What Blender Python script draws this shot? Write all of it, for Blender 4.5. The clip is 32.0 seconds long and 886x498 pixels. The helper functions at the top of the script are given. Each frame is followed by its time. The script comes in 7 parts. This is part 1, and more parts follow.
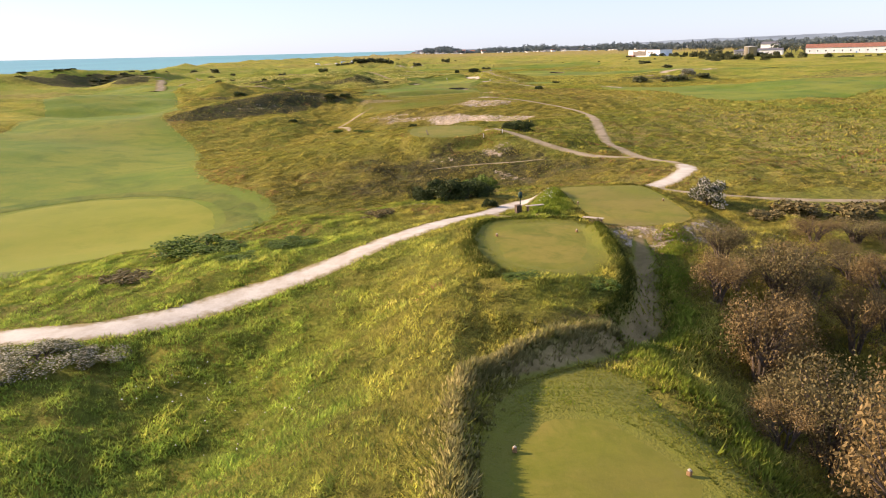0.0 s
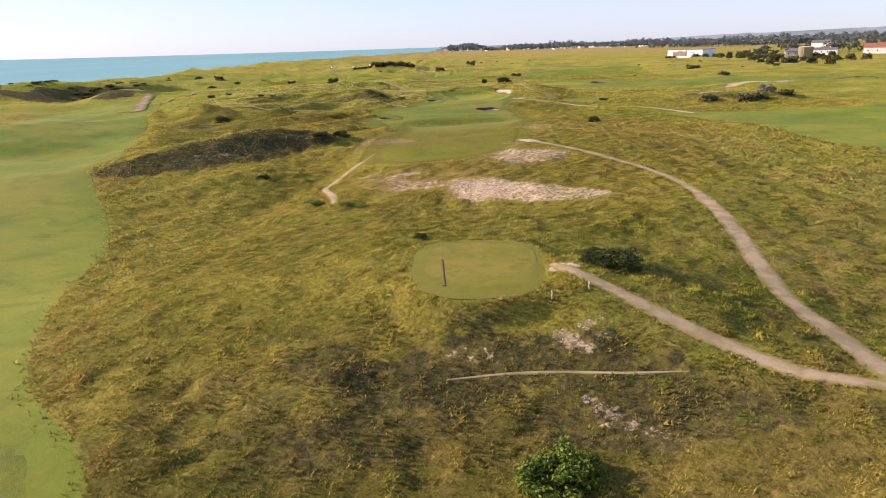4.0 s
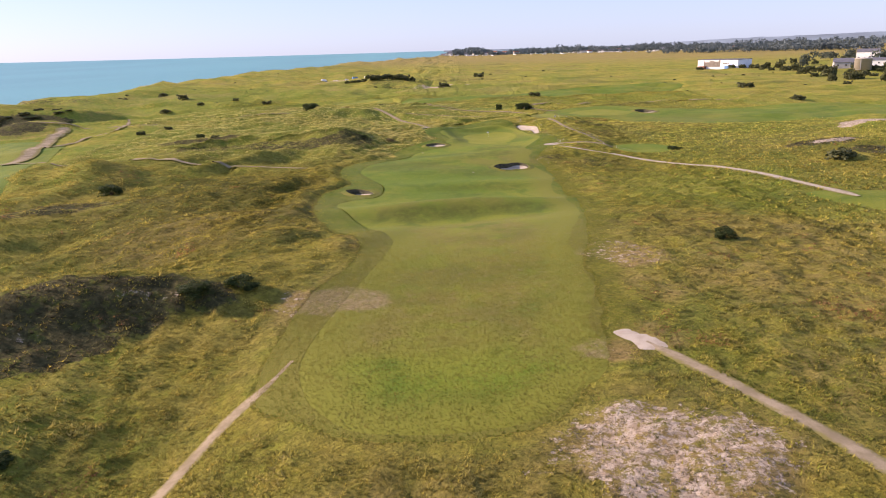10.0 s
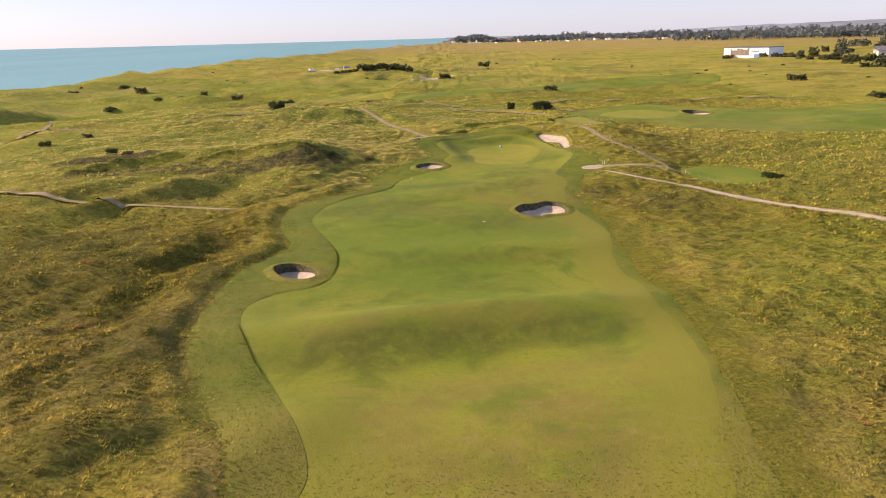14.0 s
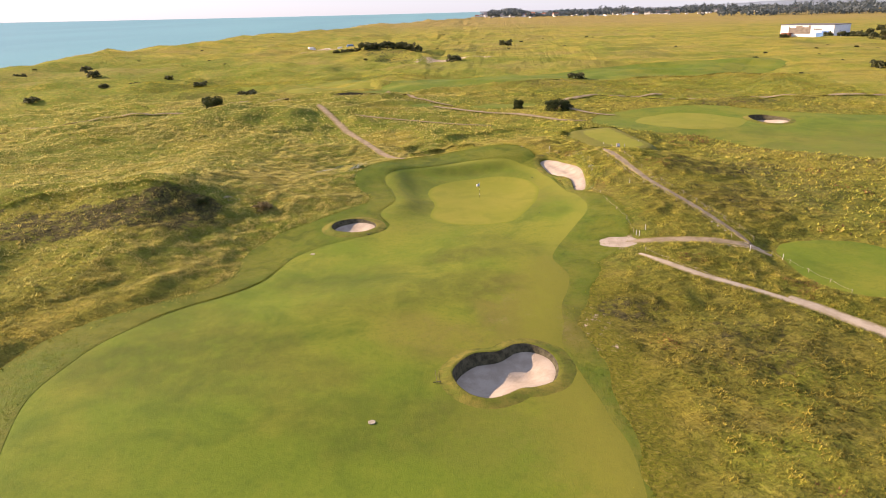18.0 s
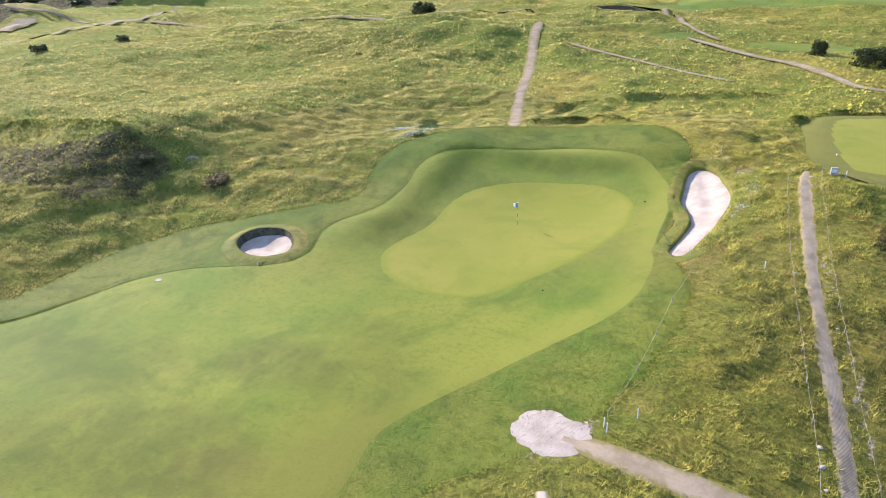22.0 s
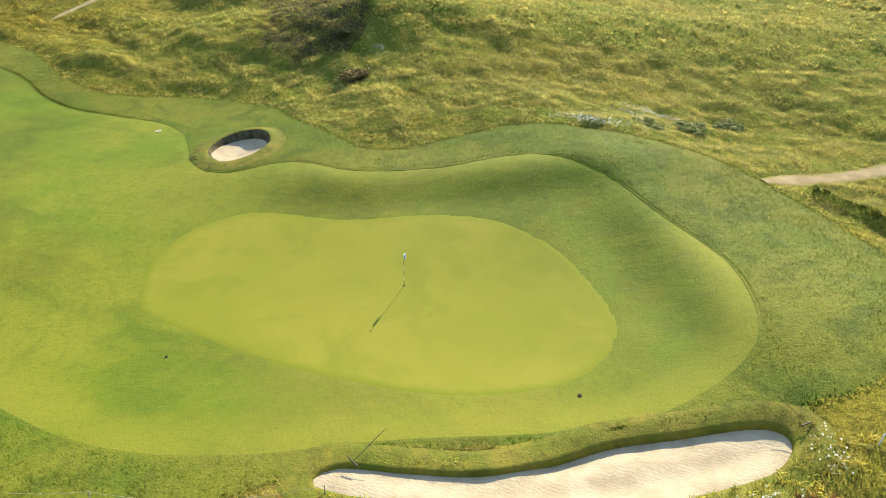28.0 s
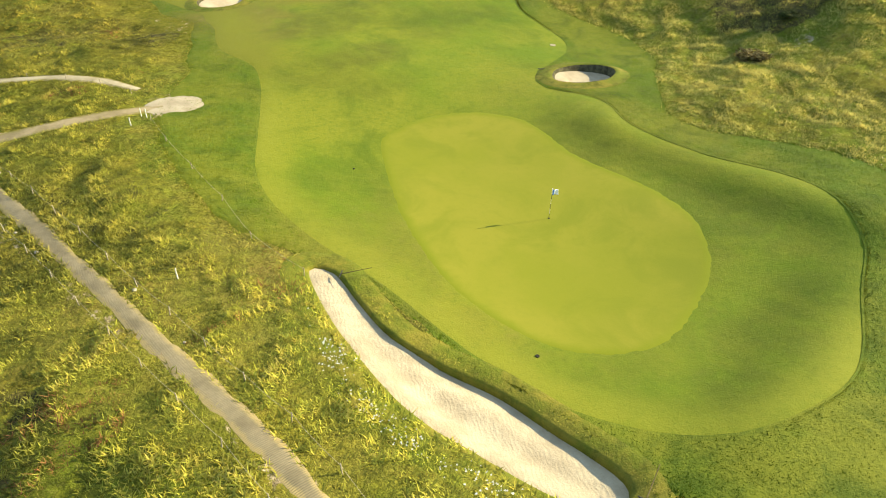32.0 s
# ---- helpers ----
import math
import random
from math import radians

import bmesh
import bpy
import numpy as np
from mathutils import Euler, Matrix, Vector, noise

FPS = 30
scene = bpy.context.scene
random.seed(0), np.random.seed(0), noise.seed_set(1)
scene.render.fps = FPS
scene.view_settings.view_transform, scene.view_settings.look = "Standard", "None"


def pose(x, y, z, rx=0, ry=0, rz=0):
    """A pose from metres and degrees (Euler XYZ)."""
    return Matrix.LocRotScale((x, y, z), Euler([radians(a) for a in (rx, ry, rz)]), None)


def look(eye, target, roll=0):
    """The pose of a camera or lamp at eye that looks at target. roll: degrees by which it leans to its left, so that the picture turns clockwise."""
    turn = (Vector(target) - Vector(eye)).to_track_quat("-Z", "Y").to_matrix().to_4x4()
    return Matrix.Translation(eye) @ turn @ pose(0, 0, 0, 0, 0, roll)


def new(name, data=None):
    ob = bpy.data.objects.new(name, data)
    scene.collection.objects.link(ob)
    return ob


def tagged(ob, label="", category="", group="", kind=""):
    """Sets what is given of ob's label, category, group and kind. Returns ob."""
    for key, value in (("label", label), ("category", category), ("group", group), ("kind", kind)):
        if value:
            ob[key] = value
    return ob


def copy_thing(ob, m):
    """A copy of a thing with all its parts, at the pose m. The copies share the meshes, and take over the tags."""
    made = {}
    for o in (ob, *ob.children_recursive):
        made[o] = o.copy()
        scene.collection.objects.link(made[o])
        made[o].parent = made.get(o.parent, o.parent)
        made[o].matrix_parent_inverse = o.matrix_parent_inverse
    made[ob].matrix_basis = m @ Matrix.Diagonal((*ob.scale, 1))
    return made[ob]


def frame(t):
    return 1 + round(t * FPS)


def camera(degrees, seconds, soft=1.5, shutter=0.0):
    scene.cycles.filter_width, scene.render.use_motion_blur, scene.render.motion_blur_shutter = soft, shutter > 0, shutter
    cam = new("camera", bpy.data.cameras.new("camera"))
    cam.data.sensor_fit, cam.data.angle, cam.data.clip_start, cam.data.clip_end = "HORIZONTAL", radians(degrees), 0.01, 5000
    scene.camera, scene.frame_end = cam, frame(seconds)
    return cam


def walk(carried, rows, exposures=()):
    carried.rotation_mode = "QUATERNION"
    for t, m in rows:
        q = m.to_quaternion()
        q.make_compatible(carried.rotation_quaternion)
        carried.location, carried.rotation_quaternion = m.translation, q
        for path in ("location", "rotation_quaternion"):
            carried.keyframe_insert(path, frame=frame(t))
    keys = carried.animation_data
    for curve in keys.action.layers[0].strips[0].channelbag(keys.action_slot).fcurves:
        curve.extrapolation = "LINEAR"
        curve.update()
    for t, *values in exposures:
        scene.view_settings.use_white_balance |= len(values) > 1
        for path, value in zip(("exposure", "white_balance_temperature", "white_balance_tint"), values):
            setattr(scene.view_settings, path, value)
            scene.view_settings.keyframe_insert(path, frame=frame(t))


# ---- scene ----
cam = camera(63.7, 32.0, soft=1.0)
METRES, EYE, TILT, LEAN, TURN = 400.0, 24.0, 0.0, -0.8, 0.0
ROWS = [
    (0.0, 0.0, 0.0, 0.0, -0.65, -15.52, 2.33),
    (0.5, 0.0004, 0.0098, 0.0004, -0.73, -15.55, 2.4),
    (1.0, 0.0007, 0.0212, 0.0009, -0.72, -15.56, 2.45),
    (1.5, 0.001, 0.035, 0.0015, -0.61, -15.59, 2.52),
    (2.0, 0.0013, 0.0522, 0.0027, -0.27, -15.63, 2.56),
    (2.5, 0.0013, 0.0716, 0.0048, 0.2, -15.67, 2.57),
    (3.0, 0.0012, 0.093, 0.0078, 0.65, -15.72, 2.62),
    (3.5, 0.0011, 0.114, 0.0112, 0.98, -15.75, 2.62),
    (4.0, 0.0009, 0.1328, 0.0146, 1.25, -15.77, 2.62),
    (4.5, 0.0008, 0.1512, 0.0181, 1.52, -15.79, 2.59),
    (6.5, -0.0, 0.2156, 0.0271, 1.51, -15.74, 2.51),
    (7.0, -0.0004, 0.2315, 0.0275, 1.51, -15.72, 2.49),
    (7.5, -0.0008, 0.2487, 0.028, 1.53, -15.7, 2.46),
    (8.0, -0.0011, 0.2667, 0.0284, 1.54, -15.68, 2.46),
    (8.5, -0.0014, 0.285, 0.0289, 1.56, -15.65, 2.47),
    (9.0, -0.0018, 0.3028, 0.0292, 1.58, -15.62, 2.49),
    (9.5, -0.0022, 0.3214, 0.0297, 1.6, -15.58, 2.51),
    (10.0, -0.0025, 0.3401, 0.03, 1.62, -15.56, 2.53),
    (10.5, -0.0029, 0.358, 0.0304, 1.64, -15.54, 2.54),
    (11.0, -0.0032, 0.3768, 0.0308, 1.68, -15.51, 2.56),
    (11.5, -0.0037, 0.3954, 0.0299, 1.71, -15.48, 2.53),
    (12.0, -0.004, 0.4128, 0.0282, 1.74, -15.44, 2.52),
    (12.5, -0.0042, 0.4314, 0.0278, 1.77, -15.43, 2.51),
    (13.0, -0.0042, 0.4504, 0.0281, 1.81, -15.43, 2.48),
    (13.5, -0.004, 0.4697, 0.0283, 1.83, -15.75, 2.48),
    (14.0, -0.0037, 0.4883, 0.0283, 1.84, -16.5, 2.47),
    (14.5, -0.0032, 0.5074, 0.0287, 1.86, -16.66, 2.46),
    (16.5, 0.0039, 0.5834, 0.0285, 1.95, -16.77, 2.42),
    (17.0, 0.0085, 0.602, 0.0286, 2.19, -17.09, 2.37),
    (17.5, 0.0153, 0.6212, 0.0285, 2.86, -17.64, 2.33),
    (18.0, 0.0239, 0.6404, 0.0285, 4.57, -18.31, 2.27),
    (18.5, 0.0341, 0.6594, 0.0284, 7.53, -19.13, 2.18),
    (19.0, 0.0447, 0.6774, 0.0284, 10.47, -20.26, 2.08),
    (19.5, 0.0554, 0.6945, 0.0283, 14.45, -21.32, 2.0),
    (20.0, 0.0654, 0.7111, 0.0283, 18.06, -22.3, 1.93),
    (20.5, 0.0739, 0.7269, 0.0282, 22.29, -23.14, 1.89),
    (21.0, 0.0809, 0.7419, 0.0281, 27.06, -23.93, 1.85),
    (21.5, 0.0864, 0.7563, 0.028, 31.65, -24.64, 1.81),
    (22.0, 0.0907, 0.7698, 0.0278, 36.02, -25.3, 1.71),
    (22.5, 0.0941, 0.7826, 0.0276, 40.16, -25.93, 1.59),
    (23.0, 0.097, 0.7962, 0.0272, 44.63, -26.53, 1.38),
    (23.5, 0.0991, 0.8092, 0.0268, 49.0, -27.1, 1.21),
    (24.0, 0.1008, 0.823, 0.0263, 53.88, -27.7, 1.01),
    (24.5, 0.1018, 0.8357, 0.0259, 58.89, -28.29, 0.74),
    (25.0, 0.1025, 0.849, 0.0254, 65.43, -28.89, 0.29),
    (25.5, 0.1027, 0.861, 0.0249, 70.1, -29.43, -0.09),
    (27.5, 0.0991, 0.9074, 0.0232, 91.4, -31.96, -0.8),
    (28.0, 0.0976, 0.9171, 0.0232, 97.93, -32.69, -0.91),
    (28.5, 0.0959, 0.9254, 0.0231, 104.12, -33.34, -1.03),
    (29.0, 0.0939, 0.9336, 0.0232, 110.77, -34.02, -1.1),
    (29.5, 0.0918, 0.9408, 0.0232, 117.06, -34.61, -1.17),
    (30.0, 0.0892, 0.9479, 0.0232, 123.75, -35.2, -1.23),
    (30.5, 0.0866, 0.9542, 0.0232, 129.97, -35.62, -1.34),
    (31.0, 0.0835, 0.9603, 0.0233, 136.78, -35.85, -1.4),
    (31.5, 0.0805, 0.9655, 0.0233, 142.92, -36.04, -1.6),
    (32.0, 0.0763, 0.9712, 0.0234, 149.87, -36.23, -1.78),
]
# stops, kelvin, tint
EXPOSURES = [(0.0, 1.28, 6900, 25), (4.0, 1.16, 6900, 28), (7.0, 1.10, 6700, 32), (9.0, 1.06, 6300, 34), (11.0, 1.06, 6600, 32), (14.0, 1.06, 7300, 32), (17.0, 1.14, 7600, 30), (18.0, 1.24, 7300, 32), (19.0, 1.48, 6700, 38), (20.0, 1.51, 5500, 37), (21.0, 1.52, 5400, 30), (23.0, 1.49, 5500, 24), (25.0, 1.46, 5800, 24), (28.0, 1.43, 6900, 0), (29.5, 1.45, 7500, -6), (32.0, 1.52, 7800, -6)]
walk(cam, [(t, pose(0, 0, EYE, TILT, LEAN, TURN) @ pose(METRES * x, METRES * y, METRES * z, 90 + pitch, roll, yaw)) for t, x, y, z, yaw, pitch, roll in ROWS],
     exposures=EXPOSURES)

# ---- daylight: low afternoon sun from over the sea ----
SUN_DIR = Vector((-0.86, 0.19, 0.385)).normalized()
sun_el = math.asin(SUN_DIR.z)
sun_az = math.atan2(SUN_DIR.x, SUN_DIR.y)
world = bpy.data.worlds.new("sky")
scene.world = world
world.use_nodes = True
wn = world.node_tree.nodes
sky = wn.new("ShaderNodeTexSky")
sky.sky_type = "NISHITA"
sky.sun_disc = False
sky.sun_elevation, sky.sun_rotation = sun_el, sun_az
sky.air_density, sky.dust_density, sky.ozone_density, sky.altitude = 1.0, 0.35, 1.6, 10.0
haze = wn.new("ShaderNodeMix")
haze.data_type, haze.blend_type = "RGBA", "MULTIPLY"
haze.inputs[0].default_value = 1.0
haze.inputs[7].default_value = (0.80, 0.92, 1.18, 1.0)
veil = wn.new("ShaderNodeMix")
veil.data_type = "RGBA"
veil.inputs[0].default_value = 0.65
veil.inputs[7].default_value = (2.6, 3.35, 4.25, 1.0)
world.node_tree.links.new(sky.outputs[0], haze.inputs[6])
world.node_tree.links.new(haze.outputs[2], veil.inputs[6])
world.node_tree.links.new(veil.outputs[2], wn["Background"].inputs[0])
wn["Background"].inputs[1].default_value = 0.10
sun = new("sun", bpy.data.lights.new("sun", "SUN"))
sun.data.energy, sun.data.angle, sun.data.color = 4.6, radians(0.6), (1.0, 0.83, 0.60)
sun.matrix_world = look((0, 0, 300), Vector((0, 0, 300)) - SUN_DIR)


# ---- materials ----
class Nodes:
    """Short hand for a node material."""

    def __init__(self, name, rough=0.9, spec=0.2):
        self.m = bpy.data.materials.new(name)
        self.m.use_nodes = True
        self.t = self.m.node_tree
        self.b = self.t.nodes["Principled BSDF"]
        self.b.inputs["Roughness"].default_value = rough
        self.b.inputs["Specular IOR Level"].default_value = spec
        self.pos = self.t.nodes.new("ShaderNodeNewGeometry").outputs["Position"]

    def set(self, socket, value):
        if isinstance(value, bpy.types.NodeSocket):
            self.t.links.new(value, socket)
        else:
            socket.default_value = (*value, 1.0) if isinstance(value, tuple) and len(value) == 3 and socket.type == "RGBA" else value

    def local(self):
        self.pos = self.t.nodes.new("ShaderNodeTexCoord").outputs["Object"]
        return self

    def stretch(self, sx, sy, sz, turn=0.0):
        n = self.t.nodes.new("ShaderNodeMapping")
        self.t.links.new(self.pos, n.inputs[0])
        n.inputs["Scale"].default_value = (sx, sy, sz)
        n.inputs["Rotation"].default_value = (0, 0, radians(turn))
        return n.outputs[0]

    def noise(self, scale, detail=3.0, rough=0.55, where=None, distort=0.0):
        n = self.t.nodes.new("ShaderNodeTexNoise")
        self.t.links.new(where or self.pos, n.inputs["Vector"])
        n.inputs["Scale"].default_value, n.inputs["Detail"].default_value = scale, detail
        n.inputs["Roughness"].default_value, n.inputs["Distortion"].default_value = rough, distort
        return n.outputs[0]

    def ramp(self, value, low, high):
        n = self.t.nodes.new("ShaderNodeMapRange")
        n.interpolation_type = "SMOOTHSTEP"
        self.set(n.inputs[0], value)
        n.inputs[1].default_value, n.inputs[2].default_value = low, high
        return n.outputs[0]

    def math(self, op, a, b=0.0):
        n = self.t.nodes.new("ShaderNodeMath")
        n.operation = op
        self.set(n.inputs[0], a)
        self.set(n.inputs[1], b)
        return n.outputs[0]

    def mix(self, f, a, b, how="MIX"):
        n = self.t.nodes.new("ShaderNodeMix")
        n.data_type, n.blend_type = "RGBA", how
        self.set(n.inputs[0], f)
        self.set(n.inputs[6], a)
        self.set(n.inputs[7], b)
        return n.outputs[2]

    def attr(self, name):
        n = self.t.nodes.new("ShaderNodeAttribute")
        n.attribute_name = name
        return n.outputs["Fac"]

    def wave(self, scale, where, distort=0.0):
        n = self.t.nodes.new("ShaderNodeTexWave")
        self.t.links.new(where, n.inputs[0])
        n.inputs["Scale"].default_value, n.inputs["Distortion"].default_value = scale, distort
        return n.outputs["Fac"]

    def bump(self, height, strength, distance=0.05):
        n = self.t.nodes.new("ShaderNodeBump")
        n.inputs["Strength"].default_value, n.inputs["Distance"].default_value = strength, distance
        self.t.links.new(height, n.inputs["Height"])
        self.t.links.new(n.outputs[0], self.b.inputs["Normal"])

    def done(self, colour):
        self.set(self.b.inputs["Base Color"], colour)
        return self.m


def plain(name, c, rough=0.6, metal=0.0, vary=0.25, scale=6.0, bump=0.0, spec=0.3):
    """A mottled, slightly worn surface of one material."""
    n = Nodes(name, rough, spec).local()
    n.b.inputs["Metallic"].default_value = metal
    dark = tuple(v * (1 - vary) for v in c)
    light = tuple(min(1.0, v * (1 + vary * 0.5)) for v in c)
    col = n.mix(n.ramp(n.noise(scale, 4.0), 0.3, 0.7), dark, light)
    col = n.mix(n.math("MULTIPLY", n.ramp(n.noise(scale * 7, 2.0), 0.45, 0.75), 0.35), col, dark)
    if bump:
        n.bump(n.noise(scale * 10, 3.0), bump, 0.02)
    return n.done(col)


def ground_material():
    n = Nodes("rough_grass", 0.95, 0.06)
    straw, olive, green = (0.40, 0.325, 0.075), (0.285, 0.252, 0.036), (0.180, 0.215, 0.025)
    big = n.noise(0.06, 6.0, 0.65)
    mid = n.noise(0.22, 6.0, 0.68, n.stretch(1.0, 0.6, 1.0, 35))
    fine = n.noise(3.2, 4.0, 0.7)
    col = n.mix(n.ramp(big, 0.40, 0.60), green, olive)
    col = n.mix(n.math("MULTIPLY", n.ramp(mid, 0.34, 0.72), 0.6), col, straw)
    col = n.mix(n.math("MULTIPLY", n.ramp(n.noise(0.9, 5.0, 0.65), 0.52, 0.75), 0.4), col, (0.10, 0.10, 0.028))
    streaks = n.noise(0.035, 6.0, 0.7, n.stretch(0.45, 1.5, 1.0, -12))
    col = n.mix(n.math("MULTIPLY", n.ramp(streaks, 0.48, 0.62), 0.5), col, (0.10, 0.125, 0.020))
    col = n.mix(n.math("MULTIPLY", n.ramp(streaks, 0.46, 0.36), 0.25), col, (0.30, 0.225, 0.075))
    # scrub tone, lowered to hold the self-shading of its grass
    scrub = n.ramp(n.math("ADD", n.attr("scrub"), n.math("MULTIPLY", n.math("SUBTRACT", n.noise(0.45, 6.0, 0.7), 0.5), 1.4)), 0.25, 0.8)
    col = n.mix(n.math("MULTIPLY", scrub, 0.75), col, n.mix(n.ramp(n.noise(2.0, 4.0, 0.7), 0.4, 0.65), (0.044, 0.046, 0.008), (0.092, 0.082, 0.015)))
    lush = n.math("MULTIPLY", n.attr("lush"), n.ramp(n.noise(0.6, 3.0), 0.3, 0.6))
    col = n.mix(lush, col, (0.135, 0.195, 0.022))
    dry = n.math("MULTIPLY", n.attr("dry"), n.ramp(n.noise(0.5, 4.0), 0.25, 0.62))
    col = n.mix(dry, col, (0.30, 0.215, 0.085))
    # shade between the standing blades, put into the ground colour as a darker tone
    grass_shade = n.math("MULTIPLY", n.attr("grass_shade"), n.ramp(n.noise(1.1, 6.0, 0.75), 0.30, 0.62))
    col = n.mix(n.math("MULTIPLY", grass_shade, 0.5), col, n.mix(n.ramp(n.noise(0.3, 4.0), 0.35, 0.65), (0.055, 0.060, 0.011), (0.090, 0.076, 0.018)))
    verge = n.ramp(n.math("ADD", n.attr("verge"), n.math("MULTIPLY", n.math("SUBTRACT", n.noise(0.5, 6.0, 0.7), 0.5), 0.9)), 0.2, 0.9)
    col = n.mix(n.math("MULTIPLY", verge, 0.85), col, n.mix(n.ramp(n.noise(2.5, 5.0, 0.75), 0.4, 0.65), (0.110, 0.122, 0.012), (0.165, 0.155, 0.022)))
    heath = n.ramp(n.math("ADD", n.attr("heath"), n.math("MULTIPLY", n.math("SUBTRACT", n.noise(0.8, 5.0, 0.7), 0.5), 1.1)), 0.42, 0.62)
    hcol = n.mix(n.ramp(n.noise(1.7, 4.0), 0.35, 0.65), (0.045, 0.043, 0.019), (0.092, 0.082, 0.036))
    hcol = n.mix(n.ramp(n.noise(0.55, 5.0, 0.7), 0.50, 0.64), hcol, (0.105, 0.115, 0.026))
    col = n.mix(heath, col, hcol)
    bare = n.ramp(n.math("ADD", n.attr("bare"), n.math("MULTIPLY", n.math("SUBTRACT", n.noise(1.1, 8.0, 0.8), 0.5), 1.9)), 0.40, 0.56)
    bcol = n.mix(n.ramp(n.noise(1.6, 4.0), 0.35, 0.7), (0.36, 0.28, 0.20), (0.60, 0.50, 0.395))
    bcol = n.mix(n.math("MULTIPLY", n.ramp(n.noise(3.6, 5.0, 0.75), 0.53, 0.62), 0.85), bcol, (0.13, 0.092, 0.045))
    col = n.mix(bare, col, bcol)
    col = n.mix(n.math("MULTIPLY", n.ramp(fine, 0.55, 0.78), 0.35), col, (0.06, 0.062, 0.018))
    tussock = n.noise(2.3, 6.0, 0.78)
    # shaded gaps and sunlit tops of the tussocks, both put into the colour
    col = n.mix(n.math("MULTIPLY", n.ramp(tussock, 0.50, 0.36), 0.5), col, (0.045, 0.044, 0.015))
    col = n.mix(n.math("MULTIPLY", n.ramp(tussock, 0.54, 0.70), 0.6), col, (0.33, 0.275, 0.085))
    n.bump(n.math("ADD", n.math("ADD", n.math("ADD", n.noise(1.3, 4.0, 0.7), tussock), n.math("MULTIPLY", fine, 0.5)), n.math("MULTIPLY", n.noise(0.11, 4.0, 0.6, n.stretch(1, 1.6, 1)), 5.0)), 0.9, 0.4)
    return n.done(col)


def turf(name, base, light, dark, fleck=0.3, patch=0.05, bump=0.15, dry=0.0, fade=None):
    """Mown grass with soft patches of other tone."""
    n = Nodes(name, 0.85, 0.15)
    col = n.mix(n.ramp(n.noise(patch, 5.0, 0.65), 0.40, 0.62), base, light)
    col = n.mix(n.math("MULTIPLY", n.ramp(n.noise(patch * 2.6, 5.0, 0.65, distort=0.6), 0.46, 0.68), 0.75), col, dark)
    col = n.mix(n.math("MULTIPLY", n.ramp(n.noise(2.2, 5.0, 0.7), 0.45, 0.75), fleck), col, dark)
    col = n.mix(n.math("MULTIPLY", n.ramp(n.noise(14.0, 3.0, 0.7), 0.5, 0.8), fleck), col, light)
    if dry:
        f = n.math("MULTIPLY", n.attr("dry"), n.ramp(n.noise(0.25, 5.0, 0.65), 0.25, 0.6))
        col = n.mix(n.math("MULTIPLY", f, dry), col, (0.152, 0.122, 0.028))
        tufty = n.math("MULTIPLY", n.attr("dry"), dry)
        col = n.mix(n.math("MULTIPLY", tufty, n.math("MULTIPLY", n.ramp(n.noise(1.4, 8.0, 0.8), 0.46, 0.66), 0.4)), col, (0.080, 0.094, 0.014))
        col = n.mix(n.math("MULTIPLY", tufty, n.math("MULTIPLY", n.ramp(n.noise(0.7, 8.0, 0.8), 0.50, 0.68), 0.5)), col, (0.205, 0.160, 0.052))
        # attribute long: darker turf, partly slope shade put into the colour
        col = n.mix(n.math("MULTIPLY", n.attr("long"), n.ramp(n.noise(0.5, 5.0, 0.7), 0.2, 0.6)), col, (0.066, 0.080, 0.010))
        col = n.mix(n.math("MULTIPLY", n.attr("apron"), n.ramp(n.noise(0.3, 5.0, 0.7), 0.15, 0.6)), col, (0.190, 0.200, 0.024))
    if fade:
        f = n.ramp(n.math("ADD", n.attr("rim"), n.math("MULTIPLY", n.math("SUBTRACT", n.noise(0.7, 5.0, 0.7), 0.5), 0.9)), 0.2, 0.9)
        col = n.mix(f, col, fade)
    if dry:
        worn = n.ramp(n.math("ADD", n.attr("dry"), n.math("MULTIPLY", n.math("SUBTRACT", n.noise(0.7, 8.0, 0.8), 0.5), 1.5)), 0.85, 1.45)
        col = n.mix(n.math("MULTIPLY", worn, dry), col, n.mix(n.ramp(n.noise(2.5, 6.0, 0.8), 0.40, 0.62), (0.30, 0.225, 0.135), (0.165, 0.122, 0.050)))
    mottle = n.noise(4.5, 6.0, 0.8)
    col = n.mix(n.math("MULTIPLY", n.ramp(mottle, 0.5, 0.72), fleck * 0.7), col, dark)
    col = n.mix(n.math("MULTIPLY", n.ramp(mottle, 0.48, 0.3), fleck * 0.45), col, light)
    streak = n.noise(0.35, 5.0, 0.7, n.stretch(1.0, 0.6, 1.0, 60))
    col = n.mix(n.math("MULTIPLY", n.ramp(streak, 0.45, 0.75), fleck * 0.7), col, light)
    n.bump(n.math("ADD", n.noise(9.0, 3.0, 0.7), n.math("MULTIPLY", n.noise(0.9, 4.0, 0.65), 1.5)), bump, 0.06)
    return n.done(col)


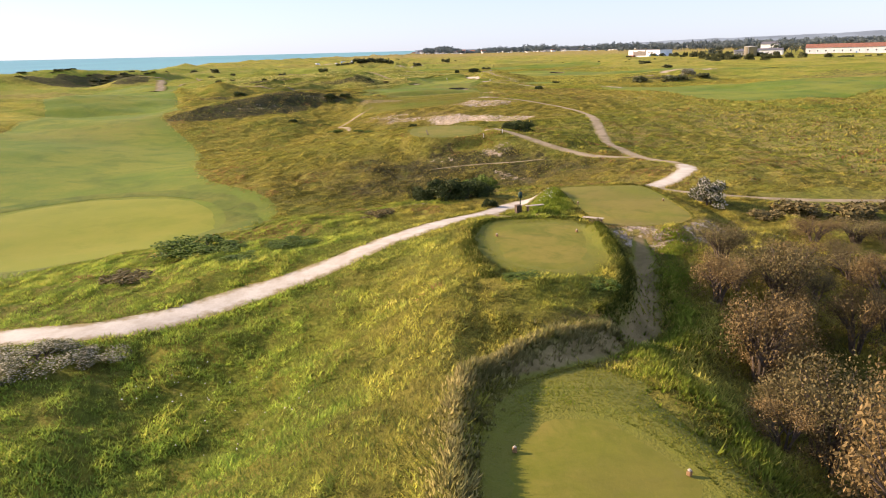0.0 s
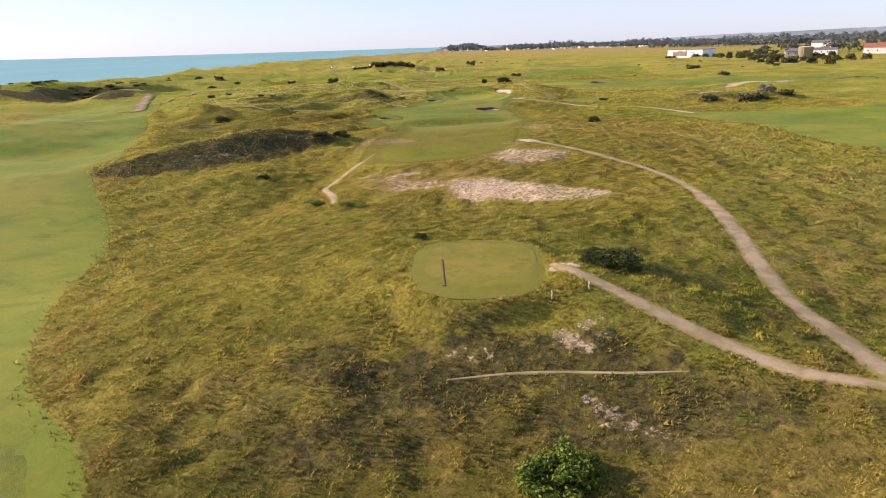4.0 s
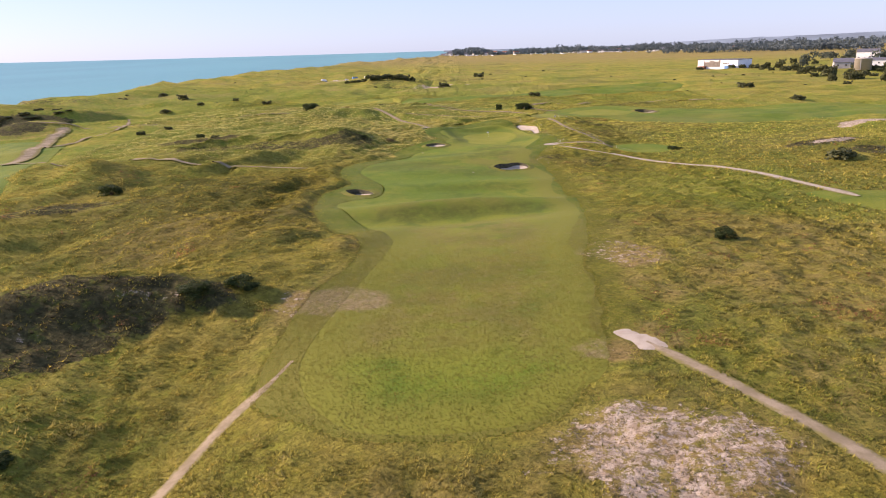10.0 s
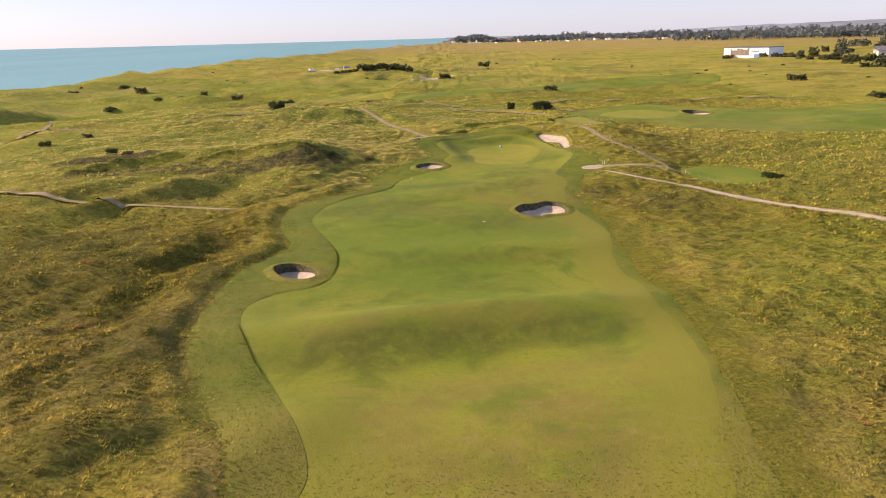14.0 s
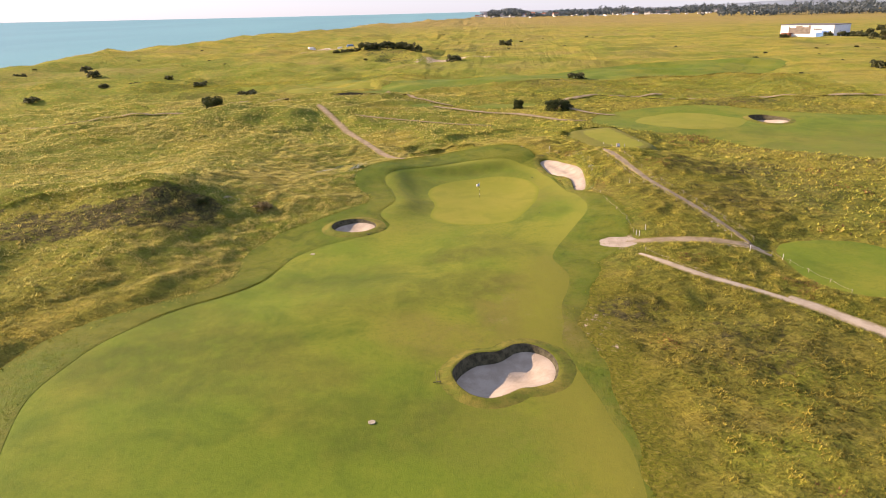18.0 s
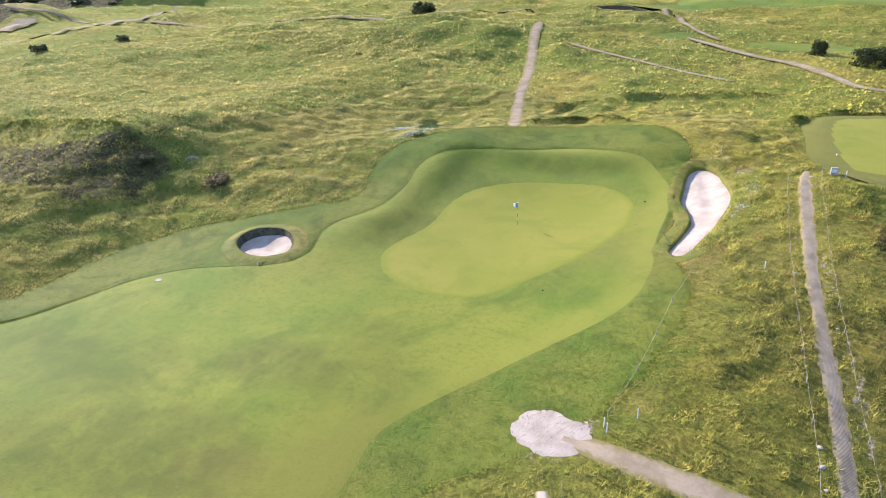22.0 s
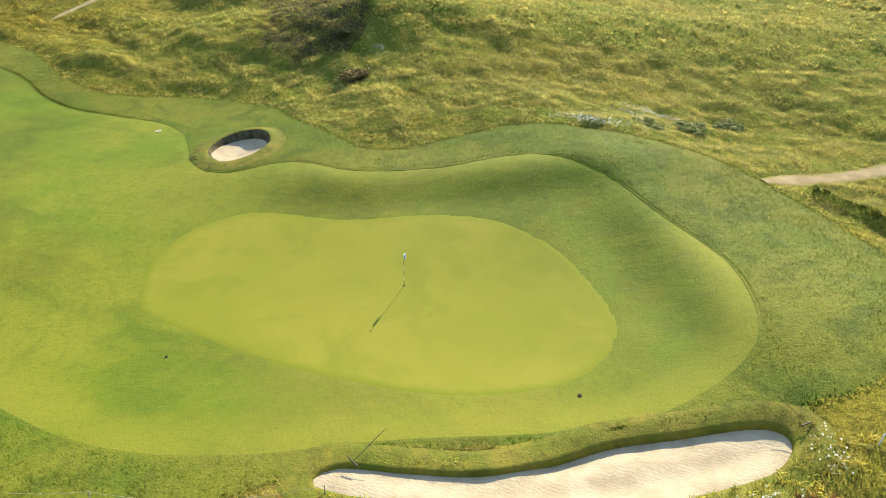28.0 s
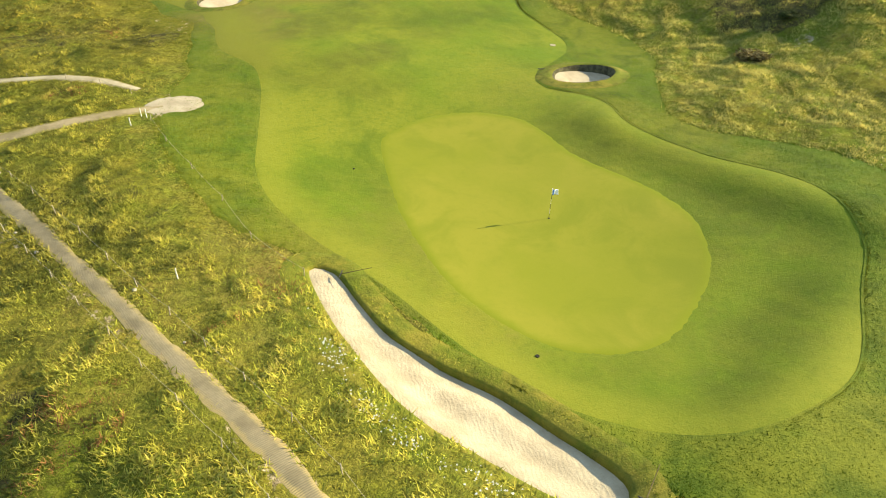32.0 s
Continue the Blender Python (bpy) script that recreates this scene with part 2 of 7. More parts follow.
def blades(name, translucent=0.3):
    """Standing grass and leaves: colour comes from the tone of each clump."""
    n = Nodes(name, 0.85, 0.08)
    a = n.t.nodes.new("ShaderNodeAttribute")
    a.attribute_name = "tone"
    col = n.mix(n.math("MULTIPLY", n.ramp(n.noise(5.0, 2.0), 0.4, 0.7), 0.15), a.outputs["Color"], (0.06, 0.06, 0.018))
    n.set(n.b.inputs["Base Color"], col)
    up = n.t.nodes.new("ShaderNodeAttribute")
    up.attribute_name = "face"
    n.t.links.new(up.outputs["Vector"], n.b.inputs["Normal"])
    tr = n.t.nodes.new("ShaderNodeBsdfTranslucent")
    n.set(tr.inputs[0], col)
    mx = n.t.nodes.new("ShaderNodeMixShader")
    mx.inputs[0].default_value = translucent
    n.t.links.new(n.b.outputs[0], mx.inputs[1])
    n.t.links.new(tr.outputs[0], mx.inputs[2])
    n.t.links.new(mx.outputs[0], n.t.nodes["Material Output"].inputs[0])
    return n.m


def leaf_material(name, dark, light, spot=None):
    """Foliage: each leaf takes a tone of its own between dark and light."""
    n = Nodes(name, 0.7, 0.2)
    rnd = n.t.nodes.new("ShaderNodeNewGeometry").outputs["Random Per Island"]
    col = n.mix(rnd, dark, light)
    obj = n.t.nodes.new("ShaderNodeObjectInfo").outputs["Random"]
    col = n.mix(n.math("MULTIPLY", obj, 0.35), col, tuple(v * 0.7 for v in dark))
    if spot:
        col = n.mix(n.math("GREATER_THAN", rnd, 0.62), col, spot)
    n.set(n.b.inputs["Base Color"], col)
    tr = n.t.nodes.new("ShaderNodeBsdfTranslucent")
    n.set(tr.inputs[0], col)
    mx = n.t.nodes.new("ShaderNodeMixShader")
    mx.inputs[0].default_value = 0.25
    n.t.links.new(n.b.outputs[0], mx.inputs[1])
    n.t.links.new(tr.outputs[0], mx.inputs[2])
    n.t.links.new(mx.outputs[0], n.t.nodes["Material Output"].inputs[0])
    return n.m


def sand_material(name, light, dark, ripples=0.0):
    n = Nodes(name, 0.95, 0.1)
    col = n.mix(n.ramp(n.noise(0.7, 4.0, 0.6), 0.35, 0.65), dark, light)
    col = n.mix(n.math("MULTIPLY", n.ramp(n.noise(9.0, 5.0, 0.75), 0.5, 0.75), 0.5), col, dark)
    h = n.noise(6.0, 4.0, 0.7)
    if ripples:
        h = n.math("ADD", h, n.math("MULTIPLY", n.wave(1.5, n.stretch(1, 1, 1, 20), 9.0), ripples))
    n.bump(h, 0.5, 0.08)
    return n.done(col)


def path_material(name, light, dark, edge, ribs=0.0):
    n = Nodes(name, 0.95, 0.1)
    col = n.mix(n.ramp(n.noise(0.5, 4.0, 0.65), 0.35, 0.65), light, dark)
    col = n.mix(n.math("MULTIPLY", n.ramp(n.noise(6.0, 5.0, 0.75), 0.45, 0.75), 0.55), col, dark)
    worn = n.ramp(n.math("ADD", n.attr("edge"), n.math("MULTIPLY", n.math("SUBTRACT", n.noise(1.4, 5.0, 0.7), 0.5), 1.3)), 0.35, 0.85)
    col = n.mix(worn, col, edge)
    h = n.noise(7.0, 4.0, 0.7)
    if ribs:
        rib = n.wave(ribs, n.stretch(1, 1, 1, -105), 0.6)
        col = n.mix(n.math("MULTIPLY", n.math("MULTIPLY", rib, 0.25), n.math("SUBTRACT", 1.0, worn)), col, dark)
        h = n.math("ADD", h, rib)
    n.bump(h, 0.4, 0.05)
    return n.done(col)


def sea_material():
    n = Nodes("sea_water", 0.35, 0.3)
    col = n.mix(n.ramp(n.noise(0.003, 4.0, 0.6, n.stretch(1, 0.25, 1)), 0.35, 0.65), (0.055, 0.225, 0.215), (0.075, 0.27, 0.25))
    n.bump(n.noise(0.12, 6.0, 0.65, n.stretch(1, 0.6, 1)), 0.5, 1.2)
    return n.done(col)


GROUND = ground_material()
FAIRWAY = turf("fairway_grass", (0.099, 0.151, 0.0095), (0.168, 0.184, 0.018), (0.060, 0.104, 0.0065), 0.55, 0.05, 0.45, 0.8, (0.150, 0.154, 0.019))
GREEN = turf("putting_green_grass", (0.174, 0.189, 0.018), (0.204, 0.203, 0.025), (0.144, 0.168, 0.015), 0.25, 0.09, 0.1, 0.0, (0.150, 0.176, 0.013))
FIRST_CUT = turf("first_cut_grass", (0.076, 0.126, 0.0085), (0.134, 0.150, 0.0155), (0.042, 0.074, 0.0055), 0.7, 0.14, 0.8, 0.7, (0.140, 0.134, 0.021))
TEE = turf("tee_grass", (0.128, 0.135, 0.014), (0.185, 0.155, 0.028), (0.092, 0.105, 0.010), 0.35, 0.2, 0.15, 0.9)
LIP = turf("bunker_turf", (0.100, 0.125, 0.013), (0.175, 0.155, 0.026), (0.055, 0.070, 0.009), 0.6, 0.4, 0.8)
FACE = plain("turf_face", (0.085, 0.08, 0.05), 0.95, 0, 0.5, 2.5, 0.7, 0.1)
SAND = sand_material("bunker_sand", (0.40, 0.348, 0.278), (0.31, 0.264, 0.205), 0.12)
PATH = path_material("path_gravel", (0.495, 0.462, 0.395), (0.38, 0.342, 0.28), (0.24, 0.195, 0.10))
LANE = path_material("pale_sandy_path", (0.42, 0.365, 0.275), (0.31, 0.262, 0.185), (0.22, 0.185, 0.085))
TRACK = path_material("sandy_track", (0.31, 0.25, 0.165), (0.205, 0.165, 0.10), (0.18, 0.158, 0.052))
MAT = path_material("grey_matting", (0.25, 0.212, 0.150), (0.15, 0.128, 0.090), (0.30, 0.24, 0.125), 3.4)
DIRT = path_material("trodden_dirt", (0.25, 0.190, 0.090), (0.165, 0.128, 0.056), (0.145, 0.145, 0.030))
SEA = sea_material()
BLADES = blades("standing_grass")


# ---- plan: heights ----
# dunes and hollows: x, y, height, long and short radius, turn in degrees
DUNES_TEE = [
    (4.9, 25.4, 2.23, 7, 12, 165),
    (-9.7, 27.5, -2.31, 7, 6, 72),
    (5.6, 42.3, 2.84, 24, 17, 117),
    (6.3, 59.6, -0.68, 8, 7, 28),
    (-13.4, 76.7, -2.22, 35, 9, 31),
    (4.4, 90.4, -1.25, 22, 7, 0),
    (17.5, 94.1, 1.40, 25, 6, 129),
    (9.9, 102.7, 1.64, 25, 6, 158),
    (-43.9, 112.0, -3.90, 45, 23, 83),
    (7.1, 122.0, 1.59, 45, 13, 16),
]
DUNES_MIDDLE = [
    (0.9, 147.1, -1.94, 13, 6, 153),
    (-21.7, 152.7, 0.66, 9, 6, 83),
    (-49.0, 155.5, -2.30, 42, 12, 173),
    (-21.8, 160.1, 0.67, 7, 6, 29),
    (-27.7, 173.6, -1.46, 17, 6, 88),
    (-33.7, 178.2, 0.65, 8, 6, 113),
    (-27.0, 184.8, -1.46, 7, 10, 25),
    (-12.0, 191.2, 0.45, 7, 6, 10),
    (20.2, 192.9, 2.52, 45, 25, 82),
    (-31.1, 218.1, 1.54, 10, 16, 13),
    (-63.6, 236.1, -0.94, 21, 10, 14),
    (47.5, 251.8, -0.87, 45, 7, 152),
    (-41.7, 256.1, 0.65, 18, 7, 167),
    (-76.1, 280.2, 0.87, 12, 6, 96),
    (26.8, 294.7, -1.89, 36, 17, 40),
    (13.2, 304.7, -0.58, 15, 6, 13),
]
DUNES_GREEN = [
    (-16.3, 337.6, -1.33, 45, 14, 60),
    (-24.7, 337.8, -0.98, 10, 6, 165),
    (30.3, 343.8, 0.61, 7, 16, 151),
    (-63.8, 350.0, 1.57, 25, 22, 149),
    (-8.8, 350.7, 0.94, 7, 11, 164),
    (-38.3, 352.4, 2.12, 7, 22, 11),
]
DUNES_BEYOND = [
    (-13.2, 371.6, 0.93, 7, 9, 2),
    (31.4, 372.7, 0.54, 14, 11, 113),
    (29.4, 373.8, 0.96, 7, 25, 40),
    (32.3, 374.1, 1.35, 7, 6, 171),
    (-22.6, 380.6, -1.10, 11, 6, 57),
    (27.4, 381.9, 1.33, 45, 7, 92),
    (0.9, 383.0, 1.39, 43, 7, 36),
    (11.0, 384.3, 0.74, 7, 6, 170),
    (11.9, 385.1, 0.88, 7, 6, 69),
    (-155.0, 397.0, 3.90, 12, 9, 0),
    (-39.0, 420.0, -1.31, 12, 6, 161),
    (-60.0, 437.4, 3.48, 45, 20, 36),
]
# dunes off the line of play
DUNES_SIDE = [
    (-196, 420, 9.5, 36, 10, 26), (-162, 392, 3.5, 9, 6, 30), (-215, 450, 3.5, 26, 12, 60),
    (-128, 262, 1.6, 30, 9, 60), (-98, 232, -2.6, 34, 16, 62), (-66, 210, 1.6, 14, 7, 150),
    (-53, 199, 2.7, 15, 4.4, 30), (-39, 207.5, 2.1, 11, 3.8, 10), (-58, 349, 1.7, 25, 5.0, 6),
    (-87, 297, 2.3, 14, 5, -8), (-81, 257, 1.7, 10, 4, 55), (-49, 247, 1.5, 9, 3.5, 40), (-48, 271, 1.6, 8, 4, 15), (-40, 290, 1.4, 8, 4, 70),
    (92, 318, 1.8, 14, 7, 20), (122, 352, 2.4, 22, 8, 15), (98, 306, 1.2, 10, 6, 170), (70, 455, 1.5, 26, 10, 20),
    (55, 400, -0.8, 14, 10, 0), (-66, 700, 3.0, 14, 8, 10),
]
# worn gully between the tees, hollow with the shrubs
HOLLOWS = [
    (6, 27, -1.0, 4, 2.3, 35), (10.2, 32, -1.15, 5, 1.9, 62), (12.6, 41, -1.0, 6, 1.9, 75),
    (27, 30, -3.4, 12, 9, 60), (18.5, 27, -3.4, 8, 4, 75), (42, 22, -1.5, 18, 16, 0), (-8, 33, -0.6, 8, 5, 70), (-8.1, 26.3, -0.7, 1.0, 0.7, 0), (-10.5, 26.7, -0.6, 1.2, 0.7, 30), (-10.7, 24, -0.45, 0.9, 0.7, 0), (0.3, 23, 0.75, 7, 0.9, 94), (25, 335, -0.45, 6, 4, 0), (1.5, 38, 0.35, 7, 0.9, 84),
]
FAIRWAY_RIDGES = [(-3, 259, 1.6, 15, 3.0, 14), (-1, 249, -0.9, 14, 4, 14), (2, 285, 0.7, 14, 3.5, 12), (-6, 318, 0.5, 12, 4, 30), (6, 334, 0.4, 8, 4, 120), (-6, 300, 0.4, 12, 4, 10), (-18, 232, 0.9, 8, 3, 60),
                   (-6.9, 364, 0.4, 8, 1.6, 102), (-4.0, 362.5, -0.25, 8, 1.6, 102), (3, 376.6, 0.35, 8, 1.5, 20), (4.4, 373.9, -0.22, 8, 1.5, 20), (-4.6, 353.5, 0.3, 4, 1.5, 80)]


def hump(X, Y, row):
    x, y, a, l, s, turn = row
    c, k = math.cos(radians(turn)), math.sin(radians(turn))
    u, v = (X - x) * c + (Y - y) * k, (Y - y) * c - (X - x) * k
    return a * np.exp(-0.5 * ((u / l) ** 2 + (v / s) ** 2))


def smooth(v, low, high):
    t = np.clip((v - low) / (high - low), 0.0, 1.0)
    return t * t * (3 - 2 * t)


def lattice(i, j, seed):
    v = np.sin(i * 127.1 + j * 311.7 + seed * 74.7) * 43758.5453
    return v - np.floor(v)


def grain(X, Y, size, seed=0, octaves=3):
    """Smooth noise of about -1 to 1."""
    out, amp, total = np.zeros(np.shape(X)), 1.0, 0.0
    for o in range(octaves):
        x, y = np.asarray(X) / size + 17.3 * o, np.asarray(Y) / size - 9.1 * o
        i, j = np.floor(x), np.floor(y)
        u, v = x - i, y - j
        u, v = u * u * (3 - 2 * u), v * v * (3 - 2 * v)
        a, b = lattice(i, j, seed + o), lattice(i + 1, j, seed + o)
        c, d = lattice(i, j + 1, seed + o), lattice(i + 1, j + 1, seed + o)
        out = out + amp * ((a * (1 - u) + b * u) * (1 - v) + (c * (1 - u) + d * u) * v - 0.5) * 2
        total, amp, size = total + amp, amp * 0.5, size * 0.5
    return out / total


def spline(points, step=0.6, closed=True):
    """A smooth line through the points, in even steps."""
    p = np.array(points, float)
    n = len(p)
    out = []
    for i in range(n if closed else n - 1):
        if closed:
            a, b, c, d = p[i - 1], p[i], p[(i + 1) % n], p[(i + 2) % n]
        else:
            a, b, c, d = p[max(i - 1, 0)], p[i], p[i + 1], p[min(i + 2, n - 1)]
        k = max(1, int(np.linalg.norm(c - b) / step))
        for t in np.arange(k) / k:
            out.append(0.5 * (2 * b + (c - a) * t + (2 * a - 5 * b + 4 * c - d) * t * t + (3 * b - a - 3 * c + d) * t ** 3))
    if not closed:
        out.append(p[-1])
    return np.array(out)


def reach(X, Y, line, closed=True, far=30.0):
    """Distance to a line; negative inside a closed one. Past far, far."""
    X, Y = np.asarray(X, float), np.asarray(Y, float)
    out = np.full(X.shape, far)
    lo, hi = line.min(0) - far, line.max(0) + far
    near = (X > lo[0]) & (X < hi[0]) & (Y > lo[1]) & (Y < hi[1])
    if not near.any():
        return out
    x, y = X[near], Y[near]
    best, inside = np.full(x.shape, far * far), np.zeros(x.shape, bool)
    ends = np.roll(line, -1, 0) if closed else line[1:]
    for (ax, ay), (bx, by) in zip(line, ends):
        dx, dy = bx - ax, by - ay
        t = np.clip(((x - ax) * dx + (y - ay) * dy) / (dx * dx + dy * dy + 1e-9), 0, 1)
        best = np.minimum(best, (x - ax - t * dx) ** 2 + (y - ay - t * dy) ** 2)
        if closed and ay != by:
            inside ^= ((ay > y) != (by > y)) & (x < dx * (y - ay) / (by - ay) + ax)
    d = np.sqrt(best)
    out[near] = np.where(inside, -d, d)
    return out


def grow(line, by):
    """The closed line pushed outwards."""
    d = np.roll(line, -1, 0) - np.roll(line, 1, 0)
    d /= np.linalg.norm(d, axis=1)[:, None] + 1e-9
    area = np.sum(line[:, 0] * np.roll(line[:, 1], -1) - np.roll(line[:, 0], -1) * line[:, 1])
    return line + by * np.c_[d[:, 1], -d[:, 0]] * (1 if area > 0 else -1)


# ---- plan: mown areas ----
FAIRWAY_EAST = [
    (-12, 183), (-9.6, 180.7), (-4.9, 179.4), (0.1, 179.3), (3.6, 180.3), (5.9, 182.7), (8.7, 188.2), (9.8, 196), (11.5, 207), (13, 222), (15, 238),
    (17.2, 250), (17.5, 272), (17.5, 290), (16.6, 303), (14.9, 311), (14.4, 317), (15.4, 322.5), (15.9, 327.5), (15.4, 331), (15.9, 334.8), (17.4, 339.4), (19.0, 343.7), (20.5, 348), (20.9, 352), (20.2, 356.5),
    (18.9, 360.4), (18.1, 363.4), (17.2, 368), (16.1, 372), (14.5, 375), (11.6, 378.1), (9.4, 379.1), (6.5, 379.3), (3.6, 379.0), (1, 377.9), (-2.8, 375.2),
]
FAIRWAY_WEST = [
    (-6.1, 373.1), (-7.8, 371.1), (-8.9, 369.3), (-9.4, 367.4), (-9.3, 365.4), (-8.6, 363.2), (-7.6, 361), (-6.8, 358.2), (-6.2, 355.6), (-6.3, 353.2), (-7.3, 350.8), (-7.3, 348.7), (-6.4, 346.7), (-5.5, 344.9), (-5.7, 343.2), (-7.1, 341.7),
    (-9.6, 340.1), (-13.3, 337.8), (-15.6, 334.4), (-16, 330), (-16.4, 325.8), (-18.4, 321.8), (-22.2, 317), (-25.2, 310.5), (-26, 306), (-26, 300.6), (-24, 295), (-21, 288.5), (-18.8, 282.6), (-17.8, 276), (-18.6, 270.5), (-22.5, 267.5), (-24.8, 263.5),
    (-23.9, 258), (-20.7, 251), (-16.9, 244.3), (-12.3, 234), (-11.9, 229.5), (-12.6, 222.4), (-14, 211), (-15.6, 200), (-16, 192), (-14.1, 186),
]
FIRST_CUT_LINE = [
    (-13, 182.4), (-9.9, 179.9), (-4.9, 178.6), (0.1, 178.5), (4, 179.5), (6.5, 182.2), (9.4, 188), (10.6, 196), (12.4, 207), (13.9, 222), (16, 238), (18.2, 250), (18.5, 275), (18, 296), (17, 312), (17.6, 322), (20.2, 327.8), (23.4, 335), (25, 342), (24.8, 349.6), (23.8, 354.6),
    (21.8, 357.5), (19.4, 361), (18.6, 364), (17.8, 368), (17, 372), (16, 376), (14, 382.5), (9.5, 386.6), (4, 388.2), (-1, 387.6), (-6, 384.8), (-10.6, 381), (-12.7, 376), (-13.8, 371), (-14.5, 367.8), (-14.2, 364.3), (-12.6, 361.2), (-10.4, 357.5), (-10, 354.6),
    (-12.3, 351.2), (-16.2, 346.6), (-19.8, 342.8), (-21.9, 336), (-20.5, 328.5), (-22.4, 322), (-28.5, 314.4), (-31, 309), (-31, 302), (-29.4, 295), (-26, 287), (-27.5, 280), (-29.5, 274), (-28.9, 262), (-26.5, 251),
    (-21, 241), (-16.5, 231), (-16, 221), (-18.5, 208), (-19.5, 195), (-18.5, 187),
]
GREEN_LINE = [
    (9.9, 345.6), (6.4, 344.6), (2.4, 345.3), (-0.4, 348), (-0.9, 351), (-0.7, 354.6), (-1.4, 357.6), (-2.3, 361), (-2.2, 364.4), (-1.0, 367), (1.3, 369.6), (4.6, 371.5), (7.6, 372.6),
    (9.6, 372.5), (11.8, 371.5), (13.7, 369.5), (14.7, 366.7), (15.2, 363.6), (15, 360), (14.3, 355.8), (13.1, 351.8), (12, 348.5), (11.1, 346.6),
]
TEES = [  # height, outline
    (12.9, [(1.4, 11.5), (1.3, 15.5), (1.6, 18.3), (2.5, 19.8), (3.8, 20.4), (5.1, 19.9), (6.0, 18.8), (6.8, 17.0), (7.2, 14.5), (7.1, 11.5), (5.5, 9.4), (2.8, 9.4)]),
    (12.9, [(3.0, 43.7), (3.9, 45.4), (6.7, 45.9), (8.9, 45), (9.1, 42.8), (8.5, 37.6), (7.3, 35.2), (5.9, 34.9), (4.5, 35.7), (3.4, 37.4), (2.9, 40.3)]),
    (11.9, [(10.6, 62.2), (11.4, 63.2), (15.7, 63.5), (18, 63), (18.6, 60), (18.8, 55), (18.4, 50.5), (16.4, 48.4), (12.6, 48.4), (11.4, 50), (10.9, 56)]),
    (12.2, [(-3.6, 113.2), (-2.6, 116.6), (-0.6, 117.6), (4.2, 117.2), (6.2, 115), (6.3, 110), (5.6, 105.6), (3.7, 103.3), (0.1, 102.8), (-2.4, 104.6), (-3.3, 108)]),
    (12.3, [(24.6, 399.2), (25.8, 401.4), (28.4, 403.2), (31, 403.8), (32.4, 398), (33.6, 392), (34.9, 385.2), (33.6, 382.6), (31.4, 381.8), (29.4, 382.2), (27, 387.3), (25.4, 393)]),
    (8.9, [(40.5, 336.5), (45, 339.5), (51, 338.5), (54, 333), (53.5, 326.5), (49, 322), (43, 322.5), (40, 328)]),
]
FAR_GREENS = [  # practice green by the path, far greens
    [(-52, 84), (-46, 91.5), (-39, 92.6), (-34, 90.5), (-29, 86.5), (-25.6, 81), (-24, 75.5), (-24.6, 70), (-28, 65.5), (-33, 61.5), (-39, 59), (-47, 62), (-52, 72)],
    [(-76, 505), (-80, 518), (-72, 532), (-58, 540), (-42, 533), (-36, 518), (-42, 506), (-58, 500)],
    [(40, 429), (46, 436), (54, 439), (63, 434), (66, 427), (62, 420), (54, 416), (46, 418)],
]
FAR_FAIRWAYS = [
    [(-37, 56), (-28, 62), (-22, 69), (-18.5, 76), (-19.5, 84), (-24, 92), (-31, 99), (-37, 110), (-42, 124), (-46, 140), (-55, 160), (-70, 186), (-72, 205), (-84, 235), (-96, 272), (-112, 312),
     (-126, 356), (-150, 366), (-158, 330), (-152, 285), (-120, 222), (-100, 165), (-78, 110), (-66, 80), (-52, 60)],
    [(58, 262), (66, 246), (70, 225), (70, 200), (75, 182), (100, 186), (140, 215), (170, 250), (150, 270), (110, 262), (80, 264)],
    [(38, 412), (30, 425), (36, 440), (60, 448), (90, 436), (150, 446), (230, 455), (240, 425), (180, 395), (120, 385), (84, 379), (64, 392), (52, 408)],
    [(-28.7, 440.4), (-29, 444.5), (-26, 449), (-18.7, 454.5), (-11, 457.6), (-8.8, 455), (-11.5, 450), (-20.6, 443.4)],
    [(-1, 450.6), (-0.2, 455.9), (7, 461), (16, 465), (20.4, 462.4), (17.2, 456.6), (8, 452)],
    [(-85, 500), (-90, 522), (-75, 545), (-40, 548), (0, 556), (60, 590), (130, 600), (120, 570), (60, 545), (0, 515), (-30, 498), (-60, 492)],
]

def ragged(line, size, amount, x_from):
    """Uneven border on the landward side."""
    return grow(line, (amount * grain(line[:, 0], line[:, 1], size, 45, 2) * smooth(line[:, 0], x_from, x_from + 4) * (1 - smooth(line[:, 1], 325, 338)))[:, None])


fairway_line = ragged(spline(FAIRWAY_EAST + FAIRWAY_WEST, 0.9), 9.0, 2.2, 4)
cut_line = ragged(spline(FIRST_CUT_LINE, 1.2), 7.0, 1.6, 6)
green_line = spline(GREEN_LINE, 0.6)
tee_lines = [spline(t[1], 0.6) for t in TEES]
apron_lines = [spline([(0.9, 8), (0.8, 14), (0.9, 18), (1.7, 21.3), (3.4, 23.6), (5.6, 25), (7, 23.5), (7.6, 21), (8.2, 17), (8.4, 12), (7, 7.5), (3, 7)], 0.6), grow(tee_lines[1], 0.9), grow(tee_lines[3], 0.7), spline([(21.9, 397.6), (23.7, 402.2), (26.6, 405.2), (30.4, 406.8), (34.4, 405), (37.6, 395), (37.6, 385), (35.6, 378.6), (31.6, 376.4), (27.4, 380), (24, 388)], 0.6)]
far_green_lines = [spline(g, 1.5) for g in FAR_GREENS]
far_fairway_lines = [spline(g, 4.0) for g in FAR_FAIRWAYS]

